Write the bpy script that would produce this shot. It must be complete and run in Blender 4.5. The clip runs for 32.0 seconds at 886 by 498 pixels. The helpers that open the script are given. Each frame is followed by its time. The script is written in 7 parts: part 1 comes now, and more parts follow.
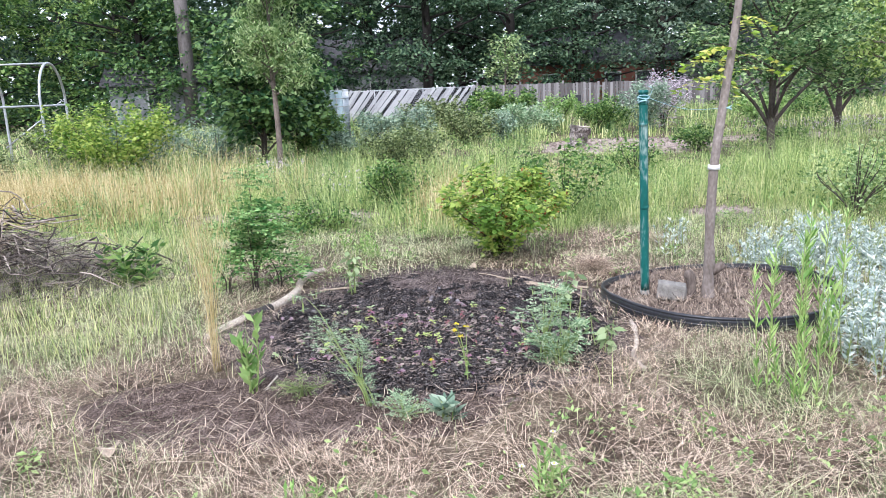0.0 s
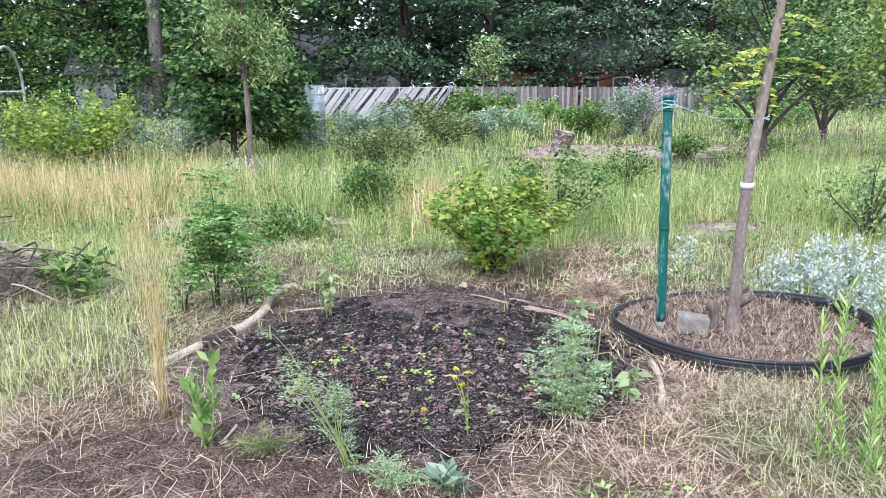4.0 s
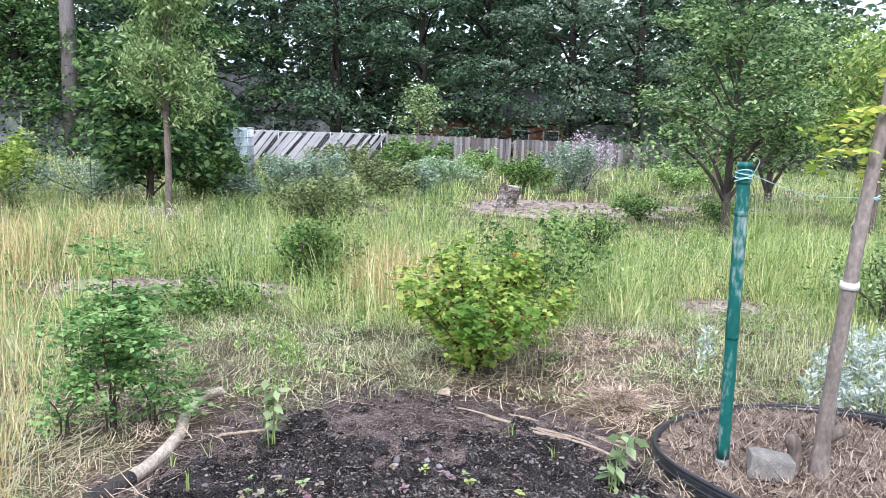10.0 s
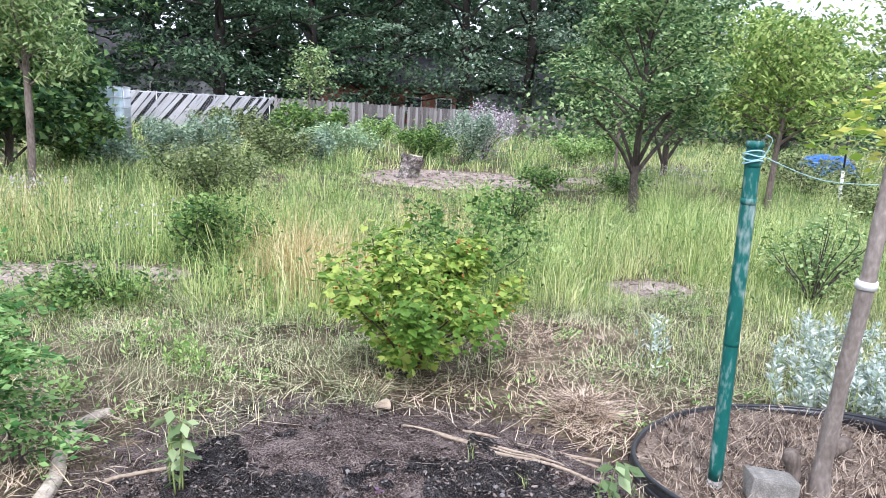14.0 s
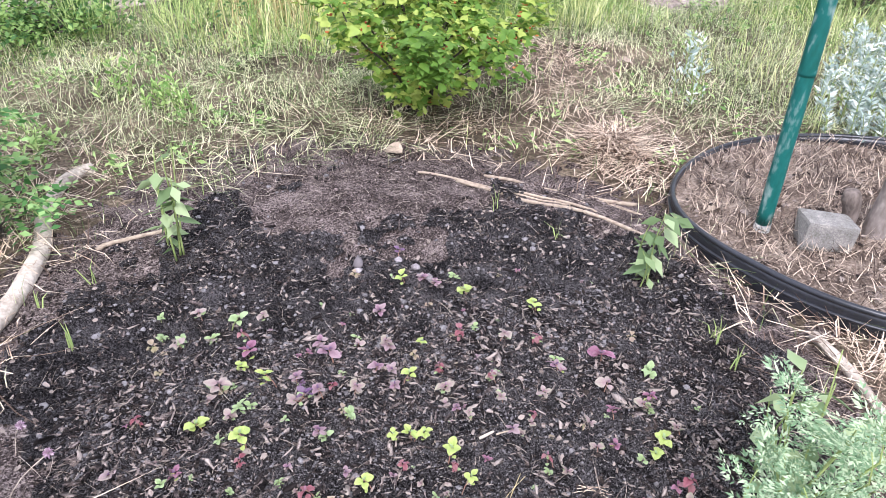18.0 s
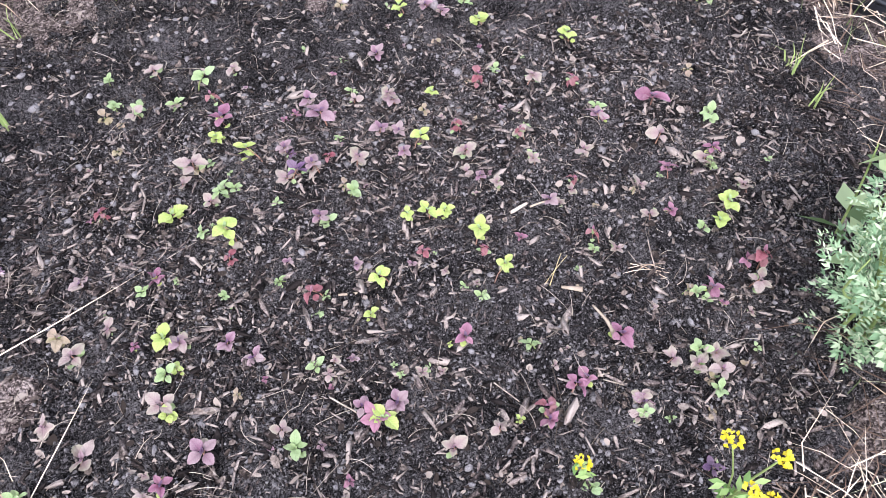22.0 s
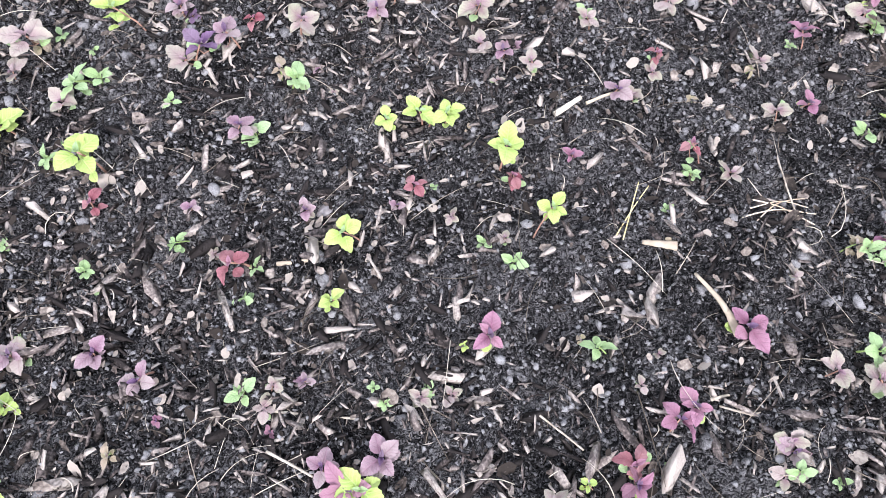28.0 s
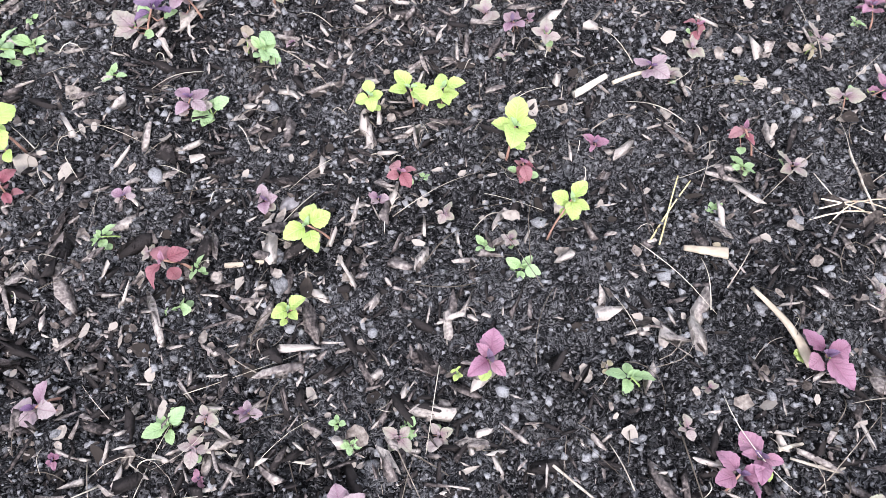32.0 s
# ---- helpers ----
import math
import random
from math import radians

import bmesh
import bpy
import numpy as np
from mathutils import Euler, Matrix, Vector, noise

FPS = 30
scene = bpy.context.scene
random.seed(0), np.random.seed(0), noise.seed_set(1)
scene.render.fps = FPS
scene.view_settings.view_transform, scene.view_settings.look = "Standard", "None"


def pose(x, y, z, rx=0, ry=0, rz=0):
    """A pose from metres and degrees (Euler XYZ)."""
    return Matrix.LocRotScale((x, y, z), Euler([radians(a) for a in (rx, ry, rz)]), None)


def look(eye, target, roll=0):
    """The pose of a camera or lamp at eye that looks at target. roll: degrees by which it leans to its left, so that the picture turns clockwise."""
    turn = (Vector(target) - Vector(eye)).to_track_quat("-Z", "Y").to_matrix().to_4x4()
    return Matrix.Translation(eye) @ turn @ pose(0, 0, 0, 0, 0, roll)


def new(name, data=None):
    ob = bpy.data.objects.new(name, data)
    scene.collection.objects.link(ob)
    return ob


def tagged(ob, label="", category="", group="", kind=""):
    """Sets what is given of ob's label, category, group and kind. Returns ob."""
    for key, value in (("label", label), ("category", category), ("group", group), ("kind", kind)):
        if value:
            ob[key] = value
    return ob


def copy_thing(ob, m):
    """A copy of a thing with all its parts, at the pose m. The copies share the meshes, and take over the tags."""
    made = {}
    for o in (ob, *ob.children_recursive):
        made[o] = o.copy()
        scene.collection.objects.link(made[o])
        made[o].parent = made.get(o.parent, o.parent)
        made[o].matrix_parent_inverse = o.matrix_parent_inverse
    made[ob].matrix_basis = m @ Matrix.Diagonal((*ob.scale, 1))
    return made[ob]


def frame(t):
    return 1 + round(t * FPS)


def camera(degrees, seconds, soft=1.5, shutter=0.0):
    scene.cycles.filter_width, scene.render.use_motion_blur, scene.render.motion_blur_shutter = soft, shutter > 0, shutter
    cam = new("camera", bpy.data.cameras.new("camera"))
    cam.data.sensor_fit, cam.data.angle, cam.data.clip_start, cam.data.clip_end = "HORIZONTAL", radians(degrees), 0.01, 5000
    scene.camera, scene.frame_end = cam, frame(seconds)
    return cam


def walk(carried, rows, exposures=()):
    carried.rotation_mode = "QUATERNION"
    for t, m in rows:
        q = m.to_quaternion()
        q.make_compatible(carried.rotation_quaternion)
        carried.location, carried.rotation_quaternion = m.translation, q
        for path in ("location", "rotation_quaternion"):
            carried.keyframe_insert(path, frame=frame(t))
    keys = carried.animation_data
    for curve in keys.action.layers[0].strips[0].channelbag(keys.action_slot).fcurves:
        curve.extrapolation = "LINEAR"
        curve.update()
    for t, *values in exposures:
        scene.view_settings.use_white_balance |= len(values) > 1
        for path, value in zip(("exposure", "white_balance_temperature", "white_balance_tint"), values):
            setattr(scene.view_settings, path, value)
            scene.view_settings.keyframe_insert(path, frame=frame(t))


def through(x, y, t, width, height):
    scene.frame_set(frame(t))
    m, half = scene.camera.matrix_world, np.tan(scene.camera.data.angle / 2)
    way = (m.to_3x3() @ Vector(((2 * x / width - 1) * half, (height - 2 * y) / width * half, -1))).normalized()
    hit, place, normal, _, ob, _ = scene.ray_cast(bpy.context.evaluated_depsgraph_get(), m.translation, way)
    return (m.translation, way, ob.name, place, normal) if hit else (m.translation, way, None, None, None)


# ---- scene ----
import collections

cam = camera(61.77, 32.0, soft=0.75)
# seconds, eye, point looked at, roll
PATH = [
    (0, (0.000, -0.000, 1.500), (0.000, 1.956, 1.081), -2.52),
    (0.5, (-0.048, 0.106, 1.498), (-0.036, 2.058, 1.062), -2.40),
    (1, (-0.107, 0.209, 1.499), (-0.068, 2.159, 1.053), -2.15),
    (1.5, (-0.145, 0.270, 1.499), (-0.077, 2.218, 1.053), -1.86),
    (2, (-0.155, 0.349, 1.487), (-0.068, 2.299, 1.051), -1.61),
    (2.5, (-0.123, 0.454, 1.484), (-0.037, 2.407, 1.059), -1.49),
    (3, (-0.092, 0.543, 1.489), (-0.013, 2.497, 1.071), -1.22),
    (3.5, (-0.092, 0.607, 1.483), (-0.021, 2.562, 1.067), -0.82),
    (5.5, (-0.272, 0.955, 1.489), (-0.168, 2.904, 1.049), 0.17),
    (6, (-0.270, 1.086, 1.477), (-0.172, 3.037, 1.050), 0.20),
    (6.5, (-0.270, 1.242, 1.472), (-0.171, 3.199, 1.071), 0.39),
    (7, (-0.282, 1.361, 1.483), (-0.167, 3.322, 1.108), 0.65),
    (7.5, (-0.336, 1.509, 1.490), (-0.190, 3.472, 1.135), 0.97),
    (8, (-0.390, 1.597, 1.490), (-0.214, 3.559, 1.144), 1.36),
    (8.5, (-0.408, 1.697, 1.482), (-0.215, 3.658, 1.139), 1.54),
    (9, (-0.399, 1.834, 1.491), (-0.192, 3.794, 1.154), 1.55),
    (9.5, (-0.387, 1.908, 1.484), (-0.152, 3.868, 1.163), 1.62),
    (10, (-0.392, 1.957, 1.507), (-0.105, 3.914, 1.212), 1.70),
    (10.5, (-0.423, 2.066, 1.512), (-0.070, 4.016, 1.239), 2.05),
    (11, (-0.480, 2.125, 1.511), (-0.073, 4.066, 1.247), 2.28),
    (11.5, (-0.516, 2.179, 1.490), (-0.069, 4.110, 1.221), 2.63),
    (12, (-0.531, 2.322, 1.468), (-0.058, 4.244, 1.185), 2.80),
    (12.5, (-0.533, 2.436, 1.484), (-0.034, 4.349, 1.184), 2.84),
    (13, (-0.531, 2.515, 1.481), (0.004, 4.416, 1.163), 2.95),
    (13.5, (-0.548, 2.604, 1.502), (0.027, 4.489, 1.164), 3.04),
    (15.5, (-0.498, 2.747, 1.469), (0.067, 4.585, 0.919), 2.98),
    (16, (-0.531, 2.841, 1.459), (0.033, 4.648, 0.814), 2.44),
    (16.5, (-0.575, 2.948, 1.463), (-0.004, 4.715, 0.722), 1.87),
    (17, (-0.608, 3.000, 1.466), (-0.030, 4.721, 0.627), 1.64),
    (17.5, (-0.581, 3.043, 1.451), (-0.015, 4.711, 0.504), 1.66),
    (18, (-0.505, 3.090, 1.445), (0.032, 4.693, 0.376), 1.72),
    (18.5, (-0.506, 3.125, 1.420), (-0.005, 4.642, 0.216), 1.59),
    (19, (-0.525, 3.169, 1.418), (-0.061, 4.585, 0.084), 1.12),
    (19.5, (-0.537, 3.232, 1.389), (-0.096, 4.547, -0.052), 0.82),
    (20, (-0.540, 3.259, 1.347), (-0.125, 4.498, -0.167), 0.50),
    (20.5, (-0.539, 3.295, 1.335), (-0.146, 4.478, -0.228), -0.01),
    (21, (-0.500, 3.350, 1.319), (-0.113, 4.490, -0.278), -0.18),
    (21.5, (-0.456, 3.384, 1.318), (-0.076, 4.499, -0.298), -0.64),
    (22, (-0.433, 3.460, 1.290), (-0.059, 4.542, -0.350), -1.19),
    (22.5, (-0.426, 3.569, 1.282), (-0.063, 4.616, -0.383), -1.49),
    (23, (-0.408, 3.686, 1.251), (-0.066, 4.678, -0.451), -1.66),
    (23.5, (-0.343, 3.754, 1.227), (-0.020, 4.671, -0.521), -1.14),
    (24, (-0.336, 3.793, 1.172), (-0.044, 4.651, -0.610), -1.38),
    (24.5, (-0.334, 3.821, 1.115), (-0.066, 4.625, -0.697), -1.69),
    (25, (-0.313, 3.845, 1.078), (-0.040, 4.620, -0.745), -1.18),
    (25.5, (-0.307, 3.863, 1.041), (-0.037, 4.608, -0.796), -1.12),
    (27.5, (-0.325, 3.888, 0.905), (-0.013, 4.612, -0.933), 1.36),
    (28, (-0.317, 3.887, 0.850), (-0.020, 4.610, -0.991), 0.55),
    (28.5, (-0.308, 3.888, 0.763), (-0.023, 4.617, -1.077), -0.13),
    (29, (-0.301, 3.892, 0.713), (-0.018, 4.640, -1.120), -0.50),
    (29.5, (-0.303, 3.880, 0.690), (-0.025, 4.648, -1.136), -1.15),
    (30, (-0.308, 3.884, 0.681), (-0.025, 4.676, -1.134), -1.08),
    (30.5, (-0.294, 3.895, 0.651), (-0.007, 4.702, -1.156), -0.82),
    (31, (-0.297, 3.890, 0.662), (-0.002, 4.716, -1.135), -0.62),
    (31.5, (-0.291, 3.892, 0.658), (0.013, 4.730, -1.132), -0.44),
    (32, (-0.286, 3.903, 0.658), (0.028, 4.761, -1.122), -0.37),
]
EXPOSURES = [(0, 0.75, 5750, 17), (14, 0.77, 5750, 17), (19, 0.98, 5850, 21), (22, 1.03, 5850, 20), (25, 1.17, 5800, 17), (29, 1.29, 5750, 13), (32, 1.29, 5750, 13)]
walk(cam, [(t, look(eye, aim, roll)) for t, eye, aim, roll in PATH], EXPOSURES)

# ---- sky and sun ----
world = bpy.data.worlds.new("sky")
scene.world = world
world.use_nodes = True
wn, wl = world.node_tree.nodes, world.node_tree.links
wbg = wn["Background"]
sky = wn.new("ShaderNodeTexSky")
sky.sky_type, sky.sun_disc = "NISHITA", False
sky.sun_elevation, sky.sun_rotation = radians(48), radians(200)
sky.dust_density, sky.air_density = 2.5, 1.0
wtc = wn.new("ShaderNodeTexCoord")
wno = wn.new("ShaderNodeTexNoise")
wno.inputs["Scale"].default_value, wno.inputs["Detail"].default_value = 2.2, 7
wramp = wn.new("ShaderNodeValToRGB")
wramp.color_ramp.elements[0].position, wramp.color_ramp.elements[1].position = 0.30, 0.62
wramp.color_ramp.elements[0].color = (0.45, 0.45, 0.45, 1)
wramp.color_ramp.elements[1].color = (1, 1, 1, 1)
wmix = wn.new("ShaderNodeMix")
wmix.data_type = "RGBA"
wmix.inputs["B"].default_value = (9.0, 9.3, 9.8, 1)
wl.new(wtc.outputs["Generated"], wno.inputs["Vector"])
wl.new(wno.outputs["Fac"], wramp.inputs["Fac"])
wl.new(wramp.outputs["Color"], wmix.inputs["Factor"])
wl.new(sky.outputs["Color"], wmix.inputs["A"])
wl.new(wmix.outputs["Result"], wbg.inputs["Color"])
wbg.inputs["Strength"].default_value = 0.12
sun = new("sun", bpy.data.lights.new("sun", "SUN"))
sun.data.energy, sun.data.angle, sun.data.color = 2.2, radians(10), (1.0, 0.96, 0.9)
sun.matrix_world = look((0, 0, 0), (-math.sin(radians(200)) * math.cos(radians(48)), -math.cos(radians(200)) * math.cos(radians(48)), -math.sin(radians(48))))

# ---- materials ----


def material(name, low, high, rough=0.8, scale=20.0, bump=0.2, fine=None, mid=None, island=0.0, objectwise=0.0, through=0.0, metal=0.0, stains=0.25, bump_size=0.01, stretch=(1, 1, 1), sheen=0.3):
    """A surface whose colour runs from low to high with noise at two scales; island and objectwise vary it leaf by leaf."""
    m = bpy.data.materials.new(name)
    m.use_nodes = True
    n, l = m.node_tree.nodes, m.node_tree.links
    bsdf = n["Principled BSDF"]
    tc = n.new("ShaderNodeTexCoord")
    mp = n.new("ShaderNodeMapping")
    mp.inputs["Scale"].default_value = stretch
    l.new(tc.outputs["Object"], mp.inputs["Vector"])
    a, b = n.new("ShaderNodeTexNoise"), n.new("ShaderNodeTexNoise")
    for tex, s, d in ((a, scale, 6), (b, fine or scale * 9, 4)):
        tex.inputs["Scale"].default_value, tex.inputs["Detail"].default_value = s, d
        l.new(mp.outputs["Vector"], tex.inputs["Vector"])
    ramp = n.new("ShaderNodeValToRGB")
    e = ramp.color_ramp.elements
    e[0].position, e[1].position = 0.32, 0.68
    e[0].color, e[1].color = (*low, 1), (*high, 1)
    if mid:
        k = e.new(0.5)
        k.color = (*mid, 1)
    mixv = n.new("ShaderNodeMath")
    mixv.operation = "MULTIPLY_ADD"
    mixv.inputs[1].default_value = 0.5
    half = n.new("ShaderNodeMath")
    half.operation = "MULTIPLY"
    half.inputs[1].default_value = 0.5
    l.new(b.outputs["Fac"], half.inputs[0])
    l.new(a.outputs["Fac"], mixv.inputs[0])
    l.new(half.outputs[0], mixv.inputs[2])
    value = mixv.outputs[0]
    for amount, node, socket in ((island, "ShaderNodeNewGeometry", "Random Per Island"), (objectwise, "ShaderNodeObjectInfo", "Random")):
        if amount:
            src = n.new(node)
            ma = n.new("ShaderNodeMath")
            ma.operation = "MULTIPLY_ADD"
            ma.inputs[1].default_value = amount
            sub = n.new("ShaderNodeMath")
            sub.operation = "SUBTRACT"
            sub.inputs[1].default_value = 0.5 * amount
            l.new(value, sub.inputs[0])
            l.new(src.outputs[socket], ma.inputs[0])
            l.new(sub.outputs[0], ma.inputs[2])
            value = ma.outputs[0]
    l.new(value, ramp.inputs["Fac"])
    colour = ramp.outputs["Color"]
    l.new(colour, bsdf.inputs["Base Color"])
    bsdf.inputs["Roughness"].default_value, bsdf.inputs["Metallic"].default_value = rough, metal
    bsdf.inputs["Specular IOR Level"].default_value = sheen
    if bump:
        bp = n.new("ShaderNodeBump")
        bp.inputs["Strength"].default_value, bp.inputs["Distance"].default_value = bump, bump_size
        l.new(b.outputs["Fac"], bp.inputs["Height"])
        l.new(bp.outputs["Normal"], bsdf.inputs["Normal"])
    if through:
        tr = n.new("ShaderNodeBsdfTranslucent")
        l.new(colour, tr.inputs["Color"])
        ms = n.new("ShaderNodeMixShader")
        ms.inputs["Fac"].default_value = through
        l.new(bsdf.outputs[0], ms.inputs[1])
        l.new(tr.outputs[0], ms.inputs[2])
        l.new(ms.outputs[0], n["Material Output"].inputs["Surface"])
    return m


def leafy(name, low, high, mid=None, island=1.1, through=0.35, rough=0.55):
    return material(name, low, high, rough=rough, scale=0.9, fine=6, bump=0, mid=mid, island=island, through=through, sheen=0.35)




def crumbly(name, low, mid, high, cells=85.0, bump=0.014):
    """Soil: crumbs of two sizes, each with its own tone, and a rough relief."""
    m = material(name, low, high, 0.95, 9, 0, fine=150, mid=mid, sheen=0.04)
    n, l = m.node_tree.nodes, m.node_tree.links
    bsdf = n["Principled BSDF"]
    ramp = next(k for k in n if k.bl_idname == "ShaderNodeValToRGB")
    coord = next(k for k in n if k.bl_idname == "ShaderNodeTexCoord")
    base = ramp.inputs["Fac"].links[0].from_socket
    warp = n.new("ShaderNodeTexNoise")
    warp.inputs["Scale"].default_value = cells * 0.5
    add = n.new("ShaderNodeVectorMath")
    add.operation = "MULTIPLY_ADD"
    add.inputs[1].default_value = (0.03, 0.03, 0.03)
    l.new(coord.outputs["Object"], warp.inputs["Vector"])
    l.new(warp.outputs["Color"], add.inputs[0])
    l.new(coord.outputs["Object"], add.inputs[2])
    big, small = n.new("ShaderNodeTexVoronoi"), n.new("ShaderNodeTexVoronoi")
    big.inputs["Scale"].default_value, small.inputs["Scale"].default_value = cells, cells * 2.7
    tone = n.new("ShaderNodeMath")
    tone.operation = "MULTIPLY_ADD"
    tone.inputs[1].default_value = 0.34
    shift = n.new("ShaderNodeMath")
    shift.operation = "SUBTRACT"
    shift.inputs[1].default_value = 0.17
    sep = n.new("ShaderNodeSeparateColor")
    hsum = n.new("ShaderNodeMath")
    hsum.operation = "MULTIPLY_ADD"
    hsum.inputs[1].default_value = 0.45
    inv = n.new("ShaderNodeMath")
    inv.operation = "MULTIPLY"
    inv.inputs[1].default_value = -1.0
    for v in (big, small):
        l.new(add.outputs[0], v.inputs["Vector"])
    l.new(small.outputs["Color"], sep.inputs[0])
    l.new(base, shift.inputs[0])
    l.new(sep.outputs[0], tone.inputs[0])
    l.new(shift.outputs[0], tone.inputs[2])
    l.new(tone.outputs[0], ramp.inputs["Fac"])
    l.new(small.outputs["Distance"], hsum.inputs[0])
    l.new(big.outputs["Distance"], hsum.inputs[2])
    l.new(hsum.outputs[0], inv.inputs[0])
    bp = n.new("ShaderNodeBump")
    bp.inputs["Strength"].default_value, bp.inputs["Distance"].default_value = 1.0, bump
    l.new(inv.outputs[0], bp.inputs["Height"])
    l.new(bp.outputs["Normal"], bsdf.inputs["Normal"])
    return m


# moist soil, darkened further than its crumbs to paint shade into the gaps
M_SOIL = crumbly("moist soil with dark gap shade", (0.005, 0.0045, 0.0046), (0.038, 0.0345, 0.035), (0.19, 0.175, 0.173), 150.0, 0.014)
M_BROWNSOIL = crumbly("trampled brown soil", (0.035, 0.025, 0.020), (0.095, 0.070, 0.057), (0.25, 0.195, 0.165), 60.0, 0.012)
M_POLE = material("weathered pole wood", (0.085, 0.076, 0.070), (0.21, 0.19, 0.178), 0.9, 5, 0.6, fine=40, stretch=(1, 1, 0.2))
M_PALESOIL = crumbly("drying grey-brown soil", (0.026, 0.020, 0.018), (0.104, 0.081, 0.073), (0.33, 0.27, 0.245), 90.0, 0.012)
M_CLUMP = material("soil crumbs", (0.016, 0.0148, 0.015), (0.29, 0.272, 0.268), 0.95, 140, 1.0, fine=700, mid=(0.148, 0.137, 0.136), island=0.36, bump_size=0.002, sheen=0.06)
M_CHIP = material("weathered wood chips", (0.024, 0.019, 0.0175), (0.40, 0.335, 0.29), 0.9, 60, 0.9, fine=300, mid=(0.150, 0.119, 0.108), island=0.66, objectwise=0.5, bump_size=0.002, sheen=0.12)
M_ROOT = material("pale dry roots", (0.10, 0.08, 0.062), (0.56, 0.48, 0.39), 0.85, 30, 0.2, fine=200, mid=(0.30, 0.245, 0.195), island=0.9, sheen=0.15)
M_THATCH = material("straw-strewn earth", (0.026, 0.021, 0.014), (0.34, 0.27, 0.19), 0.95, 2.6, 1.0, fine=70, mid=(0.110, 0.086, 0.059), bump_size=0.02, sheen=0.1)
M_STRAW = material("dry straw", (0.12, 0.078, 0.055), (0.84, 0.69, 0.52), 0.75, 2.5, 0, fine=20, mid=(0.49, 0.36, 0.25), island=1.35, through=0.15)
M_GOLD = material("golden dry grass", (0.40, 0.32, 0.13), (0.86, 0.75, 0.44), 0.7, 2.5, 0, fine=20, mid=(0.64, 0.52, 0.25), island=0.9, through=0.3)
M_GRASS = material("meadow grass", (0.21, 0.30, 0.085), (0.86, 0.85, 0.46), 0.6, 0.5, 0, fine=4, mid=(0.53, 0.59, 0.215), island=0.6, through=0.35)
M_GRASSD = material("lush grass", (0.15, 0.26, 0.07), (0.66, 0.74, 0.31), 0.6, 0.8, 0, fine=6, mid=(0.38, 0.50, 0.165), island=0.6, through=0.35)
# darker copy of the grass, shade between tufts put into its colour
M_GRASSSHADE = material("shade-darkened green grass", (0.065, 0.14, 0.045), (0.34, 0.46, 0.19), 0.6, 0.8, 0, fine=6, mid=(0.16, 0.27, 0.095), island=0.6, through=0.3)
M_CUT = material("cut grass going dry", (0.13, 0.18, 0.065), (0.74, 0.74, 0.46), 0.7, 2, 0, fine=9, mid=(0.42, 0.46, 0.235), island=1.1, through=0.25)
M_BARK = material("grey-brown bark", (0.075, 0.058, 0.047), (0.25, 0.205, 0.175), 0.9, 14, 0.8, fine=70, bump_size=0.01, stretch=(1, 1, 0.3))
M_DARKBARK = material("dark bark", (0.035, 0.028, 0.023), (0.12, 0.10, 0.085), 0.9, 9, 0.8, fine=50, bump_size=0.02, stretch=(1, 1, 0.3))
# bark for background trunks and limbs, with crown shade put into its near-black colour
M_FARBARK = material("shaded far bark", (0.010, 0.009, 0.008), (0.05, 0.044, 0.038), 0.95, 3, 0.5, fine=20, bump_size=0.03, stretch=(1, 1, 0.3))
M_YOUNG = material("smooth young bark", (0.13, 0.105, 0.088), (0.37, 0.325, 0.285), 0.75, 11, 0.6, fine=60, mid=(0.23, 0.195, 0.17), bump_size=0.004, stretch=(1, 1, 0.5))
M_LOG = material("bleached driftwood", (0.26, 0.215, 0.17), (0.74, 0.66, 0.55), 0.85, 9, 0.7, fine=70, mid=(0.49, 0.42, 0.34), bump_size=0.005)
M_CHAR = material("charred wood", (0.012, 0.012, 0.012), (0.09, 0.08, 0.075), 0.8, 14, 0.8, fine=90, bump_size=0.005)
M_TWIG = material("dry twigs", (0.09, 0.07, 0.055), (0.48, 0.39, 0.29), 0.85, 8, 0.3, fine=70, mid=(0.31, 0.245, 0.18), island=0.8, bump_size=0.003)
M_PLASTIC = material("black plastic edging", (0.012, 0.013, 0.016), (0.028, 0.030, 0.036), 0.36, 6, 0.15, fine=80, bump_size=0.002, sheen=0.5)
M_GREENPAINT = material("worn green paint", (0.006, 0.085, 0.066), (0.36, 0.44, 0.40), 0.5, 5, 0.4, fine=45, mid=(0.010, 0.120, 0.105), bump_size=0.002, stretch=(1, 1, 0.4))
M_BAREMETAL = material("bare post foot", (0.22, 0.22, 0.20), (0.42, 0.41, 0.38), 0.7, 20, 0.3, fine=120)
M_STRING = material("blue twine", (0.30, 0.54, 0.60), (0.48, 0.68, 0.72), 0.7, 80, 0.2)
M_WHITE = material("white tape", (0.62, 0.62, 0.60), (0.84, 0.84, 0.82), 0.6, 20, 0.1)
M_BLOCK = material("weathered concrete", (0.13, 0.12, 0.10), (0.37, 0.34, 0.295), 0.95, 18, 0.8, fine=180, mid=(0.22, 0.21, 0.19), bump_size=0.004)
M_MULCH = material("bark mulch", (0.045, 0.033, 0.026), (0.42, 0.34, 0.27), 0.95, 9, 0.9, fine=90, mid=(0.17, 0.128, 0.098), bump_size=0.012, sheen=0.1)
M_WOODCHIPS = material("pale wood chip bed", (0.17, 0.13, 0.105), (0.55, 0.46, 0.40), 0.95, 5, 1.0, fine=40, mid=(0.34, 0.275, 0.235), bump_size=0.02, sheen=0.1)
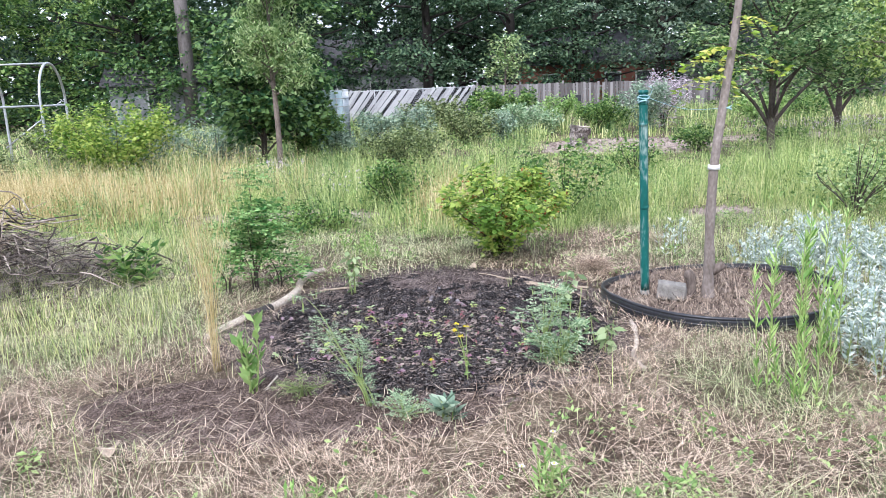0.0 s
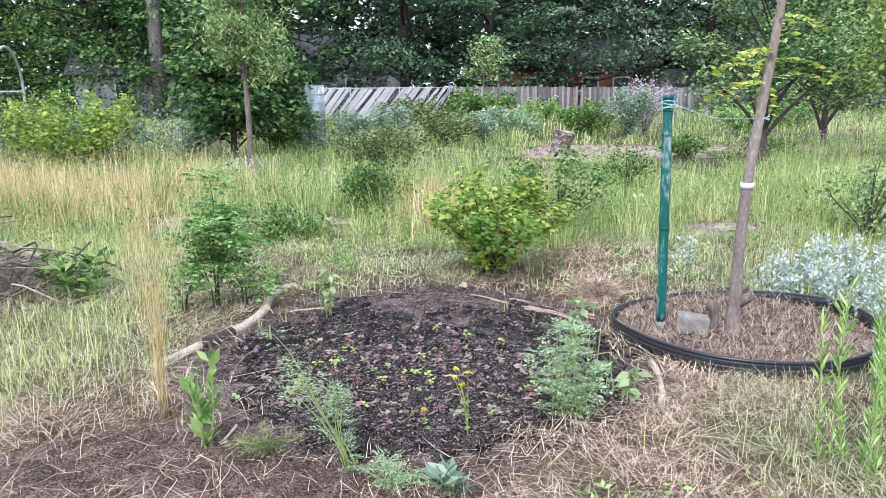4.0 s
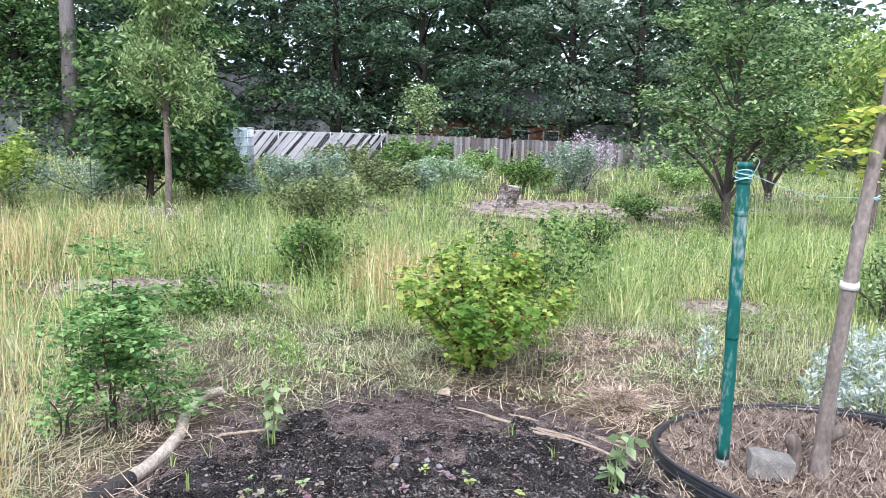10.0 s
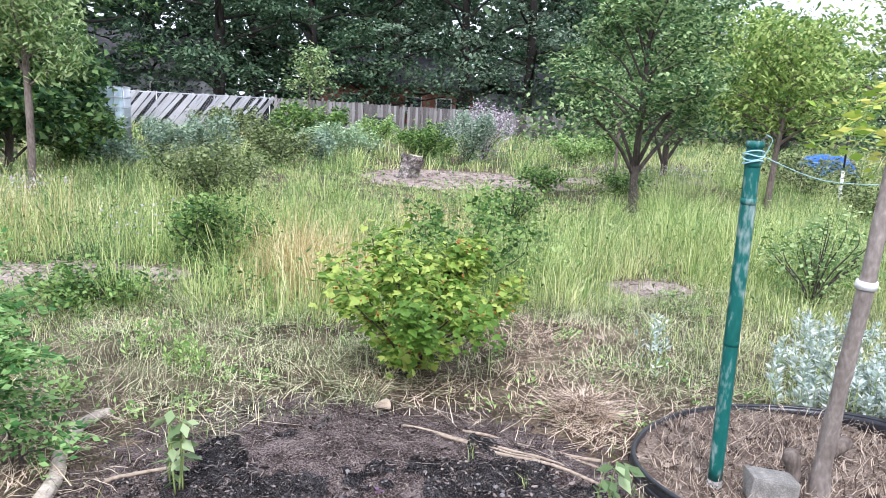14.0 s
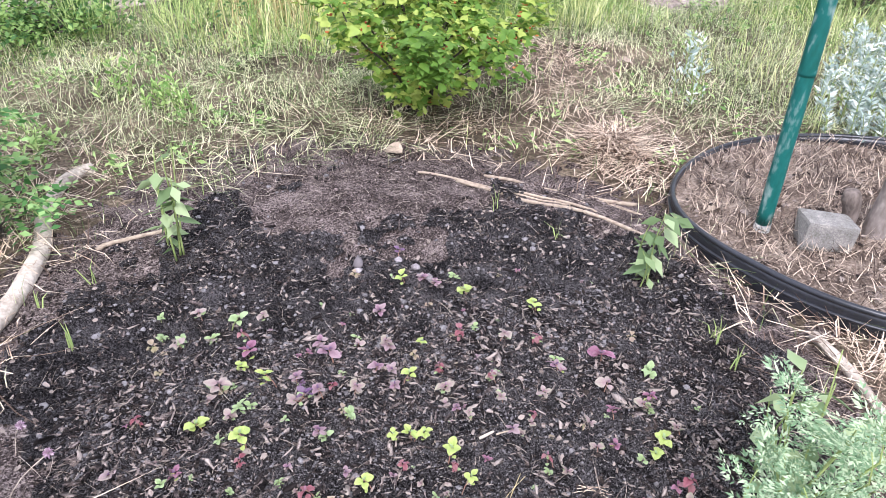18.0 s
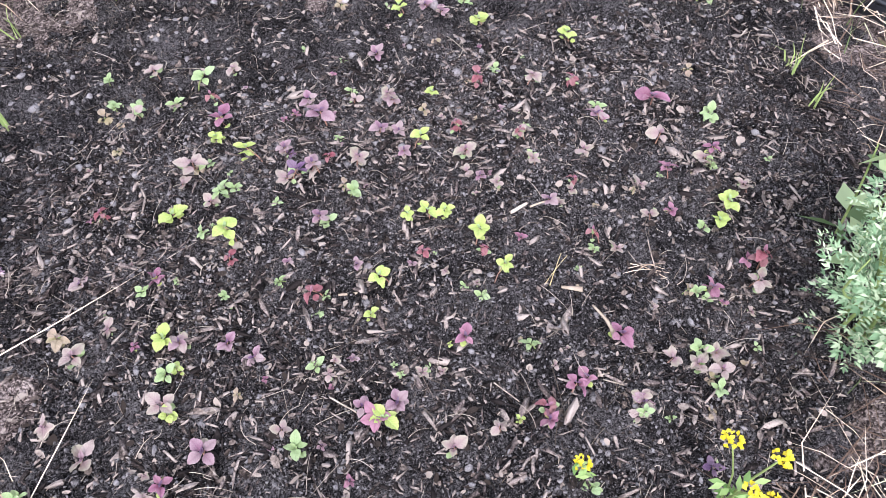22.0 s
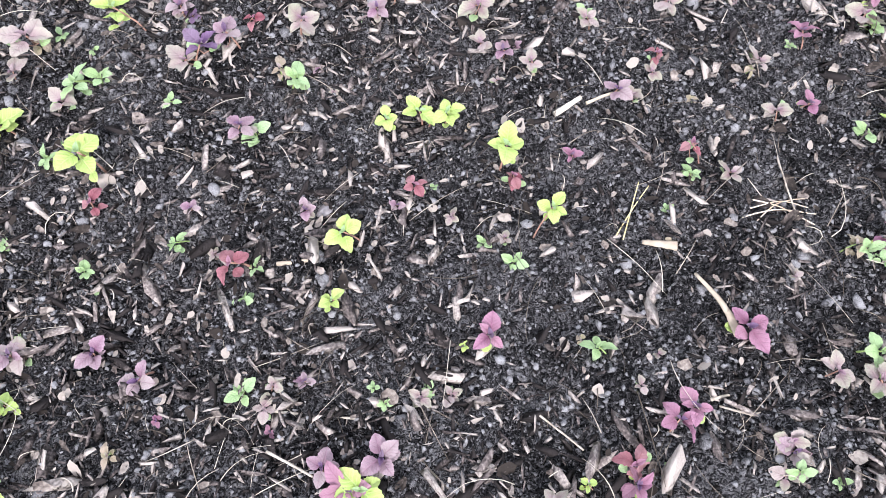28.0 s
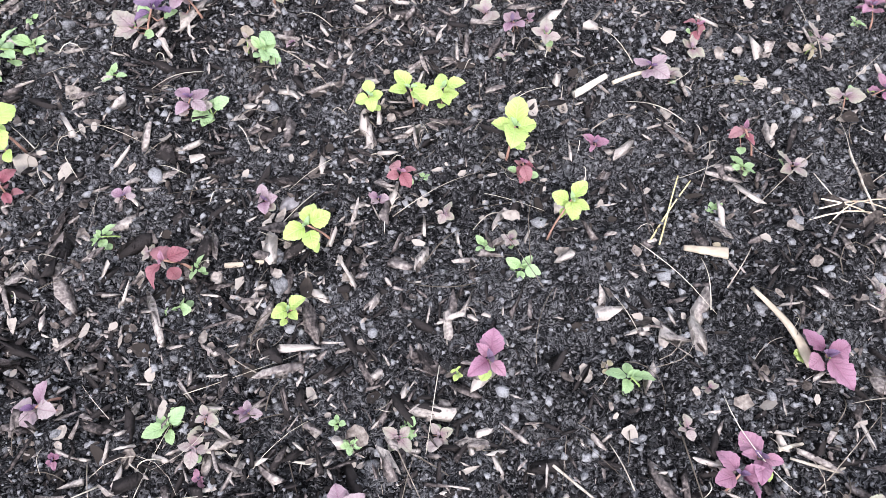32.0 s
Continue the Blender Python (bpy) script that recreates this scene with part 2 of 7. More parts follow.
M_FLAKE = material("dry leaf flakes", (0.030, 0.023, 0.019), (0.30, 0.25, 0.21), 0.9, 60, 0.5, fine=250, mid=(0.135, 0.106, 0.090), island=0.65, bump_size=0.002, sheen=0.12)
M_STUMP = material("flaking stump bark", (0.025, 0.021, 0.019), (0.62, 0.57, 0.52), 0.9, 9, 1.0, fine=34, mid=(0.17, 0.145, 0.13), bump_size=0.03)
M_STONE = material("grey pebbles", (0.16, 0.14, 0.14), (0.42, 0.38, 0.38), 0.85, 30, 0.3, fine=200, objectwise=0.6)
M_FENCE = material("weathered grey fence boards", (0.11, 0.10, 0.095), (0.29, 0.275, 0.265), 0.9, 2.0, 0.5, fine=18, objectwise=0.5, stretch=(1, 1, 0.15), bump_size=0.01)
M_SLAT = material("white privacy slats", (0.36, 0.36, 0.365), (0.54, 0.54, 0.54), 0.6, 2, 0.1, objectwise=0.4)
M_STEEL = material("galvanised steel", (0.42, 0.44, 0.45), (0.66, 0.68, 0.69), 0.42, 12, 0.1, metal=0.7)
M_TANK = material("milky plastic tank", (0.62, 0.78, 0.86), (0.80, 0.90, 0.95), 0.5, 2, 0.1)
M_ROOF = material("dark roof shingles", (0.05, 0.05, 0.055), (0.15, 0.145, 0.15), 0.9, 3, 0.6, fine=22)
M_SIDING = material("pale house siding", (0.24, 0.25, 0.26), (0.40, 0.41, 0.42), 0.8, 1.5, 0.2)
M_BRICKWALL = material("red brick wall", (0.22, 0.085, 0.06), (0.42, 0.19, 0.14), 0.9, 4, 0.4, fine=40)
M_GLASS = material("dark window glass", (0.02, 0.022, 0.025), (0.05, 0.055, 0.06), 0.12, 1, 0, sheen=0.6)
M_TARP = material("blue tarpaulin", (0.02, 0.12, 0.50), (0.06, 0.25, 0.72), 0.5, 5, 0.3, bump_size=0.03)
M_DARKMETAL = material("black metal bench", (0.01, 0.01, 0.012), (0.04, 0.04, 0.045), 0.5, 10, 0.1)

L_CURRANT = leafy("currant leaves", (0.13, 0.25, 0.035), (0.47, 0.56, 0.13), (0.30, 0.43, 0.075), 0.9, 0.4)
L_SHRUB = leafy("shrub leaves", (0.055, 0.135, 0.03), (0.27, 0.40, 0.11), (0.13, 0.25, 0.06))
L_ROBINIA = leafy("pinnate leaflets", (0.065, 0.19, 0.045), (0.34, 0.54, 0.19), (0.18, 0.35, 0.10))
L_OLIVE = leafy("olive shrub leaves", (0.085, 0.125, 0.045), (0.33, 0.39, 0.17), (0.19, 0.25, 0.095))
L_GREY = leafy("grey-green wormwood leaves", (0.19, 0.31, 0.16), (0.50, 0.60, 0.38), (0.32, 0.45, 0.26), 0.9, 0.25, 0.75)
L_SILVER = leafy("silver sage leaves", (0.33, 0.41, 0.36), (0.72, 0.77, 0.71), (0.53, 0.60, 0.54), 0.9, 0.2, 0.8)
L_BLUE = leafy("bluish wormwood leaves", (0.145, 0.23, 0.155), (0.40, 0.50, 0.36), (0.26, 0.36, 0.25), 0.9, 0.25, 0.75)
L_BRIGHT = leafy("fresh green leaves", (0.16, 0.29, 0.075), (0.46, 0.61, 0.23), (0.29, 0.44, 0.14))
L_PALE = leafy("wilting leaves", (0.16, 0.24, 0.10), (0.42, 0.52, 0.27), (0.28, 0.38, 0.17))
M_HAY = material("grey old hay", (0.035, 0.028, 0.024), (0.50, 0.43, 0.36), 0.85, 8, 0, fine=60, mid=(0.18, 0.148, 0.12), island=1.0)
L_STALK = leafy("goldenrod leaves", (0.17, 0.33, 0.07), (0.52, 0.68, 0.25), (0.33, 0.51, 0.15))
L_PEAR = leafy("young tree leaves", (0.12, 0.215, 0.065), (0.46, 0.57, 0.27), (0.27, 0.385, 0.145))
L_APPLE = leafy("apple tree leaves", (0.055, 0.135, 0.045), (0.37, 0.49, 0.22), (0.165, 0.28, 0.10))
L_LIME = leafy("lime green tree leaves", (0.13, 0.24, 0.05), (0.46, 0.57, 0.18), (0.28, 0.40, 0.095))
L_YELLOW = leafy("yellowing leaflets", (0.27, 0.42, 0.05), (0.66, 0.64, 0.14), (0.44, 0.56, 0.08))
# maple and willow greens are lightened and blued to paint in distance haze
L_DARK = leafy("dark maple leaves", (0.034, 0.078, 0.042), (0.19, 0.29, 0.155), (0.088, 0.168, 0.088), 0.7)
L_WILLOW = leafy("grey willow leaves", (0.068, 0.12, 0.080), (0.28, 0.37, 0.24), (0.15, 0.225, 0.145), 0.7)
L_SPRUCE = leafy("spruce needles", (0.018, 0.042, 0.024), (0.09, 0.14, 0.08), (0.045, 0.083, 0.045), 0.5)
L_LILAC = leafy("lilac leaves", (0.024, 0.075, 0.024), (0.19, 0.31, 0.10), (0.08, 0.165, 0.05))
L_PINK = leafy("pale pink blossoms", (0.40, 0.34, 0.38), (0.66, 0.58, 0.63), None, 0.8, 0.3)
L_CLOVER = leafy("clover blossoms", (0.36, 0.22, 0.30), (0.66, 0.52, 0.57), None, 0.8, 0.2)
L_BERRY = leafy("reddish currant clusters", (0.36, 0.05, 0.02), (0.66, 0.22, 0.07), None, 0.8, 0.2)
L_FLOWER = leafy("yellow mustard flowers", (0.62, 0.50, 0.01), (0.88, 0.78, 0.05), None, 0.6, 0.2)
S_STEM = material("reddish seedling stem", (0.20, 0.08, 0.06), (0.45, 0.28, 0.20), 0.6, 40, 0)
S_GSTEM = material("green stem", (0.16, 0.24, 0.06), (0.36, 0.42, 0.16), 0.6, 20, 0)

# ---- mesh helpers ----
rng = np.random.default_rng(7)


def mesh_from(name, verts, faces, mats, smooth=False):
    """A mesh from arrays: vertices, and one or more arrays of faces of equal length."""
    verts = np.asarray(verts, np.float32)
    groups = [np.asarray(f, np.int32) for f in (faces if isinstance(faces, (list, tuple)) else [faces]) if len(f)]
    me = bpy.data.meshes.new(name)
    me.vertices.add(len(verts))
    me.vertices.foreach_set("co", verts.ravel())
    loops = np.concatenate([f.ravel() for f in groups])
    sizes = np.concatenate([np.full(len(f), f.shape[1], np.int32) for f in groups])
    me.loops.add(len(loops))
    me.loops.foreach_set("vertex_index", loops)
    me.polygons.add(len(sizes))
    me.polygons.foreach_set("loop_start", np.concatenate([[0], np.cumsum(sizes)[:-1]]).astype(np.int32))
    if smooth:
        me.polygons.foreach_set("use_smooth", np.ones(len(sizes), bool))
    me.update(calc_edges=True)
    me.materials.append(mats)
    return me


def thing(name, x=0.0, y=0.0, z=0.0, label="", category="", group="", kind="", turn=0.0):
    ob = new(name)
    ob.matrix_world = pose(x, y, z, 0, 0, turn)
    return tagged(ob, label, category, group, kind)


def piece(name, me, parent=None, label="", kind="", at=None):
    ob = new(name, me)
    if parent:
        ob.parent = parent
    if at is not None:
        ob.matrix_basis = at
    return tagged(ob, label, "", "", kind)


def join(*parts):
    """Joins (verts, [faces...]) pairs into one."""
    vs, fs, k = [], {}, 0
    for v, f in parts:
        for g in f:
            g = np.asarray(g)
            if len(g):
                fs.setdefault(g.shape[1], []).append(g + k)
        vs.append(np.asarray(v, float))
        k += len(v)
    return np.concatenate(vs), [np.concatenate(g) for g in fs.values()]


def tube(points, radii, sides=7, wobble=0.0, seed=0):
    """A tapered round limb through points, closed at both ends."""
    p = np.asarray(points, float)
    r = np.broadcast_to(np.asarray(radii, float), (len(p),))
    d = np.gradient(p, axis=0)
    d /= np.linalg.norm(d, axis=1, keepdims=True) + 1e-9
    ref = np.where(np.abs(d[:, 2:3]) > 0.9, [[1.0, 0, 0]], [[0, 0, 1.0]])
    u = np.cross(d, ref)
    u /= np.linalg.norm(u, axis=1, keepdims=True) + 1e-9
    w = np.cross(d, u)
    a = np.linspace(0, 2 * np.pi, sides, endpoint=False)
    g = np.random.default_rng(seed)
    rr = r[:, None] * (1 + wobble * g.normal(size=(len(p), sides)))
    v = p[:, None] + rr[..., None] * (np.cos(a)[None, :, None] * u[:, None] + np.sin(a)[None, :, None] * w[:, None])
    v = v.reshape(-1, 3)
    i, j = np.meshgrid(np.arange(len(p) - 1), np.arange(sides), indexing="ij")
    k = (j + 1) % sides
    quads = np.stack([i * sides + j, i * sides + k, (i + 1) * sides + k, (i + 1) * sides + j], -1).reshape(-1, 4)
    n = len(v)
    v = np.concatenate([v, p[:1], p[-1:]])
    j = np.arange(sides)
    k = (j + 1) % sides
    caps = np.concatenate([np.stack([np.full(sides, n), k, j], -1), np.stack([np.full(sides, n + 1), (len(p) - 1) * sides + j, (len(p) - 1) * sides + k], -1)])
    return v, [quads, caps]


def curve(points, count):
    """A smooth line through points, resampled."""
    p = np.asarray(points, float)
    t = np.linspace(0, len(p) - 1, count)
    i = np.clip(t.astype(int), 0, len(p) - 2)
    f = (t - i)[:, None]
    a, b, c, d = p[np.maximum(i - 1, 0)], p[i], p[i + 1], p[np.minimum(i + 2, len(p) - 1)]
    return 0.5 * (2 * b + (c - a) * f + (2 * a - 5 * b + 4 * c - d) * f**2 + (3 * b - a - 3 * c + d) * f**3)


def box(sx, sy, sz, bevel=0.0):
    """A block on its base with chamfered edges."""
    bm = bmesh.new()
    bmesh.ops.create_cube(bm, size=1)
    bmesh.ops.scale(bm, vec=(sx, sy, sz), verts=bm.verts)
    bmesh.ops.translate(bm, vec=(0, 0, sz / 2), verts=bm.verts)
    if bevel:
        bmesh.ops.bevel(bm, geom=bm.edges[:], offset=bevel, segments=2, profile=0.6, affect="EDGES")
    me = bpy.data.meshes.new("block")
    bm.to_mesh(me)
    bm.free()
    return me


def with_mat(me, m):
    me.materials.append(m)
    return me


def hashed(ix, iy, seed):
    h = (ix.astype(np.int64) * 374761393 + iy.astype(np.int64) * 668265263 + seed * 974634) & 0x7FFFFFFF
    h = ((h ^ (h >> 13)) * 1274126177) & 0x7FFFFFFF
    return ((h ^ (h >> 16)) & 0xFFFF) / 65535.0


def value_noise(x, y, seed=0):
    ix, iy = np.floor(x), np.floor(y)
    fx, fy = x - ix, y - iy
    fx, fy = fx * fx * (3 - 2 * fx), fy * fy * (3 - 2 * fy)
    a, b = hashed(ix, iy, seed), hashed(ix + 1, iy, seed)
    c, d = hashed(ix, iy + 1, seed), hashed(ix + 1, iy + 1, seed)
    return (a * (1 - fx) + b * fx) * (1 - fy) + (c * (1 - fx) + d * fx) * fy


def fbm(x, y, scale, octaves=4, seed=0):
    out, amp = 0.0, 0.5
    for k in range(octaves):
        out = out + amp * (value_noise(x * scale, y * scale, seed + k) - 0.5)
        scale, amp = scale * 2.03, amp * 0.5
    return out


def blades(root, height, width, lean=0.35, g=None, flat=False, heading=None):
    """Grass blades on the given roots: three triangles each, leaning and bent at random."""
    g = g or rng
    n = len(root)
    height, width = np.broadcast_to(height, n), np.broadcast_to(width, n)
    a, b = g.uniform(0, 2 * np.pi, n), g.uniform(0, 2 * np.pi, n)
    if heading is not None:
        a = heading
    side = np.stack([np.cos(b), np.sin(b), np.zeros(n)], -1) * width[:, None] / 2
    out = np.stack([np.cos(a), np.sin(a), np.zeros(n)], -1)
    k = np.abs(g.normal(0, lean, n))[:, None]
    up = np.array([[0, 0, 1.0]])
    h = height[:, None]
    mid = root + h * (0.55 * up + 0.25 * k * out)
    tip = root + h * (up * np.maximum(1 - 0.35 * k, 0.25) + 0.95 * k * out)
    if flat:
        lift = g.uniform(0.0, 0.06, n)[:, None]
        side = np.stack([-np.sin(a), np.cos(a), np.zeros(n)], -1) * width[:, None] / 2
        turn = g.normal(0, 0.35, n)
        out2 = np.stack([np.cos(a + turn), np.sin(a + turn), np.zeros(n)], -1)
        root = root + up * g.uniform(0.002, 0.03, n)[:, None]
        mid = root + h * 0.5 * out + up * lift * 0.6
        tip = mid + h * 0.5 * out2 + up * (g.uniform(-0.02, 0.05, n)[:, None])
        tip[:, 2] = np.maximum(tip[:, 2], root[:, 2])
    v = np.stack([root - side, root + side, mid - side * 0.8, mid + side * 0.8, tip], 1).reshape(-1, 3)
    i = np.arange(n)[:, None] * 5
    return v, [np.concatenate([i + [0, 1, 3], i + [0, 3, 2], i + [2, 3, 4]])]


def leaves(centre, size, aspect=0.5, droop=0.3, g=None, along=None, fold=0.25):
    """Folded pointed leaves: base, two shoulders and tip, at random turns or along given directions."""
    g = g or rng
    n = len(centre)
    size = np.broadcast_to(size, n)[:, None]
    if along is None:
        a = g.uniform(0, 2 * np.pi, n)
        along = np.stack([np.cos(a), np.sin(a), g.normal(-droop, 0.45, n)], -1)
    along = along / (np.linalg.norm(along, axis=1, keepdims=True) + 1e-9)
    r = g.normal(size=(n, 3)) * 0.6 + [0, 0, 1]
    side = np.cross(along, r)
    side /= np.linalg.norm(side, axis=1, keepdims=True) + 1e-9
    nor = np.cross(side, along)
    w = size * aspect / 2
    v = np.stack([centre - along * size / 2, centre - along * size * 0.05 + side * w + nor * w * fold, centre + along * size / 2, centre - along * size * 0.05 - side * w + nor * w * fold], 1).reshape(-1, 3)
    i = np.arange(n)[:, None] * 4
    return v, [np.concatenate([i + [0, 1, 2], i + [0, 2, 3]])]


def scatter(n, x0, x1, y0, y1, keep=None, g=None):
    g = g or rng
    p = np.stack([g.uniform(x0, x1, n), g.uniform(y0, y1, n)], -1)
    return p[keep(p[:, 0], p[:, 1])] if keep else p


# ---- plan ----
BED = (-0.10, 4.82, 1.10, 1.20)
FRONT = (-0.78, 3.42, 1.05, 0.46)
RING = (1.89, 4.96, 0.765)


def inside(x, y, cx, cy, rx, ry, rough=0.12, seed=3):
    return np.hypot((x - cx) / rx, (y - cy) / ry) + rough * 2 * fbm(x, y, 2.2, 4, seed)


def in_bed(x, y):
    return inside(x, y, *BED)


def in_front(x, y):
    return inside(x, y, *FRONT, 0.2, 9)


def in_ring(x, y):
    return np.hypot(x - RING[0], y - RING[1]) / RING[2]


def ground_z(x, y):
    """The lie of the land."""
    near = np.clip(1 - np.hypot(x, y - 4) / 14, 0, 1)
    z = 0.10 * fbm(x, y, 0.35, 3, 21) * (1 - near) + 0.035 * fbm(x, y, 2.5, 3, 5)
    z = z - 0.05 * np.clip(1 - in_front(x, y), 0, 0.5) + 0.02
    return z - 0.02 - 0.032 * np.clip((0.98 - in_bed(x, y)) * 4, 0, 1) * np.clip((5.5 - y) / 0.5, 0, 1)


def lift(p, z=0.0):
    return np.stack([p[:, 0], p[:, 1], ground_z(p[:, 0], p[:, 1]) + z], -1)

# ---- ground ----


def spaced(*spans):
    return np.unique(np.concatenate([np.arange(a, b, s) for a, b, s in spans]).round(4))


def sheet(xs, ys, height):
    x, y = np.meshgrid(xs, ys, indexing="ij")
    v = np.stack([x, y, height(x, y)], -1).reshape(-1, 3)
    i, j = np.meshgrid(np.arange(len(xs) - 1), np.arange(len(ys) - 1), indexing="ij")
    m = len(ys)
    f = np.stack([i * m + j, (i + 1) * m + j, (i + 1) * m + j + 1, i * m + j + 1], -1).reshape(-1, 4)
    return v, f


xs = spaced((-600, -60, 60), (-60, -12, 4), (-12, -4, 0.4), (-4, 4, 0.08), (4, 12, 0.4), (12, 60, 4), (60, 660, 60))
ys = spaced((-300, -20, 40), (-20, 0, 2), (0, 9, 0.08), (9, 20, 0.4), (20, 60, 2), (60, 900, 60))
v, f = sheet(xs, ys, ground_z)
tagged(new("ground", mesh_from("ground", v, f, M_THATCH, True)), "dry straw-strewn earth under an overgrown garden meadow", "ground", kind="structure")


def patch(name, keep, x0, x1, y0, y1, step, rise, mat, label, rough=0.0, freq=20.0, kind="structure"):
    """A sheet of other ground lying a little proud of the earth, cut to its outline."""
    v, f = sheet(np.arange(x0, x1, step), np.arange(y0, y1, step), lambda x, y: ground_z(x, y))
    k = keep(v[:, 0], v[:, 1])
    v[:, 2] += rise(v[:, 0], v[:, 1], k)
    if rough:
        v[:, 2] += rough * 2 * fbm(v[:, 0], v[:, 1], freq, 4, 31) * np.clip((1.0 - k) * 6, 0, 1)
    f = f[(k[f] < 1.02).any(1)]
    used, inv = np.unique(f, return_inverse=True)
    return tagged(new(name, mesh_from(name, v[used], inv.reshape(f.shape), mat, True)), label, "ground", kind=kind)


def bed_rise(x, y, k):
    return 0.014 * np.clip((1.22 - k) * 5, -0.8, 1) + 0.04 * np.exp(-((x - 0.12) ** 2 + (y - 5.6) ** 2) / 0.12)


def bed_z(x, y):
    k = in_bed(x, y)
    return ground_z(x, y) + bed_rise(x, y, k) + 0.03 * fbm(x, y, 9, 4, 31) * np.clip((1.0 - k) * 6, 0, 1)


patch("front_soil", in_front, -2.6, 0.9, 2.6, 4.5, 0.03, lambda x, y, k: 0.012 * np.clip((1.05 - k) * 4, -1, 1), M_BROWNSOIL, "bare trampled brown soil in front of the bed", 0.02, 14)

def moist(x, y):
    """Where the bed is watered and dark: all but its rim and the dry crest at the back."""
    rim = inside(x, y, BED[0] + 0.04, BED[1] - 0.15, BED[2] * 0.96, BED[3] * 0.98, 0.24, 12) + 0.35 * fbm(x, y, 9, 3, 55)
    crest = 1.95 - np.hypot((x - 0.10) / 0.50, (y - 5.66) / 0.46) + 1.6 * fbm(x, y, 5, 4, 15)
    return np.maximum(rim, crest)


# the bed: fine crumbly relief where it is seen from close by
def bed_sheet(step, keep, extra):
    v, f = sheet(np.arange(-1.8, 1.6, step), np.arange(3.0, 6.6, step), lambda x, y: 0 * x)
    f = f[keep(v[:, 0], v[:, 1])[f].any(1)]
    used, inv = np.unique(f, return_inverse=True)
    v = v[used]
    v[:, 2] = bed_z(v[:, 0], v[:, 1]) + extra(v[:, 0], v[:, 1])
    return v, inv.reshape(f.shape)


def crumbs_z(x, y):
    return 0.055 * np.abs(fbm(x, y, 42, 3, 77)) + 0.046 * fbm(x, y, 13, 4, 51)


v, f = bed_sheet(0.02, lambda x, y: in_bed(x, y) < 1.30, lambda x, y: 0.5 * crumbs_z(x, y) - 0.002)
bed = tagged(new("planting_bed", mesh_from("planting_bed", v, f, M_PALESOIL, True)), "mound of dark crumbly garden soil strewn with wood chips", "garden bed")
v, f = bed_sheet(0.0075, lambda x, y: moist(x, y) < 1.0, lambda x, y: crumbs_z(x, y) + 0.012 * np.clip((1.0 - moist(x, y)) * 8, -1, 0.35) + 0.003)
piece("moist_soil", mesh_from("moist_soil", v, f, M_SOIL, True), bed, "dark moist crumbly soil")


def bed_scatter(n, x0, x1, y0, y1, edge=1.0, g=None):
    p = scatter(n, x0, x1, y0, y1, lambda x, y: in_bed(x, y) < edge, g)
    m = moist(p[:, 0], p[:, 1])
    dark = crumbs_z(p[:, 0], p[:, 1]) + 0.012 * np.clip((1.0 - m) * 8, -1, 0.35) + 0.003
    return np.column_stack([p, bed_z(p[:, 0], p[:, 1]) + np.where(m < 1, dark, 0.0)])


ICO = bmesh.new()
bmesh.ops.create_icosphere(ICO, subdivisions=1, radius=1)
ICO.verts.ensure_lookup_table()
ICO_V, ICO_F = np.array([w.co[:] for w in ICO.verts]), np.array([[w.index for w in q.verts] for q in ICO.faces])
ICO.free()


def lumps(p, size, g, flat=0.7):
    n = len(p)
    s = np.broadcast_to(size, n)[:, None, None] * g.uniform(0.7, 1.35, (n, 12, 1)) * g.uniform(0.6, 1.3, (n, 1, 3))
    v = p[:, None] + ICO_V[None, :12] * s * [1, 1, flat]
    return v.reshape(-1, 3), [(ICO_F[None] + (np.arange(n) * 12)[:, None, None]).reshape(-1, 3)]


def grains(p, size, g):
    """Angular crumbs: uneven eight-sided grains."""
    n = len(p)
    octa = np.array([[1, 0, 0], [0, 1, 0], [-1, 0, 0], [0, -1, 0], [0, 0, 1], [0, 0, -1]], float)
    turn = g.uniform(0, 2 * np.pi, n)[:, None]
    o = octa[None] + g.normal(0, 0.28, (n, 6, 3))
    o = o * np.broadcast_to(size, n)[:, None, None] * g.uniform(0.65, 1.35, (n, 1, 3))
    v = np.stack([o[..., 0] * np.cos(turn) - o[..., 1] * np.sin(turn), o[..., 0] * np.sin(turn) + o[..., 1] * np.cos(turn), o[..., 2] * 0.85], -1) + p[:, None]
    f = np.array([[0, 1, 4], [1, 2, 4], [2, 3, 4], [3, 0, 4], [1, 0, 5], [2, 1, 5], [3, 2, 5], [0, 3, 5]])
    return v.reshape(-1, 3), [(f[None] + (np.arange(n) * 6)[:, None, None]).reshape(-1, 3)]


g = np.random.default_rng(11)
near_crumbs = bed_scatter(6000, -1.0, 0.85, 3.62, 4.95, 1.0, g)
far_crumbs = bed_scatter(2600, -1.25, 1.05, 4.6, 6.1, 1.02, g)
near_crumbs, far_crumbs = [p[moist(p[:, 0], p[:, 1]) < 1 + 0.25 * g.uniform(0, 1, len(p)) ** 2] for p in (near_crumbs, far_crumbs)]
v, f = lumps(np.concatenate([near_crumbs, far_crumbs]), np.concatenate([np.clip(g.lognormal(-5.95, 0.5, len(near_crumbs)), 0.0015, 0.010), np.clip(g.lognormal(-5.2, 0.4, len(far_crumbs)), 0.003, 0.012)]), g)
piece("crumb_litter", mesh_from("crumb_litter", v, f, M_CLUMP, True), bed, "black soil crumbs and small clods", "stuff")

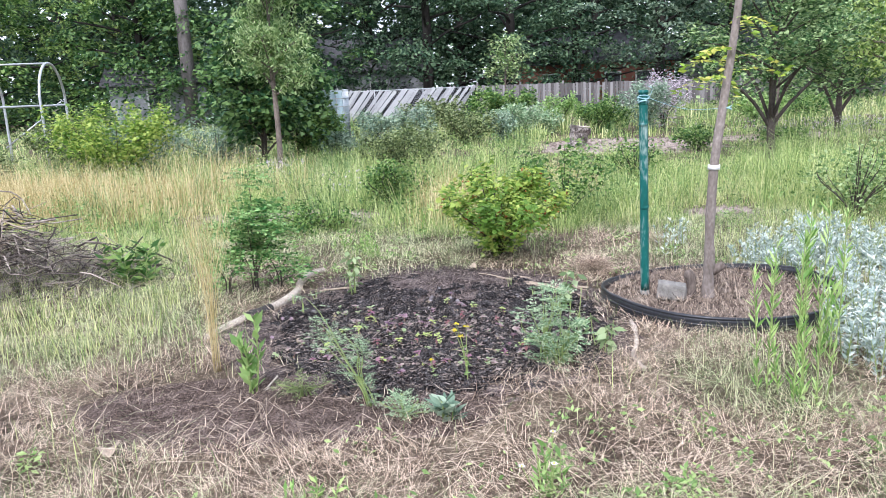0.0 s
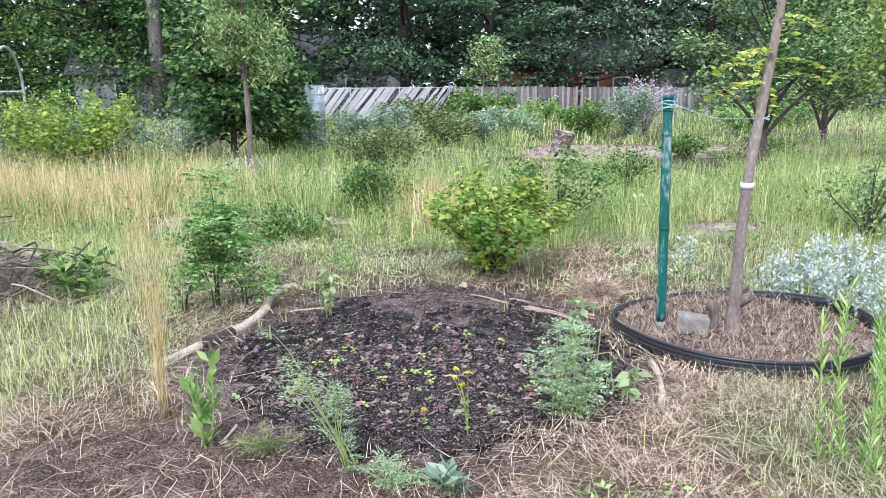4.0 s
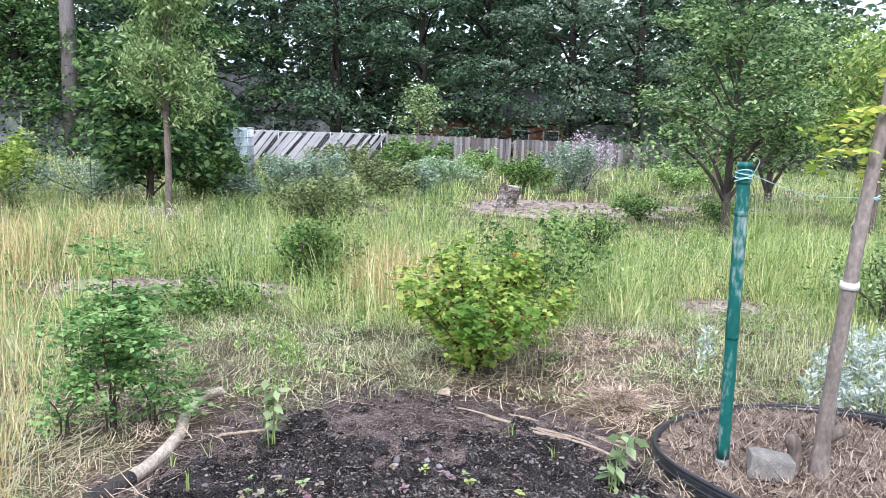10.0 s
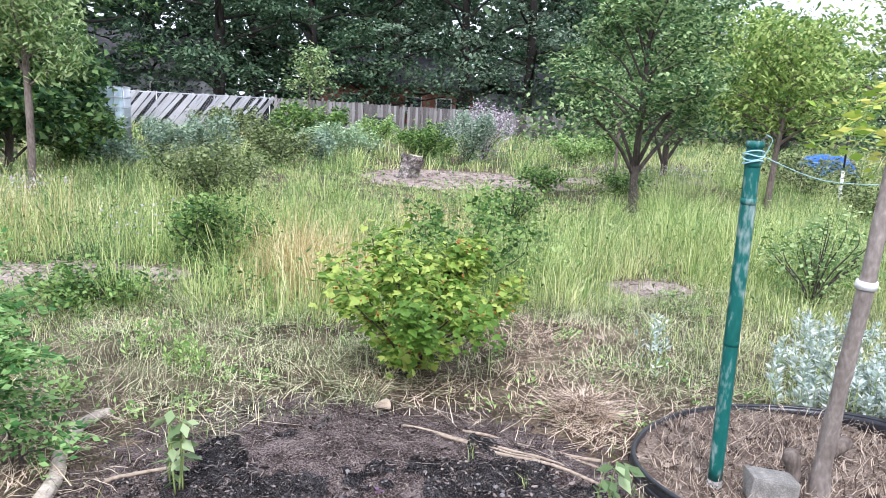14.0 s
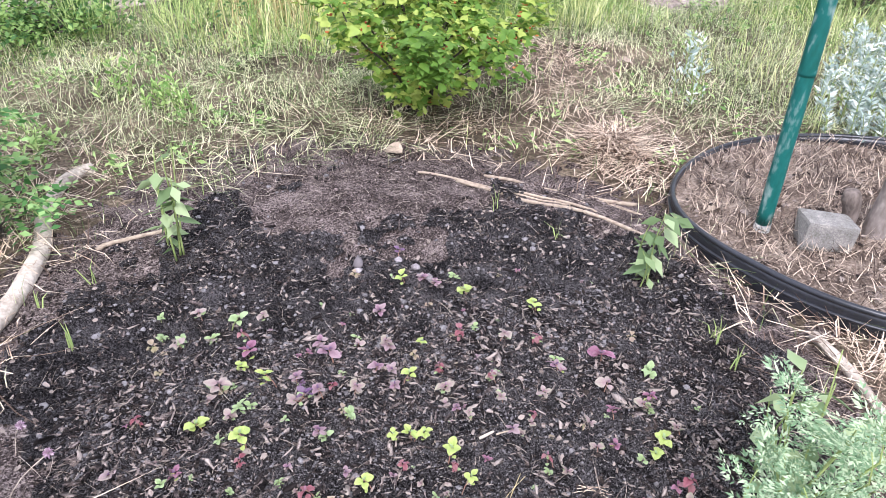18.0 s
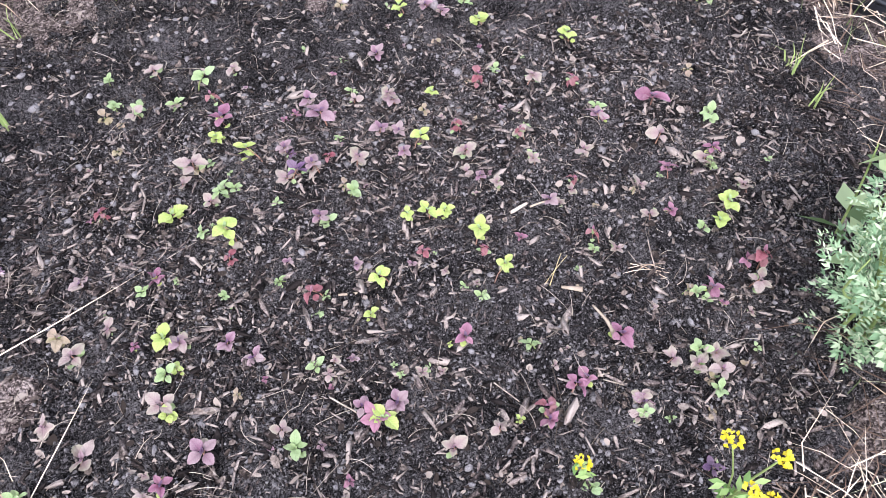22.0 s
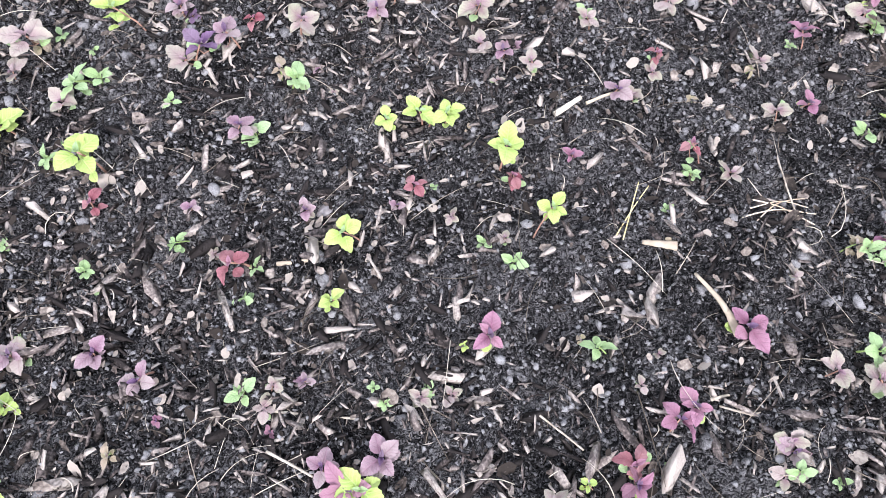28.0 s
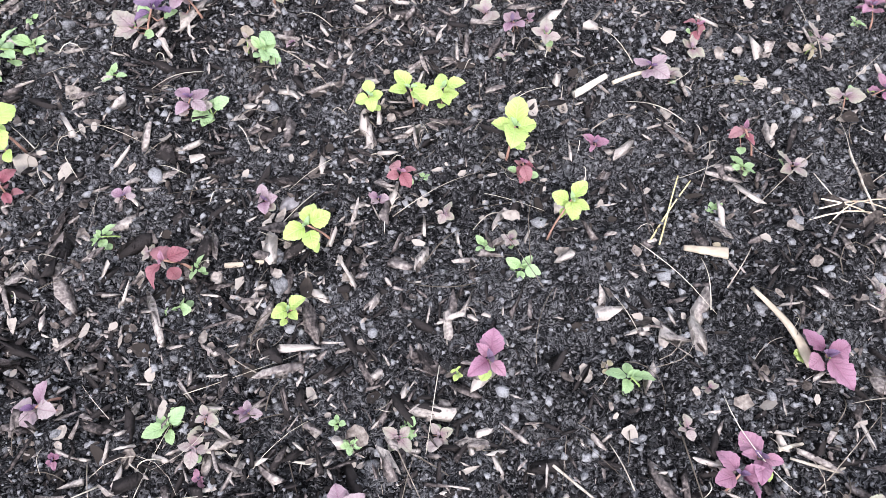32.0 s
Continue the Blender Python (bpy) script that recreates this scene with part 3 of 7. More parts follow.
# grains gather in clods, leaving hollows between
p = bed_scatter(72000, -0.95, 0.75, 3.55, 4.9, 1.05, g)
p = p[(moist(p[:, 0], p[:, 1]) < 1 + 0.2 * g.uniform(0, 1, len(p)) ** 2) & (g.uniform(0, 1, len(p)) < np.clip(0.62 + 2.2 * fbm(p[:, 0], p[:, 1], 14, 3, 23), 0.1, 1))]
p[:, 2] += 0.004 * g.uniform(0, 1, len(p)) ** 2
v, f = grains(p, np.clip(g.lognormal(-6.3, 0.42, len(p)), 0.001, 0.0048), g)
piece("grain_litter", mesh_from("grain_litter", v, f, M_CLUMP, True), bed, "fine black soil grains", "stuff")


def chips(p, length, g, width=0.34, thick=0.14):
    """Splintered wood chips: skewed, tapered blocks lying at odd angles."""
    n = len(p)
    base = np.array([[-1, -0.5, -1], [0.9, -0.3, -0.6], [0.6, 0.6, -1], [-0.55, 1, -1], [-0.7, -0.5, 0.8], [0.55, -0.6, 1], [1.1, 0.15, 0.3], [-1.05, 0.3, 0.7]], float) / 2
    L = np.broadcast_to(length, n)[:, None]
    s = np.concatenate([L, L * width * g.uniform(0.5, 1.7, (n, 1)), L * thick * g.uniform(0.5, 1.5, (n, 1))], 1)
    v = base[None] * s[:, None] * g.uniform(0.45, 1.5, (n, 8, 3))
    a, t, r = g.uniform(0, 2 * np.pi, n), g.normal(0, 0.22, n), g.normal(0, 0.4, n)
    y, z = v[..., 1] * np.cos(r)[:, None] - v[..., 2] * np.sin(r)[:, None], v[..., 1] * np.sin(r)[:, None] + v[..., 2] * np.cos(r)[:, None]
    x, z = v[..., 0] * np.cos(t)[:, None] - z * np.sin(t)[:, None], v[..., 0] * np.sin(t)[:, None] + z * np.cos(t)[:, None]
    v = np.stack([x * np.cos(a)[:, None] - y * np.sin(a)[:, None], x * np.sin(a)[:, None] + y * np.cos(a)[:, None], z], -1)
    v = v + p[:, None] + [0, 0, 0.004]
    q = np.array([[0, 3, 2, 1], [4, 5, 6, 7], [0, 1, 5, 4], [1, 2, 6, 5], [2, 3, 7, 6], [3, 0, 4, 7]])
    return v.reshape(-1, 3), [(q[None] + (np.arange(n) * 8)[:, None, None]).reshape(-1, 4)]


p = np.concatenate([bed_scatter(16000, -1.0, 0.85, 3.5, 4.9, 1.02, g), bed_scatter(12000, -1.3, 1.1, 3.5, 6.2, 1.08, g)])
p = p[g.uniform(0, 1, len(p)) < np.clip(0.72 + 2.6 * fbm(p[:, 0], p[:, 1], 3.4, 4, 94) + 0.5 * np.clip(4.05 - p[:, 1], 0, 0.6) + 0.35 * np.clip(-p[:, 0] - 0.3, 0, 0.6) + 0.5 * np.clip(p[:, 1] - 4.5, 0, 1), 0.08, 1)]
p = p[(moist(p[:, 0], p[:, 1]) < 1) | (g.uniform(0, 1, len(p)) < 0.55)]
v, f = chips(p, np.clip(g.lognormal(-4.42, 0.55, len(p)), 0.005, 0.042), g)
piece("chip_litter", mesh_from("chip_litter", v, f, M_CHIP), bed, "weathered brown and grey wood chips", "stuff")


def flakes(p, size, g):
    """Ragged flat bits of leaf and bark: a bent eight-cornered plate each."""
    n = len(p)
    ang = np.arange(8) * np.pi / 4 + g.normal(0, 0.16, (n, 8))
    r = np.broadcast_to(size, n)[:, None] * g.uniform(0.42, 0.62, (n, 8))
    a = g.uniform(0, 2 * np.pi, n)[:, None]
    x, y = r * np.cos(ang), r * np.sin(ang) * g.uniform(0.3, 0.8, (n, 1))
    z = x * g.normal(0, 0.28, (n, 1)) + y * g.normal(0, 0.4, (n, 1)) + np.abs(g.normal(0, 0.12, (n, 8))) * r
    v = np.stack([x * np.cos(a) - y * np.sin(a), x * np.sin(a) + y * np.cos(a), z], -1)
    v = np.concatenate([v, np.stack([np.zeros(n), np.zeros(n), -0.10 * r.mean(1)], -1)[:, None]], 1) + p[:, None] + [0, 0, 0.005]
    f = np.array([[8, k, (k + 1) % 8] for k in range(8)])
    return v.reshape(-1, 3), [(f[None] + (np.arange(n) * 9)[:, None, None]).reshape(-1, 3)]


p = bed_scatter(8000, -1.2, 1.0, 3.5, 5.6, 1.1, g)
p = p[g.uniform(0, 1, len(p)) < np.clip(0.56 + 1.7 * fbm(p[:, 0], p[:, 1], 3.0, 3, 91) + 0.30 * np.clip(-p[:, 0] - 0.25, 0, 0.7) + 0.6 * np.clip(4.1 - p[:, 1], 0, 0.6), 0.05, 1)]
v, f = flakes(p, np.clip(g.lognormal(-4.65, 0.45, len(p)), 0.004, 0.024), g)
piece("flake_litter", mesh_from("flake_litter", v, f, M_FLAKE), bed, "small dry leaf flakes", "stuff")
chip_meshes = []
for k in range(12):
    v, f = chips(np.zeros((1, 3)), 0.020 + 0.0024 * k, g, 0.18 + 0.05 * (k % 3), 0.07)
    chip_meshes.append(mesh_from("wood_chip", v, f, M_CHIP))
for q in bed_scatter(380, -0.85, 0.6, 3.75, 4.75, 0.98, g)[:260]:
    piece("wood_chip", chip_meshes[int(g.integers(12))], bed, at=pose(q[0], q[1], q[2] + 0.003, g.normal(0, 9), g.normal(0, 9), g.uniform(0, 360)) @ Matrix.Scale(g.uniform(0.55, 1.25), 4))

# fine roots and straws on the bed
parts = []
for q in bed_scatter(2700, -1.15, 0.95, 3.6, 6.0, 1.03, g):
    a, L = g.uniform(0, 6.28), 0.018 + 0.11 * g.uniform(0, 1) ** 2.4
    bend = g.normal(0, 0.5 if g.uniform() < 0.6 else 0.05)
    steps = np.linspace(0, 1, 7)
    way = a + bend * steps * 3 + 0.35 * np.cumsum(g.normal(0, 0.5, 7)) * abs(bend)
    c = q + np.column_stack([np.cumsum(np.cos(way)), np.cumsum(np.sin(way)), np.zeros(7)]) * L / 7
    c[:, 2] += 0.006 + np.sin(np.pi * steps) * g.uniform(0, 0.014)
    parts.append(tube(c, np.linspace(0.0008, 0.00035, 7) * g.uniform(0.35, 1.1), 3))
v, f = join(*parts)
piece("root_litter", mesh_from("root_litter", v, f, M_ROOT, True), bed, "pale dry roots and straws on the soil", "stuff")

# ---- seedlings ----


def seed_leaf(name, centre, edge, tinge, vein, rough=0.55, through=0.2):
    """A seedling's leaf: coloured from its midrib to its rim, with sunken veins, mottled, and tinged differently leaf by leaf."""
    m = material(name, centre, edge, rough, 70, 0, fine=260, through=through)
    n, l = m.node_tree.nodes, m.node_tree.links
    bsdf = n["Principled BSDF"]
    ramp = next(k for k in n if k.bl_idname == "ShaderNodeValToRGB")
    tc = next(k for k in n if k.bl_idname == "ShaderNodeTexCoord")
    speck = ramp.inputs["Fac"].links[0].from_socket

    def calc(op, a, b=0.0, c=0.0):
        k = n.new("ShaderNodeMath")
        k.operation = op
        for socket, value in zip(k.inputs, (a, b, c)):
            if isinstance(value, float):
                socket.default_value = value
            else:
                l.new(value, socket)
        return k.outputs[0]

    sep = n.new("ShaderNodeSeparateXYZ")
    l.new(tc.outputs["Generated"], sep.inputs[0])
    x, across = sep.outputs["X"], calc("ABSOLUTE", calc("SUBTRACT", sep.outputs["Y"], 0.5))
    out = calc("ADD", calc("MULTIPLY", x, 0.55), calc("MULTIPLY", across, 0.6))
    l.new(calc("ADD", calc("MULTIPLY", out, 0.55), calc("SUBTRACT", calc("MULTIPLY", speck, 0.9), 0.18)), ramp.inputs["Fac"])
    rib = calc("SUBTRACT", 1.0, calc("SMOOTH_MIN", calc("MULTIPLY", across, 22.0), 1.0, 0.1))
    side = calc("POWER", calc("ABSOLUTE", calc("SINE", calc("MULTIPLY", calc("SUBTRACT", x, calc("MULTIPLY", across, 0.7)), 17.0))), 8.0)
    veins = calc("MAXIMUM", rib, calc("MULTIPLY", side, 0.45))
    info = n.new("ShaderNodeObjectInfo")
    one, two = n.new("ShaderNodeMix"), n.new("ShaderNodeMix")
    for k, colour, fac in ((one, tinge, calc("MULTIPLY", info.outputs["Random"], 0.75)), (two, vein, calc("MULTIPLY", veins, 0.4))):
        k.data_type = "RGBA"
        k.inputs["B"].default_value = (*colour, 1)
        l.new(fac, k.inputs["Factor"])
    l.new(ramp.outputs["Color"], one.inputs["A"])
    l.new(one.outputs["Result"], two.inputs["A"])
    l.new(two.outputs["Result"], bsdf.inputs["Base Color"])
    tr = next(k for k in n if k.bl_idname == "ShaderNodeBsdfTranslucent")
    l.new(two.outputs["Result"], tr.inputs["Color"])
    bp = n.new("ShaderNodeBump")
    bp.inputs["Strength"].default_value, bp.inputs["Distance"].default_value = 0.7, 0.0016
    l.new(calc("SUBTRACT", speck, veins), bp.inputs["Height"])
    l.new(bp.outputs["Normal"], bsdf.inputs["Normal"])
    return m


Q_LIME = seed_leaf("lime seedling leaf", (0.34, 0.44, 0.085), (0.55, 0.63, 0.22), (0.46, 0.58, 0.16), (0.60, 0.67, 0.32))
Q_GREEN = seed_leaf("green seedling leaf", (0.26, 0.38, 0.13), (0.46, 0.56, 0.29), (0.38, 0.50, 0.26), (0.52, 0.61, 0.38))
Q_MAUVE = seed_leaf("mauve seedling leaf", (0.17, 0.065, 0.12), (0.47, 0.32, 0.36), (0.42, 0.36, 0.32), (0.33, 0.15, 0.22))
Q_VIOLET = seed_leaf("violet seedling leaf", (0.085, 0.035, 0.105), (0.25, 0.15, 0.25), (0.24, 0.17, 0.22), (0.30, 0.18, 0.28))
Q_RED = seed_leaf("crimson seedling leaf", (0.17, 0.03, 0.045), (0.43, 0.17, 0.19), (0.40, 0.23, 0.23), (0.27, 0.06, 0.09))
Q_PURPLE = seed_leaf("purple seedling leaf", (0.15, 0.04, 0.08), (0.46, 0.24, 0.33), (0.44, 0.24, 0.29), (0.30, 0.10, 0.18))
Q_BICOLOUR = seed_leaf("mauve and green seedling leaf", (0.28, 0.16, 0.18), (0.44, 0.46, 0.30), (0.46, 0.36, 0.34), (0.33, 0.22, 0.22))
Q_PALE = seed_leaf("pale dry seedling leaf", (0.30, 0.27, 0.12), (0.46, 0.39, 0.27), (0.44, 0.33, 0.27), (0.36, 0.28, 0.18))


def ovate(mat, seed, width=0.66, bend=0.2, cup=0.25, blunt=False, curl=0.0):
    """A leaf of unit length along +x: pointed and finely toothed, or round with a notched tip."""
    g = np.random.default_rng(seed)
    t = np.linspace(0, 1, 11)
    half = width / 2 * np.sin(np.pi * t ** (0.86 if not blunt else 0.95)) ** (0.68 if not blunt else 0.5)
    half = half * (1 + (0.05 if not blunt else 0.02) * np.where(np.arange(11) % 2, 1, -1))
    half[0], half[-1] = 0.025, 0.004
    s = np.array([-1, -0.62, -0.25, 0, 0.25, 0.62, 1])
    rise = bend * np.sin(np.pi * t * 0.8) * 0.5 - 0.4 * curl * t**2
    wave = g.normal(0, 0.022, (11, 7)) + 0.018 * np.sin(t[:, None] * 19 + g.uniform(0, 6)) * np.abs(s)
    x = t[:, None] - 0.06 * np.abs(s) * np.sin(np.pi * t)[:, None] - (0.10 * (1 - np.abs(s)) * (t[:, None] > 0.97) if blunt else 0)
    v = np.stack([x, s * half[:, None] * (1 + g.normal(0, 0.03)), rise[:, None] + cup * np.abs(s) * half[:, None] + wave], -1).reshape(-1, 3)
    f = [[i * 7 + j, (i + 1) * 7 + j, (i + 1) * 7 + j + 1, i * 7 + j + 1] for i in range(10) for j in range(6)]
    return mesh_from("leaf", v, np.array(f), mat, True)


def leaf_mesh(name, mat, length=0.02, width=0.62, seed=0, bend=0.25, cup=0.25):
    """An oval leaf, base at the origin, along +x, with a sunken midrib and a wavy rim."""
    g = np.random.default_rng(seed)
    t = np.array([0, 0.07, 0.18, 0.34, 0.52, 0.7, 0.85, 0.95, 1.0])
    half = width / 2 * np.sin(np.pi * t**0.85) ** 0.62 * (1 + 0.05 * g.normal(size=9))
    half[0], half[-1] = 0.02, 0.0
    rise = bend * np.sin(np.pi * t * 0.9) * 0.5 - 0.35 * bend * t**2
    rows = []
    for i in range(9):
        for s in (-1, -0.5, 0, 0.5, 1):
            rows.append((t[i], s * half[i], rise[i] + cup * abs(s) * half[i] + 0.026 * g.normal()))
    v = np.array(rows) * length
    f = [[i * 5 + j, (i + 1) * 5 + j, (i + 1) * 5 + j + 1, i * 5 + j + 1] for i in range(8) for j in range(4)]
    return mesh_from(name, v, np.array(f), mat, True)


def stem_mesh(h, mat, lean=0.3, r=0.0012, seed=0):
    g = np.random.default_rng(seed)
    a = g.uniform(0, 6.28)
    d = np.array([np.cos(a), np.sin(a), 0]) * lean * h
    v, f = tube(curve([[0, 0, -0.004], d * 0.3 + [0, 0, h * 0.5], d + [0, 0, h]], 5), np.linspace(r * 1.3, r * 0.8, 5), 5)
    return mesh_from("stem", v, f, mat, True), d + [0, 0, h]


def seedling_kind(tone, label, mat, heart, seed_mat, stem_mat, seed, crowd=1, height=0.55, crumple=0.0):
    """Models of a seedling about one unit across: a bent stem, crossed pairs of leaves, a tight heart and often two round seed leaves below."""
    out = []
    g = np.random.default_rng(seed)
    big = [ovate(mat, seed + k, g.uniform(0.68, 0.92), g.uniform(-0.1, 0.35) + crumple * 0.3, g.uniform(0.0, 0.45), False, g.uniform(0, 0.5) + crumple) for k in range(5)]
    tiny = ovate(heart, seed + 9, 0.55, 0.3, 0.6)
    round_leaf = [ovate(seed_mat, seed + 12 + k, 0.88, 0.1, 0.2, True) for k in range(2)]
    for k in range(6):
        e = thing(tone + "_seedling", 0, 0, -50, label, "seedling", "seedlings in the bed")
        h = height * g.uniform(0.75, 1.3)
        me, tip = stem_mesh(h, stem_mat, g.uniform(0.1, 0.6), 0.022, seed=seed + k)
        tip = np.asarray(tip)
        for w in me.vertices:
            w.co.x -= tip[0] * 0.8
            w.co.y -= tip[1] * 0.8
        tip = tip * [0.2, 0.2, 1]
        piece("stem", me, e)
        turn = g.uniform(0, 360)
        for q in range(2 + (k + crowd) % 2):
            size = (0.46, 0.38, 0.28)[q] * (1 if crowd < 2 else 0.88)
            for s in range(2):
                L = size * g.uniform(0.8, 1.15)
                at = tip * [1, 1, 1 - (0.0, 0.12, 0.3)[q] * (1 + crumple)]
                tilt = g.uniform(-26, 14) if not crumple else g.uniform(-15, 60)
                m = pose(*at, g.normal(0, 16), tilt, turn + 84 * q + 180 * s + g.normal(0, 14)) @ Matrix.Translation((0.07, 0, 0)) @ Matrix.Scale(L, 4)
                piece("leaf", big[int(g.integers(5))], e, at=m)
        for s in range(2):
            piece("heart_leaf", tiny, e, at=pose(*tip, 0, -38 + g.normal(0, 10), turn + 42 + 180 * s) @ Matrix.Scale(g.uniform(0.14, 0.22), 4))
        if k % 3 != 1:
            at = tip * [0.5, 0.5, g.uniform(0.35, 0.6)]
            for s in range(2):
                L, w = g.uniform(0.22, 0.30), turn + 40 + 180 * s + g.normal(0, 25)
                arm = g.uniform(0.10, 0.2)
                far = np.array([math.cos(radians(w)), math.sin(radians(w)), 0.25]) * arm
                v, f = tube(np.array([at, at + far]), 0.012, 4)
                piece("petiole", mesh_from("petiole", v, f, stem_mat, True), e)
                piece("seed_leaf", round_leaf[s], e, at=pose(*(at + far), g.normal(0, 12), g.uniform(-30, 10), w) @ Matrix.Scale(L, 4))
        out.append(e)
    return out


SEEDLINGS = {
    "lime": seedling_kind("lime", "lime green basil seedling rooted in dark soil", Q_LIME, Q_GREEN, Q_LIME, S_STEM, 100, 1, 0.75),
    "green": seedling_kind("green", "small mid-green seedling rooted in dark soil", Q_GREEN, Q_GREEN, Q_GREEN, S_GSTEM, 200, 2, 0.45),
    "mauve": seedling_kind("mauve", "dusty mauve basil seedling with violet heart", Q_MAUVE, Q_VIOLET, Q_BICOLOUR, S_STEM, 300, 0, 0.5),
    "violet": seedling_kind("violet", "dark violet basil seedling rooted in dark soil", Q_VIOLET, Q_VIOLET, Q_GREEN, S_STEM, 400, 2, 0.5),
    "red": seedling_kind("red", "crimson crinkled seedling with round green seed leaves", Q_RED, Q_PURPLE, Q_GREEN, S_STEM, 500, 2, 0.8, 0.6),
    "purple": seedling_kind("purple", "purple-leaved basil seedling rooted in dark soil", Q_PURPLE, Q_VIOLET, Q_LIME, S_STEM, 600, 1, 0.5),
    "bicoloured": seedling_kind("bicoloured", "dusty seedling with mauve and green leaves", Q_BICOLOUR, Q_MAUVE, Q_GREEN, S_STEM, 700, 1, 0.5),
    "pale": seedling_kind("pale", "pale withering seedling on the soil", Q_PALE, Q_BICOLOUR, Q_PALE, S_GSTEM, 800, 2, 0.4, 0.4),
}
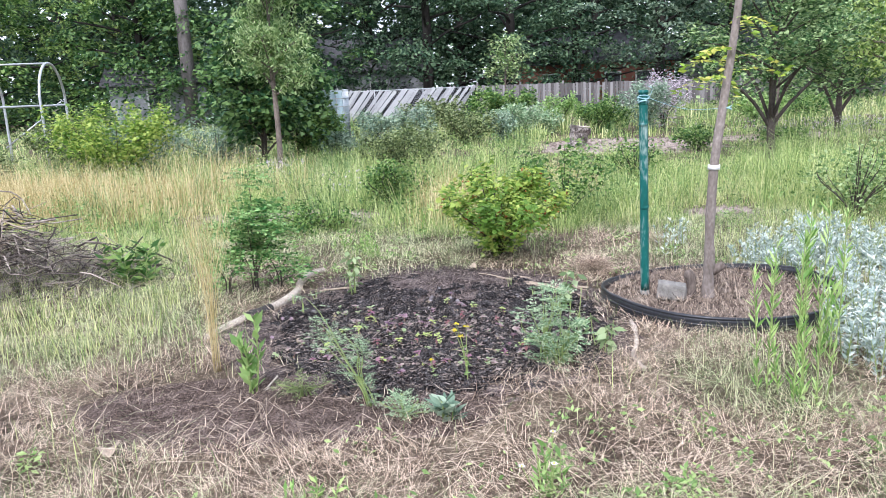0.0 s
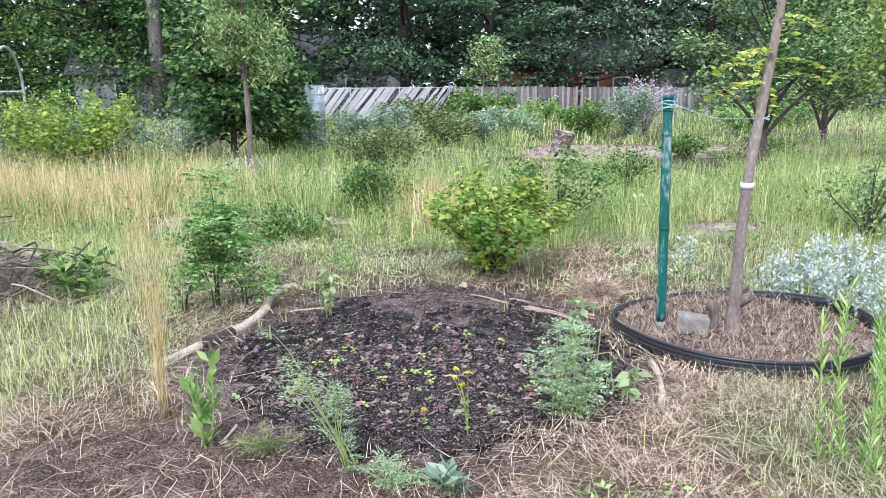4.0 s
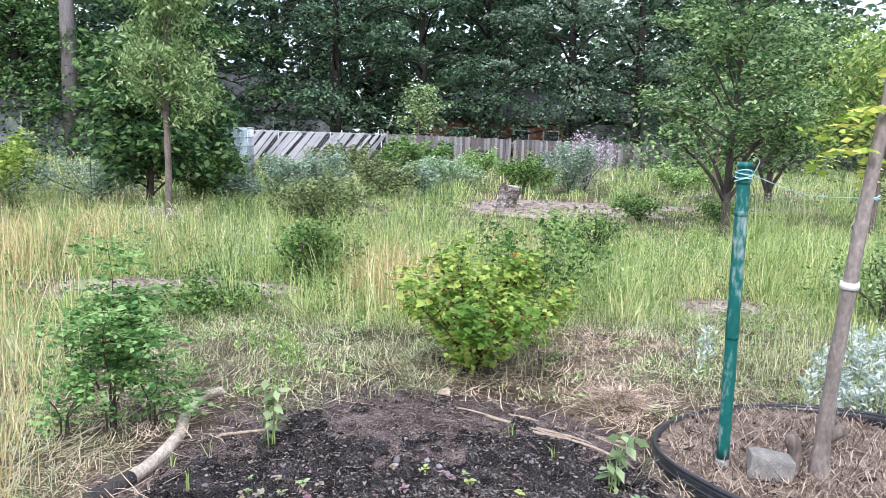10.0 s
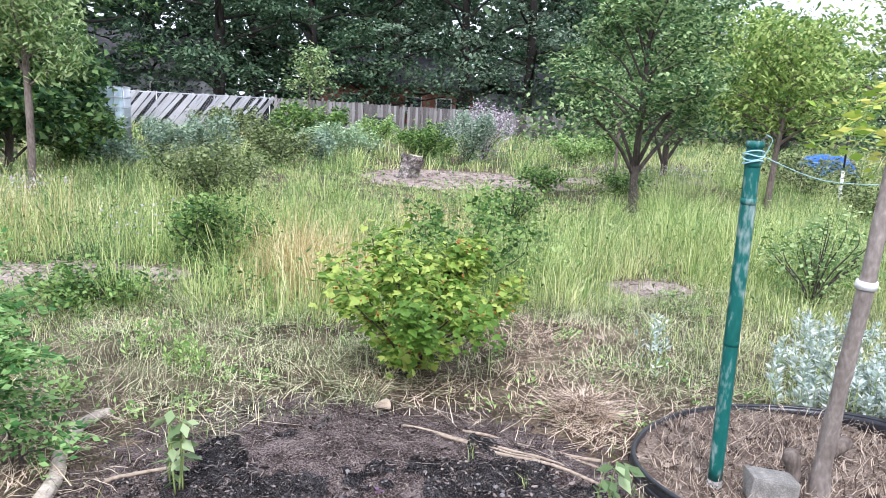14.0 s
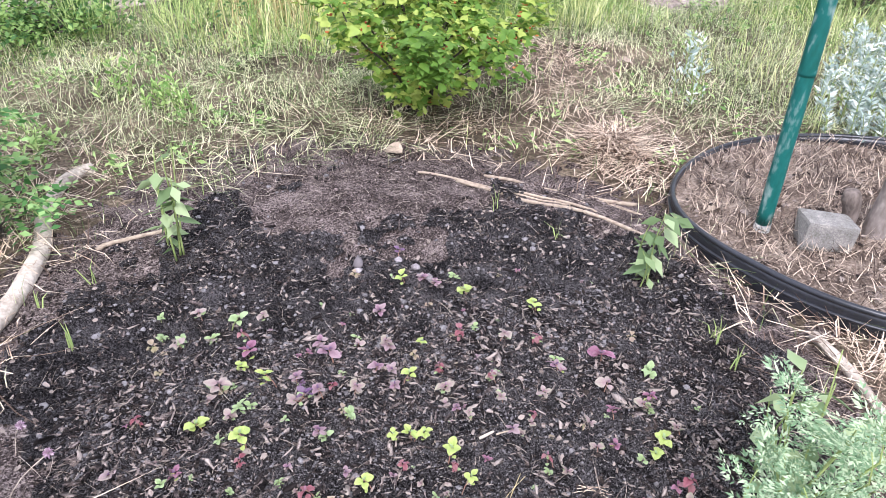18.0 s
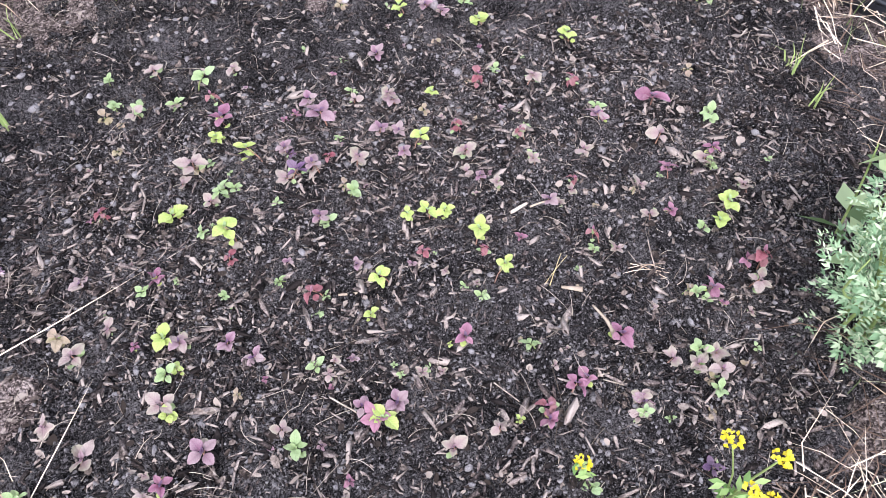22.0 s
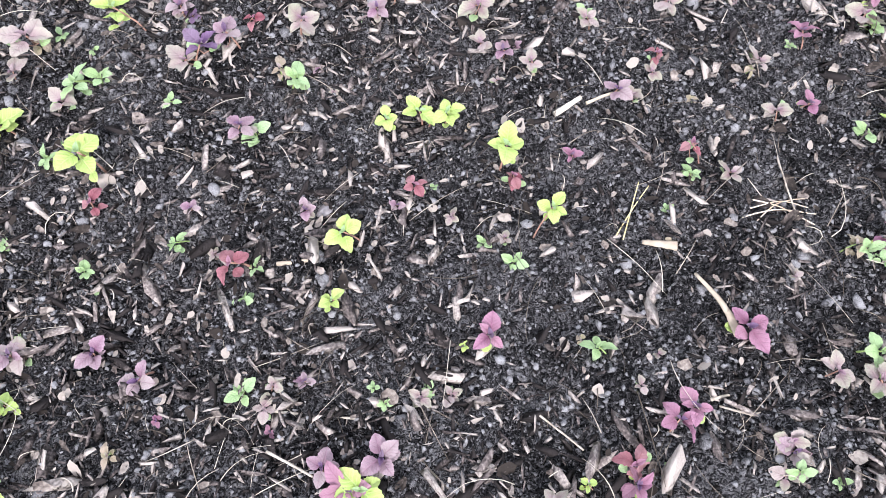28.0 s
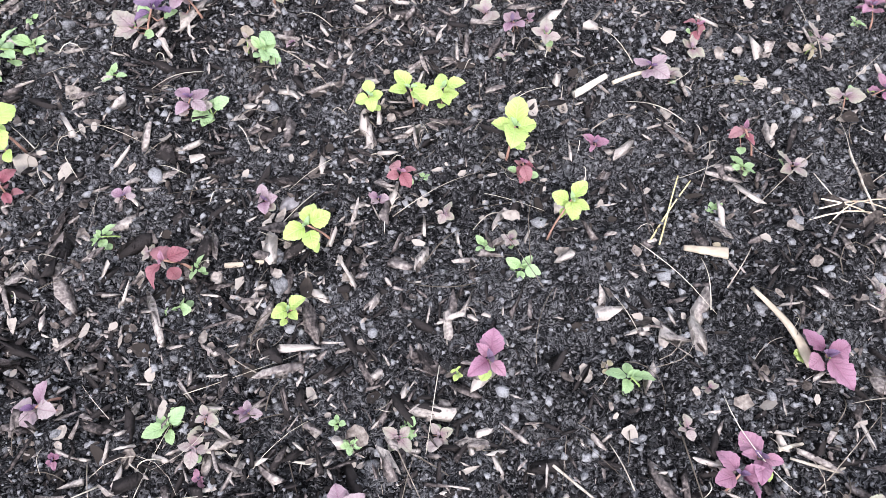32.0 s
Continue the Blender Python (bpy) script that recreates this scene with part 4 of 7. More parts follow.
# where they stand, and how broad they are in millimetres
SOWN = [
    ("lime", [(-0.14, 3.90, 24), (-0.37, 3.98, 65), (-0.20, 4.10, 16), (-0.74, 4.12, 36), (0.44, 4.16, 57), (-0.33, 4.20, 38), (-0.05, 4.20, 44), (0.48, 4.20, 74), (-0.71, 4.22, 32), (-0.28, 4.27, 48), (-0.73, 4.29, 56), (-0.06, 4.31, 65), (-0.11, 4.39, 47), (-0.14, 4.41, 48), (-0.18, 4.42, 37), (-0.56, 4.48, 66), (-0.66, 4.60, 66), (-0.09, 4.61, 53), (-0.47, 4.70, 56), (-0.01, 4.75, 46), (-0.53, 4.79, 44), (0.39, 4.81, 58), (0.20, 4.96, 59), (0.02, 5.07, 63)]),
    ("green", [(-0.07, 3.75, 50), (0.22, 3.82, 50), (0.07, 3.83, 36), (-0.05, 3.88, 20), (0.23, 3.91, 53), (-0.53, 3.98, 60), (0.31, 4.00, 32), (0.29, 4.02, 41), (-0.06, 4.03, 48), (-0.99, 4.05, 65), (-0.32, 4.09, 20), (-0.46, 4.14, 42), (0.41, 4.17, 40), (0.11, 4.17, 23), (-0.11, 4.17, 40), (0.16, 4.20, 35), (-0.73, 4.21, 57), (-0.13, 4.21, 26), (-0.43, 4.25, 35), (0.34, 4.25, 26), (-0.40, 4.28, 32), (-0.69, 4.30, 25), (-0.16, 4.30, 18), (0.51, 4.31, 50), (-0.58, 4.32, 27), (0.39, 4.33, 25), (-0.48, 4.35, 43), (-0.60, 4.35, 35), (-0.75, 4.42, 46), (0.60, 4.46, 68)]),
    ("green", [(-0.35, 4.46, 50), (0.15, 4.49, 35), (-0.61, 4.53, 42), (-0.28, 4.53, 61), (-0.44, 4.56, 35), (0.35, 4.57, 46), (0.17, 4.58, 30), (-0.52, 4.63, 48), (-0.55, 4.63, 61), (-0.26, 4.70, 38), (-0.56, 4.73, 30), (0.17, 4.78, 43), (-0.19, 4.83, 40), (-0.60, 4.93, 56), (-0.70, 4.95, 55), (-0.75, 4.99, 50), (-0.53, 4.99, 80), (-0.26, 5.04, 34), (0.20, 5.06, 47), (-0.75, 5.07, 45)]),
    ("mauve", [(-0.25, 3.74, 68), (-0.04, 3.85, 20), (0.08, 3.85, 48), (-0.34, 4.01, 57), (-0.40, 4.02, 46), (-0.69, 4.03, 68), (-0.56, 4.20, 55), (-0.61, 4.25, 53), (-0.70, 4.28, 46), (-0.32, 4.33, 38), (0.12, 4.34, 44), (-0.37, 4.46, 50), (0.01, 4.46, 41), (0.03, 4.47, 26), (-0.87, 4.49, 48), (-0.24, 4.54, 18), (0.34, 4.54, 56), (-0.13, 4.60, 46), (-0.34, 4.62, 58), (-0.12, 4.67, 50), (-0.16, 4.69, 52), (-0.39, 4.70, 53), (-0.28, 4.76, 87), (-0.10, 4.78, 54), (-0.30, 4.85, 56), (-0.09, 4.95, 60), (0.13, 5.06, 50), (0.10, 5.10, 51)]),
    ("violet", [(0.13, 3.70, 54), (-0.55, 4.47, 21), (-0.38, 4.61, 65), (-0.38, 4.69, 31), (0.05, 5.22, 59)]),
    ("red", [(-0.08, 3.90, 61), (0.45, 4.04, 70), (0.17, 4.22, 47), (-0.06, 4.27, 43), (-0.42, 4.28, 67), (-0.18, 4.31, 38), (0.19, 4.37, 40), (-0.57, 4.43, 46), (0.14, 4.56, 46), (0.01, 4.62, 54), (-0.30, 4.64, 43), (-0.81, 4.66, 44), (0.33, 4.66, 52), (0.11, 4.75, 64), (-0.51, 4.91, 58)]),
    ("purple", [(-0.09, 3.88, 47), (-0.02, 3.92, 49), (0.01, 3.93, 47), (0.11, 3.99, 60), (-0.38, 4.00, 64), (-0.77, 4.00, 51), (0.33, 4.02, 53), (0.43, 4.05, 45), (-0.17, 4.10, 52), (0.37, 4.24, 40), (0.41, 4.33, 48), (0.53, 4.34, 51), (-0.72, 4.44, 55), (0.47, 4.52, 81), (0.35, 4.54, 40), (-0.51, 4.83, 80)]),
    ("bicoloured", [(0.06, 3.83, 40), (0.08, 3.86, 42), (0.25, 3.86, 55), (0.21, 3.87, 52), (-0.18, 3.89, 41), (-0.27, 3.89, 55), (0.26, 3.89, 55), (0.17, 3.91, 45), (-0.80, 3.99, 35), (0.42, 4.00, 65), (-0.55, 4.03, 40), (-0.24, 4.05, 35), (-0.27, 4.06, 32), (-0.89, 4.08, 72), (-0.44, 4.11, 36), (-0.74, 4.15, 63), (-0.94, 4.17, 45), (0.20, 4.18, 41), (0.55, 4.23, 48), (0.32, 4.24, 44), (-0.69, 4.28, 45), (-0.89, 4.29, 65), (0.49, 4.32, 57), (0.34, 4.33, 50), (0.14, 4.33, 36), (0.18, 4.35, 37), (-0.82, 4.35, 45), (0.03, 4.42, 44), (0.44, 4.43, 65), (0.26, 4.46, 54)]),
    ("bicoloured", [(0.14, 4.47, 44), (-0.02, 4.48, 42), (0.00, 4.54, 59), (0.15, 4.56, 49), (-0.24, 4.60, 59), (-0.40, 4.61, 52), (-0.58, 4.62, 53), (-0.63, 4.68, 55), (0.24, 4.71, 62), (-0.60, 4.72, 83), (-0.10, 4.79, 62), (-0.19, 4.80, 44), (-0.61, 4.92, 46), (-0.70, 4.93, 56), (-0.45, 5.01, 51), (-0.64, 5.06, 55)]),
    ("pale", [(0.19, 3.79, 50), (-0.38, 3.80, 35), (0.22, 3.85, 45), (0.30, 3.85, 51), (-0.36, 3.99, 33), (0.28, 4.03, 52), (-1.10, 4.10, 43), (-0.61, 4.12, 41), (-0.30, 4.25, 21), (0.46, 4.31, 40), (0.31, 4.31, 42), (-0.91, 4.35, 80), (0.03, 4.42, 29), (-0.29, 4.55, 57), (0.62, 4.60, 57), (-0.04, 4.71, 53), (-0.59, 4.72, 66), (-0.76, 4.83, 53), (-0.74, 4.94, 49), (0.07, 4.95, 44), (-0.78, 4.97, 73), (-0.12, 5.17, 72)]),
]
g = np.random.default_rng(5)
used = collections.Counter()
for tone, spots in SOWN:
    models = SEEDLINGS[tone]
    for x, y, broad in spots:
        n = used[tone]
        used[tone] += 1
        z = float(bed_z(np.array([x]), np.array([y]))[0] + crumbs_z(np.array([x]), np.array([y]))[0])
        m = pose(x, y, z, g.normal(0, 5), g.normal(0, 5), g.uniform(0, 360)) @ Matrix.Scale(broad / 1000 * g.uniform(0.92, 1.06) * (0.75 if tone == "pale" else 1.0), 4)
        if n < len(models):
            models[n].matrix_world = m
        else:
            c = copy_thing(models[n % len(models)], m)
            c.scale = m.to_scale()
# tiny late sprouts in between
for k in range(90):
    x, y = g.uniform(-0.85, 0.66), g.uniform(3.8, 5.15)
    tone = ("bicoloured", "mauve", "pale", "green", "bicoloured", "purple")[k % 6]
    z = float(bed_z(np.array([x]), np.array([y]))[0] + crumbs_z(np.array([x]), np.array([y]))[0])
    m = pose(x, y, z, g.normal(0, 6), g.normal(0, 6), g.uniform(0, 360)) @ Matrix.Scale(g.uniform(0.017, 0.028), 4)
    c = copy_thing(SEEDLINGS[tone][k // 6 % min(6, used[tone])], m)
    c.scale = m.to_scale()
for tone, models in SEEDLINGS.items():
    for spare in models[used[tone]:]:
        for o in (*spare.children_recursive, spare):
            bpy.data.objects.remove(o)

# sprouting grass blades
for k, (x, y) in enumerate(((-0.96, 5.33), (0.85, 4.52), (0.82, 4.37), (0.5, 5.44), (0.64, 5.2), (0.84, 4.48), (-1.11, 5.24), (-1.0, 5.0))):
    e = thing("grass_sprout", x, y, float(bed_z(np.array([x]), np.array([y]))[0]), "thin sprouting green grass blades on the bed", "grass", "grass sprouts on the bed")
    for q in range(4):
        v, f = blades(g.normal(0, 0.008, (1, 3)) * [1, 1, 0], g.uniform(0.06, 0.13), 0.005, 0.4, g)
        piece("blade", mesh_from("blade", v, f, M_GRASSD), e)

for x, y, s in ((-0.1, 5.22, 0.028), (0.09, 5.16, 0.02), (0.12, 5.1, 0.024), (0.04, 5.2, 0.018), (-0.11, 5.19, 0.02), (-0.30, 4.33, 0.012), (0.02, 4.36, 0.01)):
    v, f = lumps(np.zeros((1, 3)), s, g, 0.7)
    tagged(piece("pebble", mesh_from("pebble", v, f, M_STONE, True), at=pose(x, y, float(bed_z(np.array([x]), np.array([y]))[0]) + s * 0.4)), "small rounded grey pebble lying on the soil", "pebble", "pebbles on the bed")

# ---- logs and sticks ----


def stick_thing(name, pts, r0, r1, mat, label, count=14, sides=9, wobble=0.06, seed=0, category="branch", lay=0.8):
    p = curve([(x, y, 0) for x, y, *_ in pts], count)
    p[:, 2] = np.interp(np.linspace(0, 1, count), np.linspace(0, 1, len(pts)), [q[2] if len(q) > 2 else 0 for q in pts])
    rr = np.linspace(r0, r1, count)
    z0 = np.maximum(ground_z(p[:, 0], p[:, 1]), np.where(in_bed(p[:, 0], p[:, 1]) < 1, bed_z(p[:, 0], p[:, 1]), -9))
    p[:, 2] += z0 + rr * lay
    v, f = tube(p, rr, sides, wobble, seed)
    return tagged(new(name, mesh_from(name, v, f, mat, True)), label, category)


stick_thing("log", [(-1.03, 6.22), (-1.13, 6.12), (-1.17, 5.85), (-1.15, 5.6), (-1.19, 5.3), (-1.26, 5.09)], 0.024, 0.034, M_LOG, "crooked bleached log edging the bed", 22, 12, 0.05, 1, "log")
stick_thing("charred_log", [(-1.255, 5.1), (-1.31, 4.98), (-1.37, 4.90)], 0.036, 0.034, M_CHAR, "short charred black log end against the pale log", 8, 12, 0.07, 2, "log")
stick_thing("log", [(-1.385, 4.88), (-1.44, 4.78), (-1.50, 4.66), (-1.53, 4.52)], 0.026, 0.022, M_LOG, "pale bare log half sunk in straw", 10, 12, 0.06, 3, "log")
for k, (pts, r0, r1) in enumerate((
    ([(0.28, 5.80), (0.42, 5.72), (0.6, 5.56), (0.8, 5.4)], 0.006, 0.004),
    ([(0.42, 5.70), (0.62, 5.5), (0.85, 5.32), (1.0, 5.06)], 0.008, 0.007),
    ([(0.55, 5.72), (0.76, 5.58), (0.95, 5.43), (1.08, 5.36)], 0.007, 0.009),
    ([(0.6, 5.58), (0.8, 5.42), (0.93, 5.27)], 0.006, 0.005),
    ([(0.66, 5.68), (0.88, 5.50), (1.06, 5.28)], 0.005, 0.007),
    ([(-1.05, 5.52), (-0.9, 5.58), (-0.72, 5.62)], 0.010, 0.007),
)):
    stick_thing("branch", pts, r0, r1, M_TWIG, "bare tan branch laid along the edge of the bed", 12, 8, 0.08, 10 + k)
stick_thing("branch", [(1.16, 4.44), (1.14, 4.25), (1.08, 4.02), (1.02, 3.85), (1.03, 3.66)], 0.016, 0.012, M_LOG, "crooked pale stick lying on straw beside the edging", 14, 8, 0.1, 21, lay=2.0)
stick_thing("twig", [(1.12, 3.98), (1.19, 4.03), (1.29, 4.09, 0.03)], 0.009, 0.006, M_BARK, "short forked brown twig on the straw", 8, 6, 0.1, 22)
stick_thing("twig", [(1.17, 4.0), (1.22, 4.0), (1.27, 4.02, 0.03)], 0.007, 0.005, M_BARK, "short forked brown twig on the straw", 6, 6, 0.1, 23)
stick_thing("twig", [(-1.05, 3.58), (-0.98, 3.68), (-0.93, 3.80, 0.02)], 0.008, 0.006, M_LOG, "pale split stick on bare soil", 6, 6, 0.1, 24)
stick_thing("twig", [(-1.10, 3.50), (-1.02, 3.60), (-0.95, 3.70, 0.01)], 0.006, 0.005, M_LOG, "pale split stick on bare soil", 6, 6, 0.1, 25)

# sticks and straws lying singly on the bed
for k, (name, pts, r, mat, label) in enumerate((
    ("bark_strip", [(0.095, 4.075), (0.102, 4.027), (0.098, 3.985)], 0.0055, M_TWIG, "flat pale strip of bark on dark soil"),
    ("stick", [(0.029, 4.342), (0.072, 4.352)], 0.0045, M_LOG, "short pale peeled stick on dark soil"),
    ("straw", [(-0.437, 4.107), (-0.396, 4.086), (-0.341, 4.061)], 0.0018, M_LOG, "single long pale straw on dark soil"),
    ("straw", [(-0.453, 4.064), (-0.434, 4.043), (-0.414, 4.02)], 0.0018, M_LOG, "single long pale straw on dark soil"),
    ("root", [(0.034, 3.932), (0.069, 3.926), (0.086, 3.912), (0.074, 3.897), (0.04, 3.922)], 0.0018, M_ROOT, "looped pale root lying on dark soil"),
    ("straw", [(-0.154, 3.989), (-0.139, 3.961), (-0.126, 3.935)], 0.0014, M_ROOT, "thin dry straw on dark soil"),
    ("bark_strip", [(0.055, 4.137), (0.093, 4.116)], 0.007, M_TWIG, "broad tan chip of bark on dark soil"),
    ("straw", [(0.029, 4.157), (0.066, 4.183), (0.101, 4.205)], 0.0009, M_GOLD, "dry yellow straw on dark soil"),
    ("straw", [(0.036, 4.150), (0.07, 4.190), (0.092, 4.215)], 0.0009, M_GOLD, "dry yellow straw on dark soil"),
    ("straw", [(0.185, 4.118), (0.229, 4.111), (0.275, 4.088)], 0.0009, M_STRAW, "dry straw of a small tangle on dark soil"),
    ("straw", [(0.200, 4.125), (0.242, 4.119), (0.272, 4.100)], 0.0008, M_STRAW, "dry straw of a small tangle on dark soil"),
    ("straw", [(0.195, 4.105), (0.235, 4.118), (0.280, 4.112)], 0.0008, M_STRAW, "dry straw of a small tangle on dark soil"),
    ("straw", [(0.210, 4.135), (0.240, 4.108), (0.262, 4.075)], 0.0009, M_STRAW, "dry straw of a small tangle on dark soil"),
    ("stick", [(-0.378, 4.278), (-0.317, 4.259)], 0.0030, M_TWIG, "thin grey stick on dark soil"),
    ("stick", [(0.075, 4.341), (0.114, 4.343), (0.142, 4.340)], 0.0025, M_TWIG, "thin grey stick on dark soil"),
    ("straw", [(0.235, 4.298), (0.228, 4.261), (0.218, 4.227)], 0.0018, M_ROOT, "thin dry straw on dark soil"),
    ("root", [(0.278, 4.179), (0.264, 4.141), (0.247, 4.088)], 0.0014, M_ROOT, "thin pale root on dark soil"),
)):
    ob = stick_thing(name, [(x, y, 0.016) for x, y in pts], r * (0.4 if name == "bark_strip" else 1.0), r * (1.0 if name == "bark_strip" else 0.75), mat, label, 10, 6, 0.08, 40 + k, "straw" if name == "straw" else "stick")
    if name == "bark_strip":
        for w in ob.data.vertices:
            w.co.z = float(bed_z(np.array([w.co.x]), np.array([w.co.y]))[0]) + 0.024 + 0.4 * (w.co.z - float(bed_z(np.array([w.co.x]), np.array([w.co.y]))[0]) - 0.022)

for x, y, dx, dy, h in ((-1.10, 4.37, 0.13, 0.09, 0.12), (-1.09, 4.60, 0.03, 0.02, 0.08), (-1.07, 4.23, 0.02, 0.02, 0.08)):
    e = thing("clover", x, y, float(bed_z(np.array([x]), np.array([y]))[0]), "pink clover head on a thin bent stem beside the bed", "flower", "clover heads")
    v, f = tube(curve([[0, 0, -0.01], [dx * 0.5, dy * 0.5, h * 0.75], [dx, dy, h]], 8), 0.0014, 5)
    piece("stem", mesh_from("stem", v, f, M_ROOT, True), e)
    gg = np.random.default_rng(77)
    d = gg.normal(size=(70, 3))
    d /= np.linalg.norm(d, axis=1, keepdims=True)
    v, f = leaves(np.array([dx, dy, h]) + d * 0.008, 0.012, 0.4, 0, gg, d)
    piece("flower_head", mesh_from("flower_head", v, f, L_CLOVER), e, "pale pink flower head")

# ---- tree ring: plastic edging, mulch, post, block, young tree ----
cx, cy, cr = RING
edging = thing("tree_ring", cx, cy, 0, "black plastic edging ring round a young tree", "edging")
profile = [(0.010, -0.03), (0.012, 0.04), (0.010, 0.07), (0.012, 0.094), (-0.004, 0.094), (-0.006, 0.07), (-0.006, -0.03)]
a = np.linspace(0, 2 * np.pi, 97)[:-1]
rr = cr * (1 + 0.02 * np.sin(2 * a + 0.6) + 0.008 * np.sin(5 * a))
drop = 0.012 * np.sin(2 * a + 1.0) - 0.045 * np.clip(np.sin(a - 0.3), 0, 1)
v = np.stack([np.stack([(rr + dx) * np.cos(a), (rr + dx) * np.sin(a), dz + drop * (dz > 0)], -1) for dx, dz in profile], 1).reshape(-1, 3)
m = len(profile)
i, j = np.meshgrid(np.arange(96), np.arange(m), indexing="ij")
f = np.stack([i * m + j, ((i + 1) % 96) * m + j, ((i + 1) % 96) * m + (j + 1) % m, i * m + (j + 1) % m], -1).reshape(-1, 4)
piece("edging_wall", mesh_from("edging_wall", v, f, M_PLASTIC, True), edging)
for name, dx, dz, r in (("rim", 0.006, 0.096, 0.011), ("rib", 0.011, 0.05, 0.007)):
    line = np.stack([(rr + dx) * np.cos(a), (rr + dx) * np.sin(a), dz + drop], -1)
    line = np.concatenate([line, line[:2]])
    v, f = tube(line, r, 8)
    piece(name, mesh_from(name, v, f, M_PLASTIC, True), edging)
patch("mulch", lambda x, y: in_ring(x, y) * 1.06, cx - 0.8, cx + 0.8, cy - 0.8, cy + 0.8, 0.025, lambda x, y, k: 0.035 + 0.02 * np.clip(1 - k, 0, 1), M_MULCH, "reddish-brown bark mulch inside the tree ring", 0.012, 30)
g = np.random.default_rng(41)
p = scatter(6000, cx - 0.75, cx + 0.75, cy - 0.75, cy + 0.75, lambda x, y: in_ring(x, y) < 0.94, g)
v, f = blades(lift(p, 0.04), g.uniform(0.02, 0.10, len(p)), g.uniform(0.0018, 0.0045, len(p)), 0.5, g, True)
tagged(new("mulch_straw", mesh_from("mulch_straw", v, f, material("shredded mulch", (0.05, 0.033, 0.025), (0.56, 0.45, 0.34), 0.85, 3, 0, fine=25, mid=(0.20, 0.145, 0.108), island=1.1))), "shredded bark and dry straw mulch in the ring", "mulch", kind="stuff")

p = scatter(900, cx - 0.75, cx + 0.75, cy - 0.75, cy + 0.75, lambda x, y: in_ring(x, y) < 0.93, g)
v, f = flakes(lift(p, 0.052), np.clip(g.lognormal(-4.0, 0.45, len(p)), 0.008, 0.05), g)
tagged(new("mulch_flakes", mesh_from("mulch_flakes", v, f, M_FLAKE)), "ragged bark and leaf flakes in the ring", "mulch", kind="stuff")

post = thing("stake", 1.405, 5.01, 0.0, "worn green-painted bamboo-like metal stake with blue twine", "stake")
top = Vector((1.364 - 1.405, 4.975 - 5.01, 1.425))
n = 25
t = np.linspace(0, 1, n)
pts = np.array([[top.x * q, top.y * q, -0.05 + (top.z + 0.05) * q] for q in t])
rad = np.full(n, 0.0285) + 0.0006 * np.sin(t * 40)
v, f = tube(pts[2:], rad[2:], 14)
piece("pole", mesh_from("pole", v, f, M_GREENPAINT, True), post)
v, f = tube(pts[:3], [0.031, 0.031, 0.0305], 14)
piece("foot", mesh_from("foot", v, f, M_BAREMETAL, True), post, "bare grey foot of the stake")
v, f = tube(np.array([[top.x, top.y, 1.42], [top.x, top.y, 1.445]]), [0.033, 0.033], 14)
piece("cap", mesh_from("cap", v, f, M_GREENPAINT, True), post, "scuffed green rim")
g = np.random.default_rng(6)
for zz in (0.66, 1.22, 1.36):
    at = top * (zz / 1.425)
    v, f = tube(np.array([[at.x, at.y, zz - 0.012], [at.x, at.y, zz + 0.012]]), [0.0296, 0.0296], 14)
    piece("node_band", mesh_from("node_band", v, f, M_GREENPAINT, True), post)


def coil(c, r, turns, rise, count=60):
    a = np.linspace(0, 2 * np.pi * turns, count)
    return np.stack([c[0] + r * np.cos(a), c[1] + r * np.sin(a), c[2] + rise * a / a[-1] + 0.006 * np.sin(a * 1.7)], -1)


P_TOP = np.array([1.365, 4.977, 1.36])
T_TIE = np.array([1.846, 4.80, 1.31])
twine = thing("twine", 0, 0, 0, "thin blue twine tied from the stake to the tree", "twine")
v, f = join(tube(coil(P_TOP, 0.037, 4, 0.05), 0.0026, 5), tube(curve([P_TOP + [0.03, -0.02, 0.03], P_TOP + [0.05, -0.03, 0.09], P_TOP + [0.02, -0.03, 0.11]], 8), 0.0018, 4))
piece("knot", mesh_from("knot", v, f, M_STRING, True), twine)
v, f = tube(curve([P_TOP + [0.035, -0.01, 0.03], (P_TOP + T_TIE) / 2 + [0, 0, -0.02], T_TIE + [-0.03, 0, 0]], 14), 0.0015, 5)
piece("line", mesh_from("line", v, f, M_STRING, True), twine)
v, f = tube(coil(T_TIE + [0, 0, -0.01], 0.034, 2, 0.02, 40), 0.0026, 5)
piece("loop", mesh_from("loop", v, f, M_STRING, True), twine)

block = with_mat(box(0.185, 0.115, 0.115, 0.012), M_BLOCK)
for w in block.vertices:
    w.co.x += 0.006 * math.sin(37 * w.co.y + 21 * w.co.z)
    w.co.z -= 0.16 * max(w.co.x, -0.02) * (w.co.z > 0.06)
tagged(piece("concrete_block", block, at=pose(1.545, 4.855, 0.045, 0, 0, -22)), "broken weathered grey concrete block on the mulch", "block")

tree = thing("young_tree", 1.79, 4.86, 0.0, "young grey-barked tree with a cut stub, leaning, sprouting yellow-green leaves", "tree")
T = np.array([[0, 0, 0], [0.0, 0.0, 0.12], [0.0, -0.01, 0.28], [-0.015, -0.04, 0.5], [-0.02, -0.09, 0.93], [0.03, -0.07, 1.31], [0.10, -0.05, 1.8], [0.16, -0.03, 2.4], [0.20, 0.0, 3.1], [0.22, 0.02, 3.8]])
c = curve(T, 40)
rad = np.interp(np.linspace(0, 1, 40), [0, 0.04, 0.1, 0.2, 0.6, 1], [0.066, 0.048, 0.040, 0.034, 0.026, 0.012])
rad = rad * (1 + 0.10 * np.exp(-((c[:, 2] - 0.26) / 0.04) ** 2))
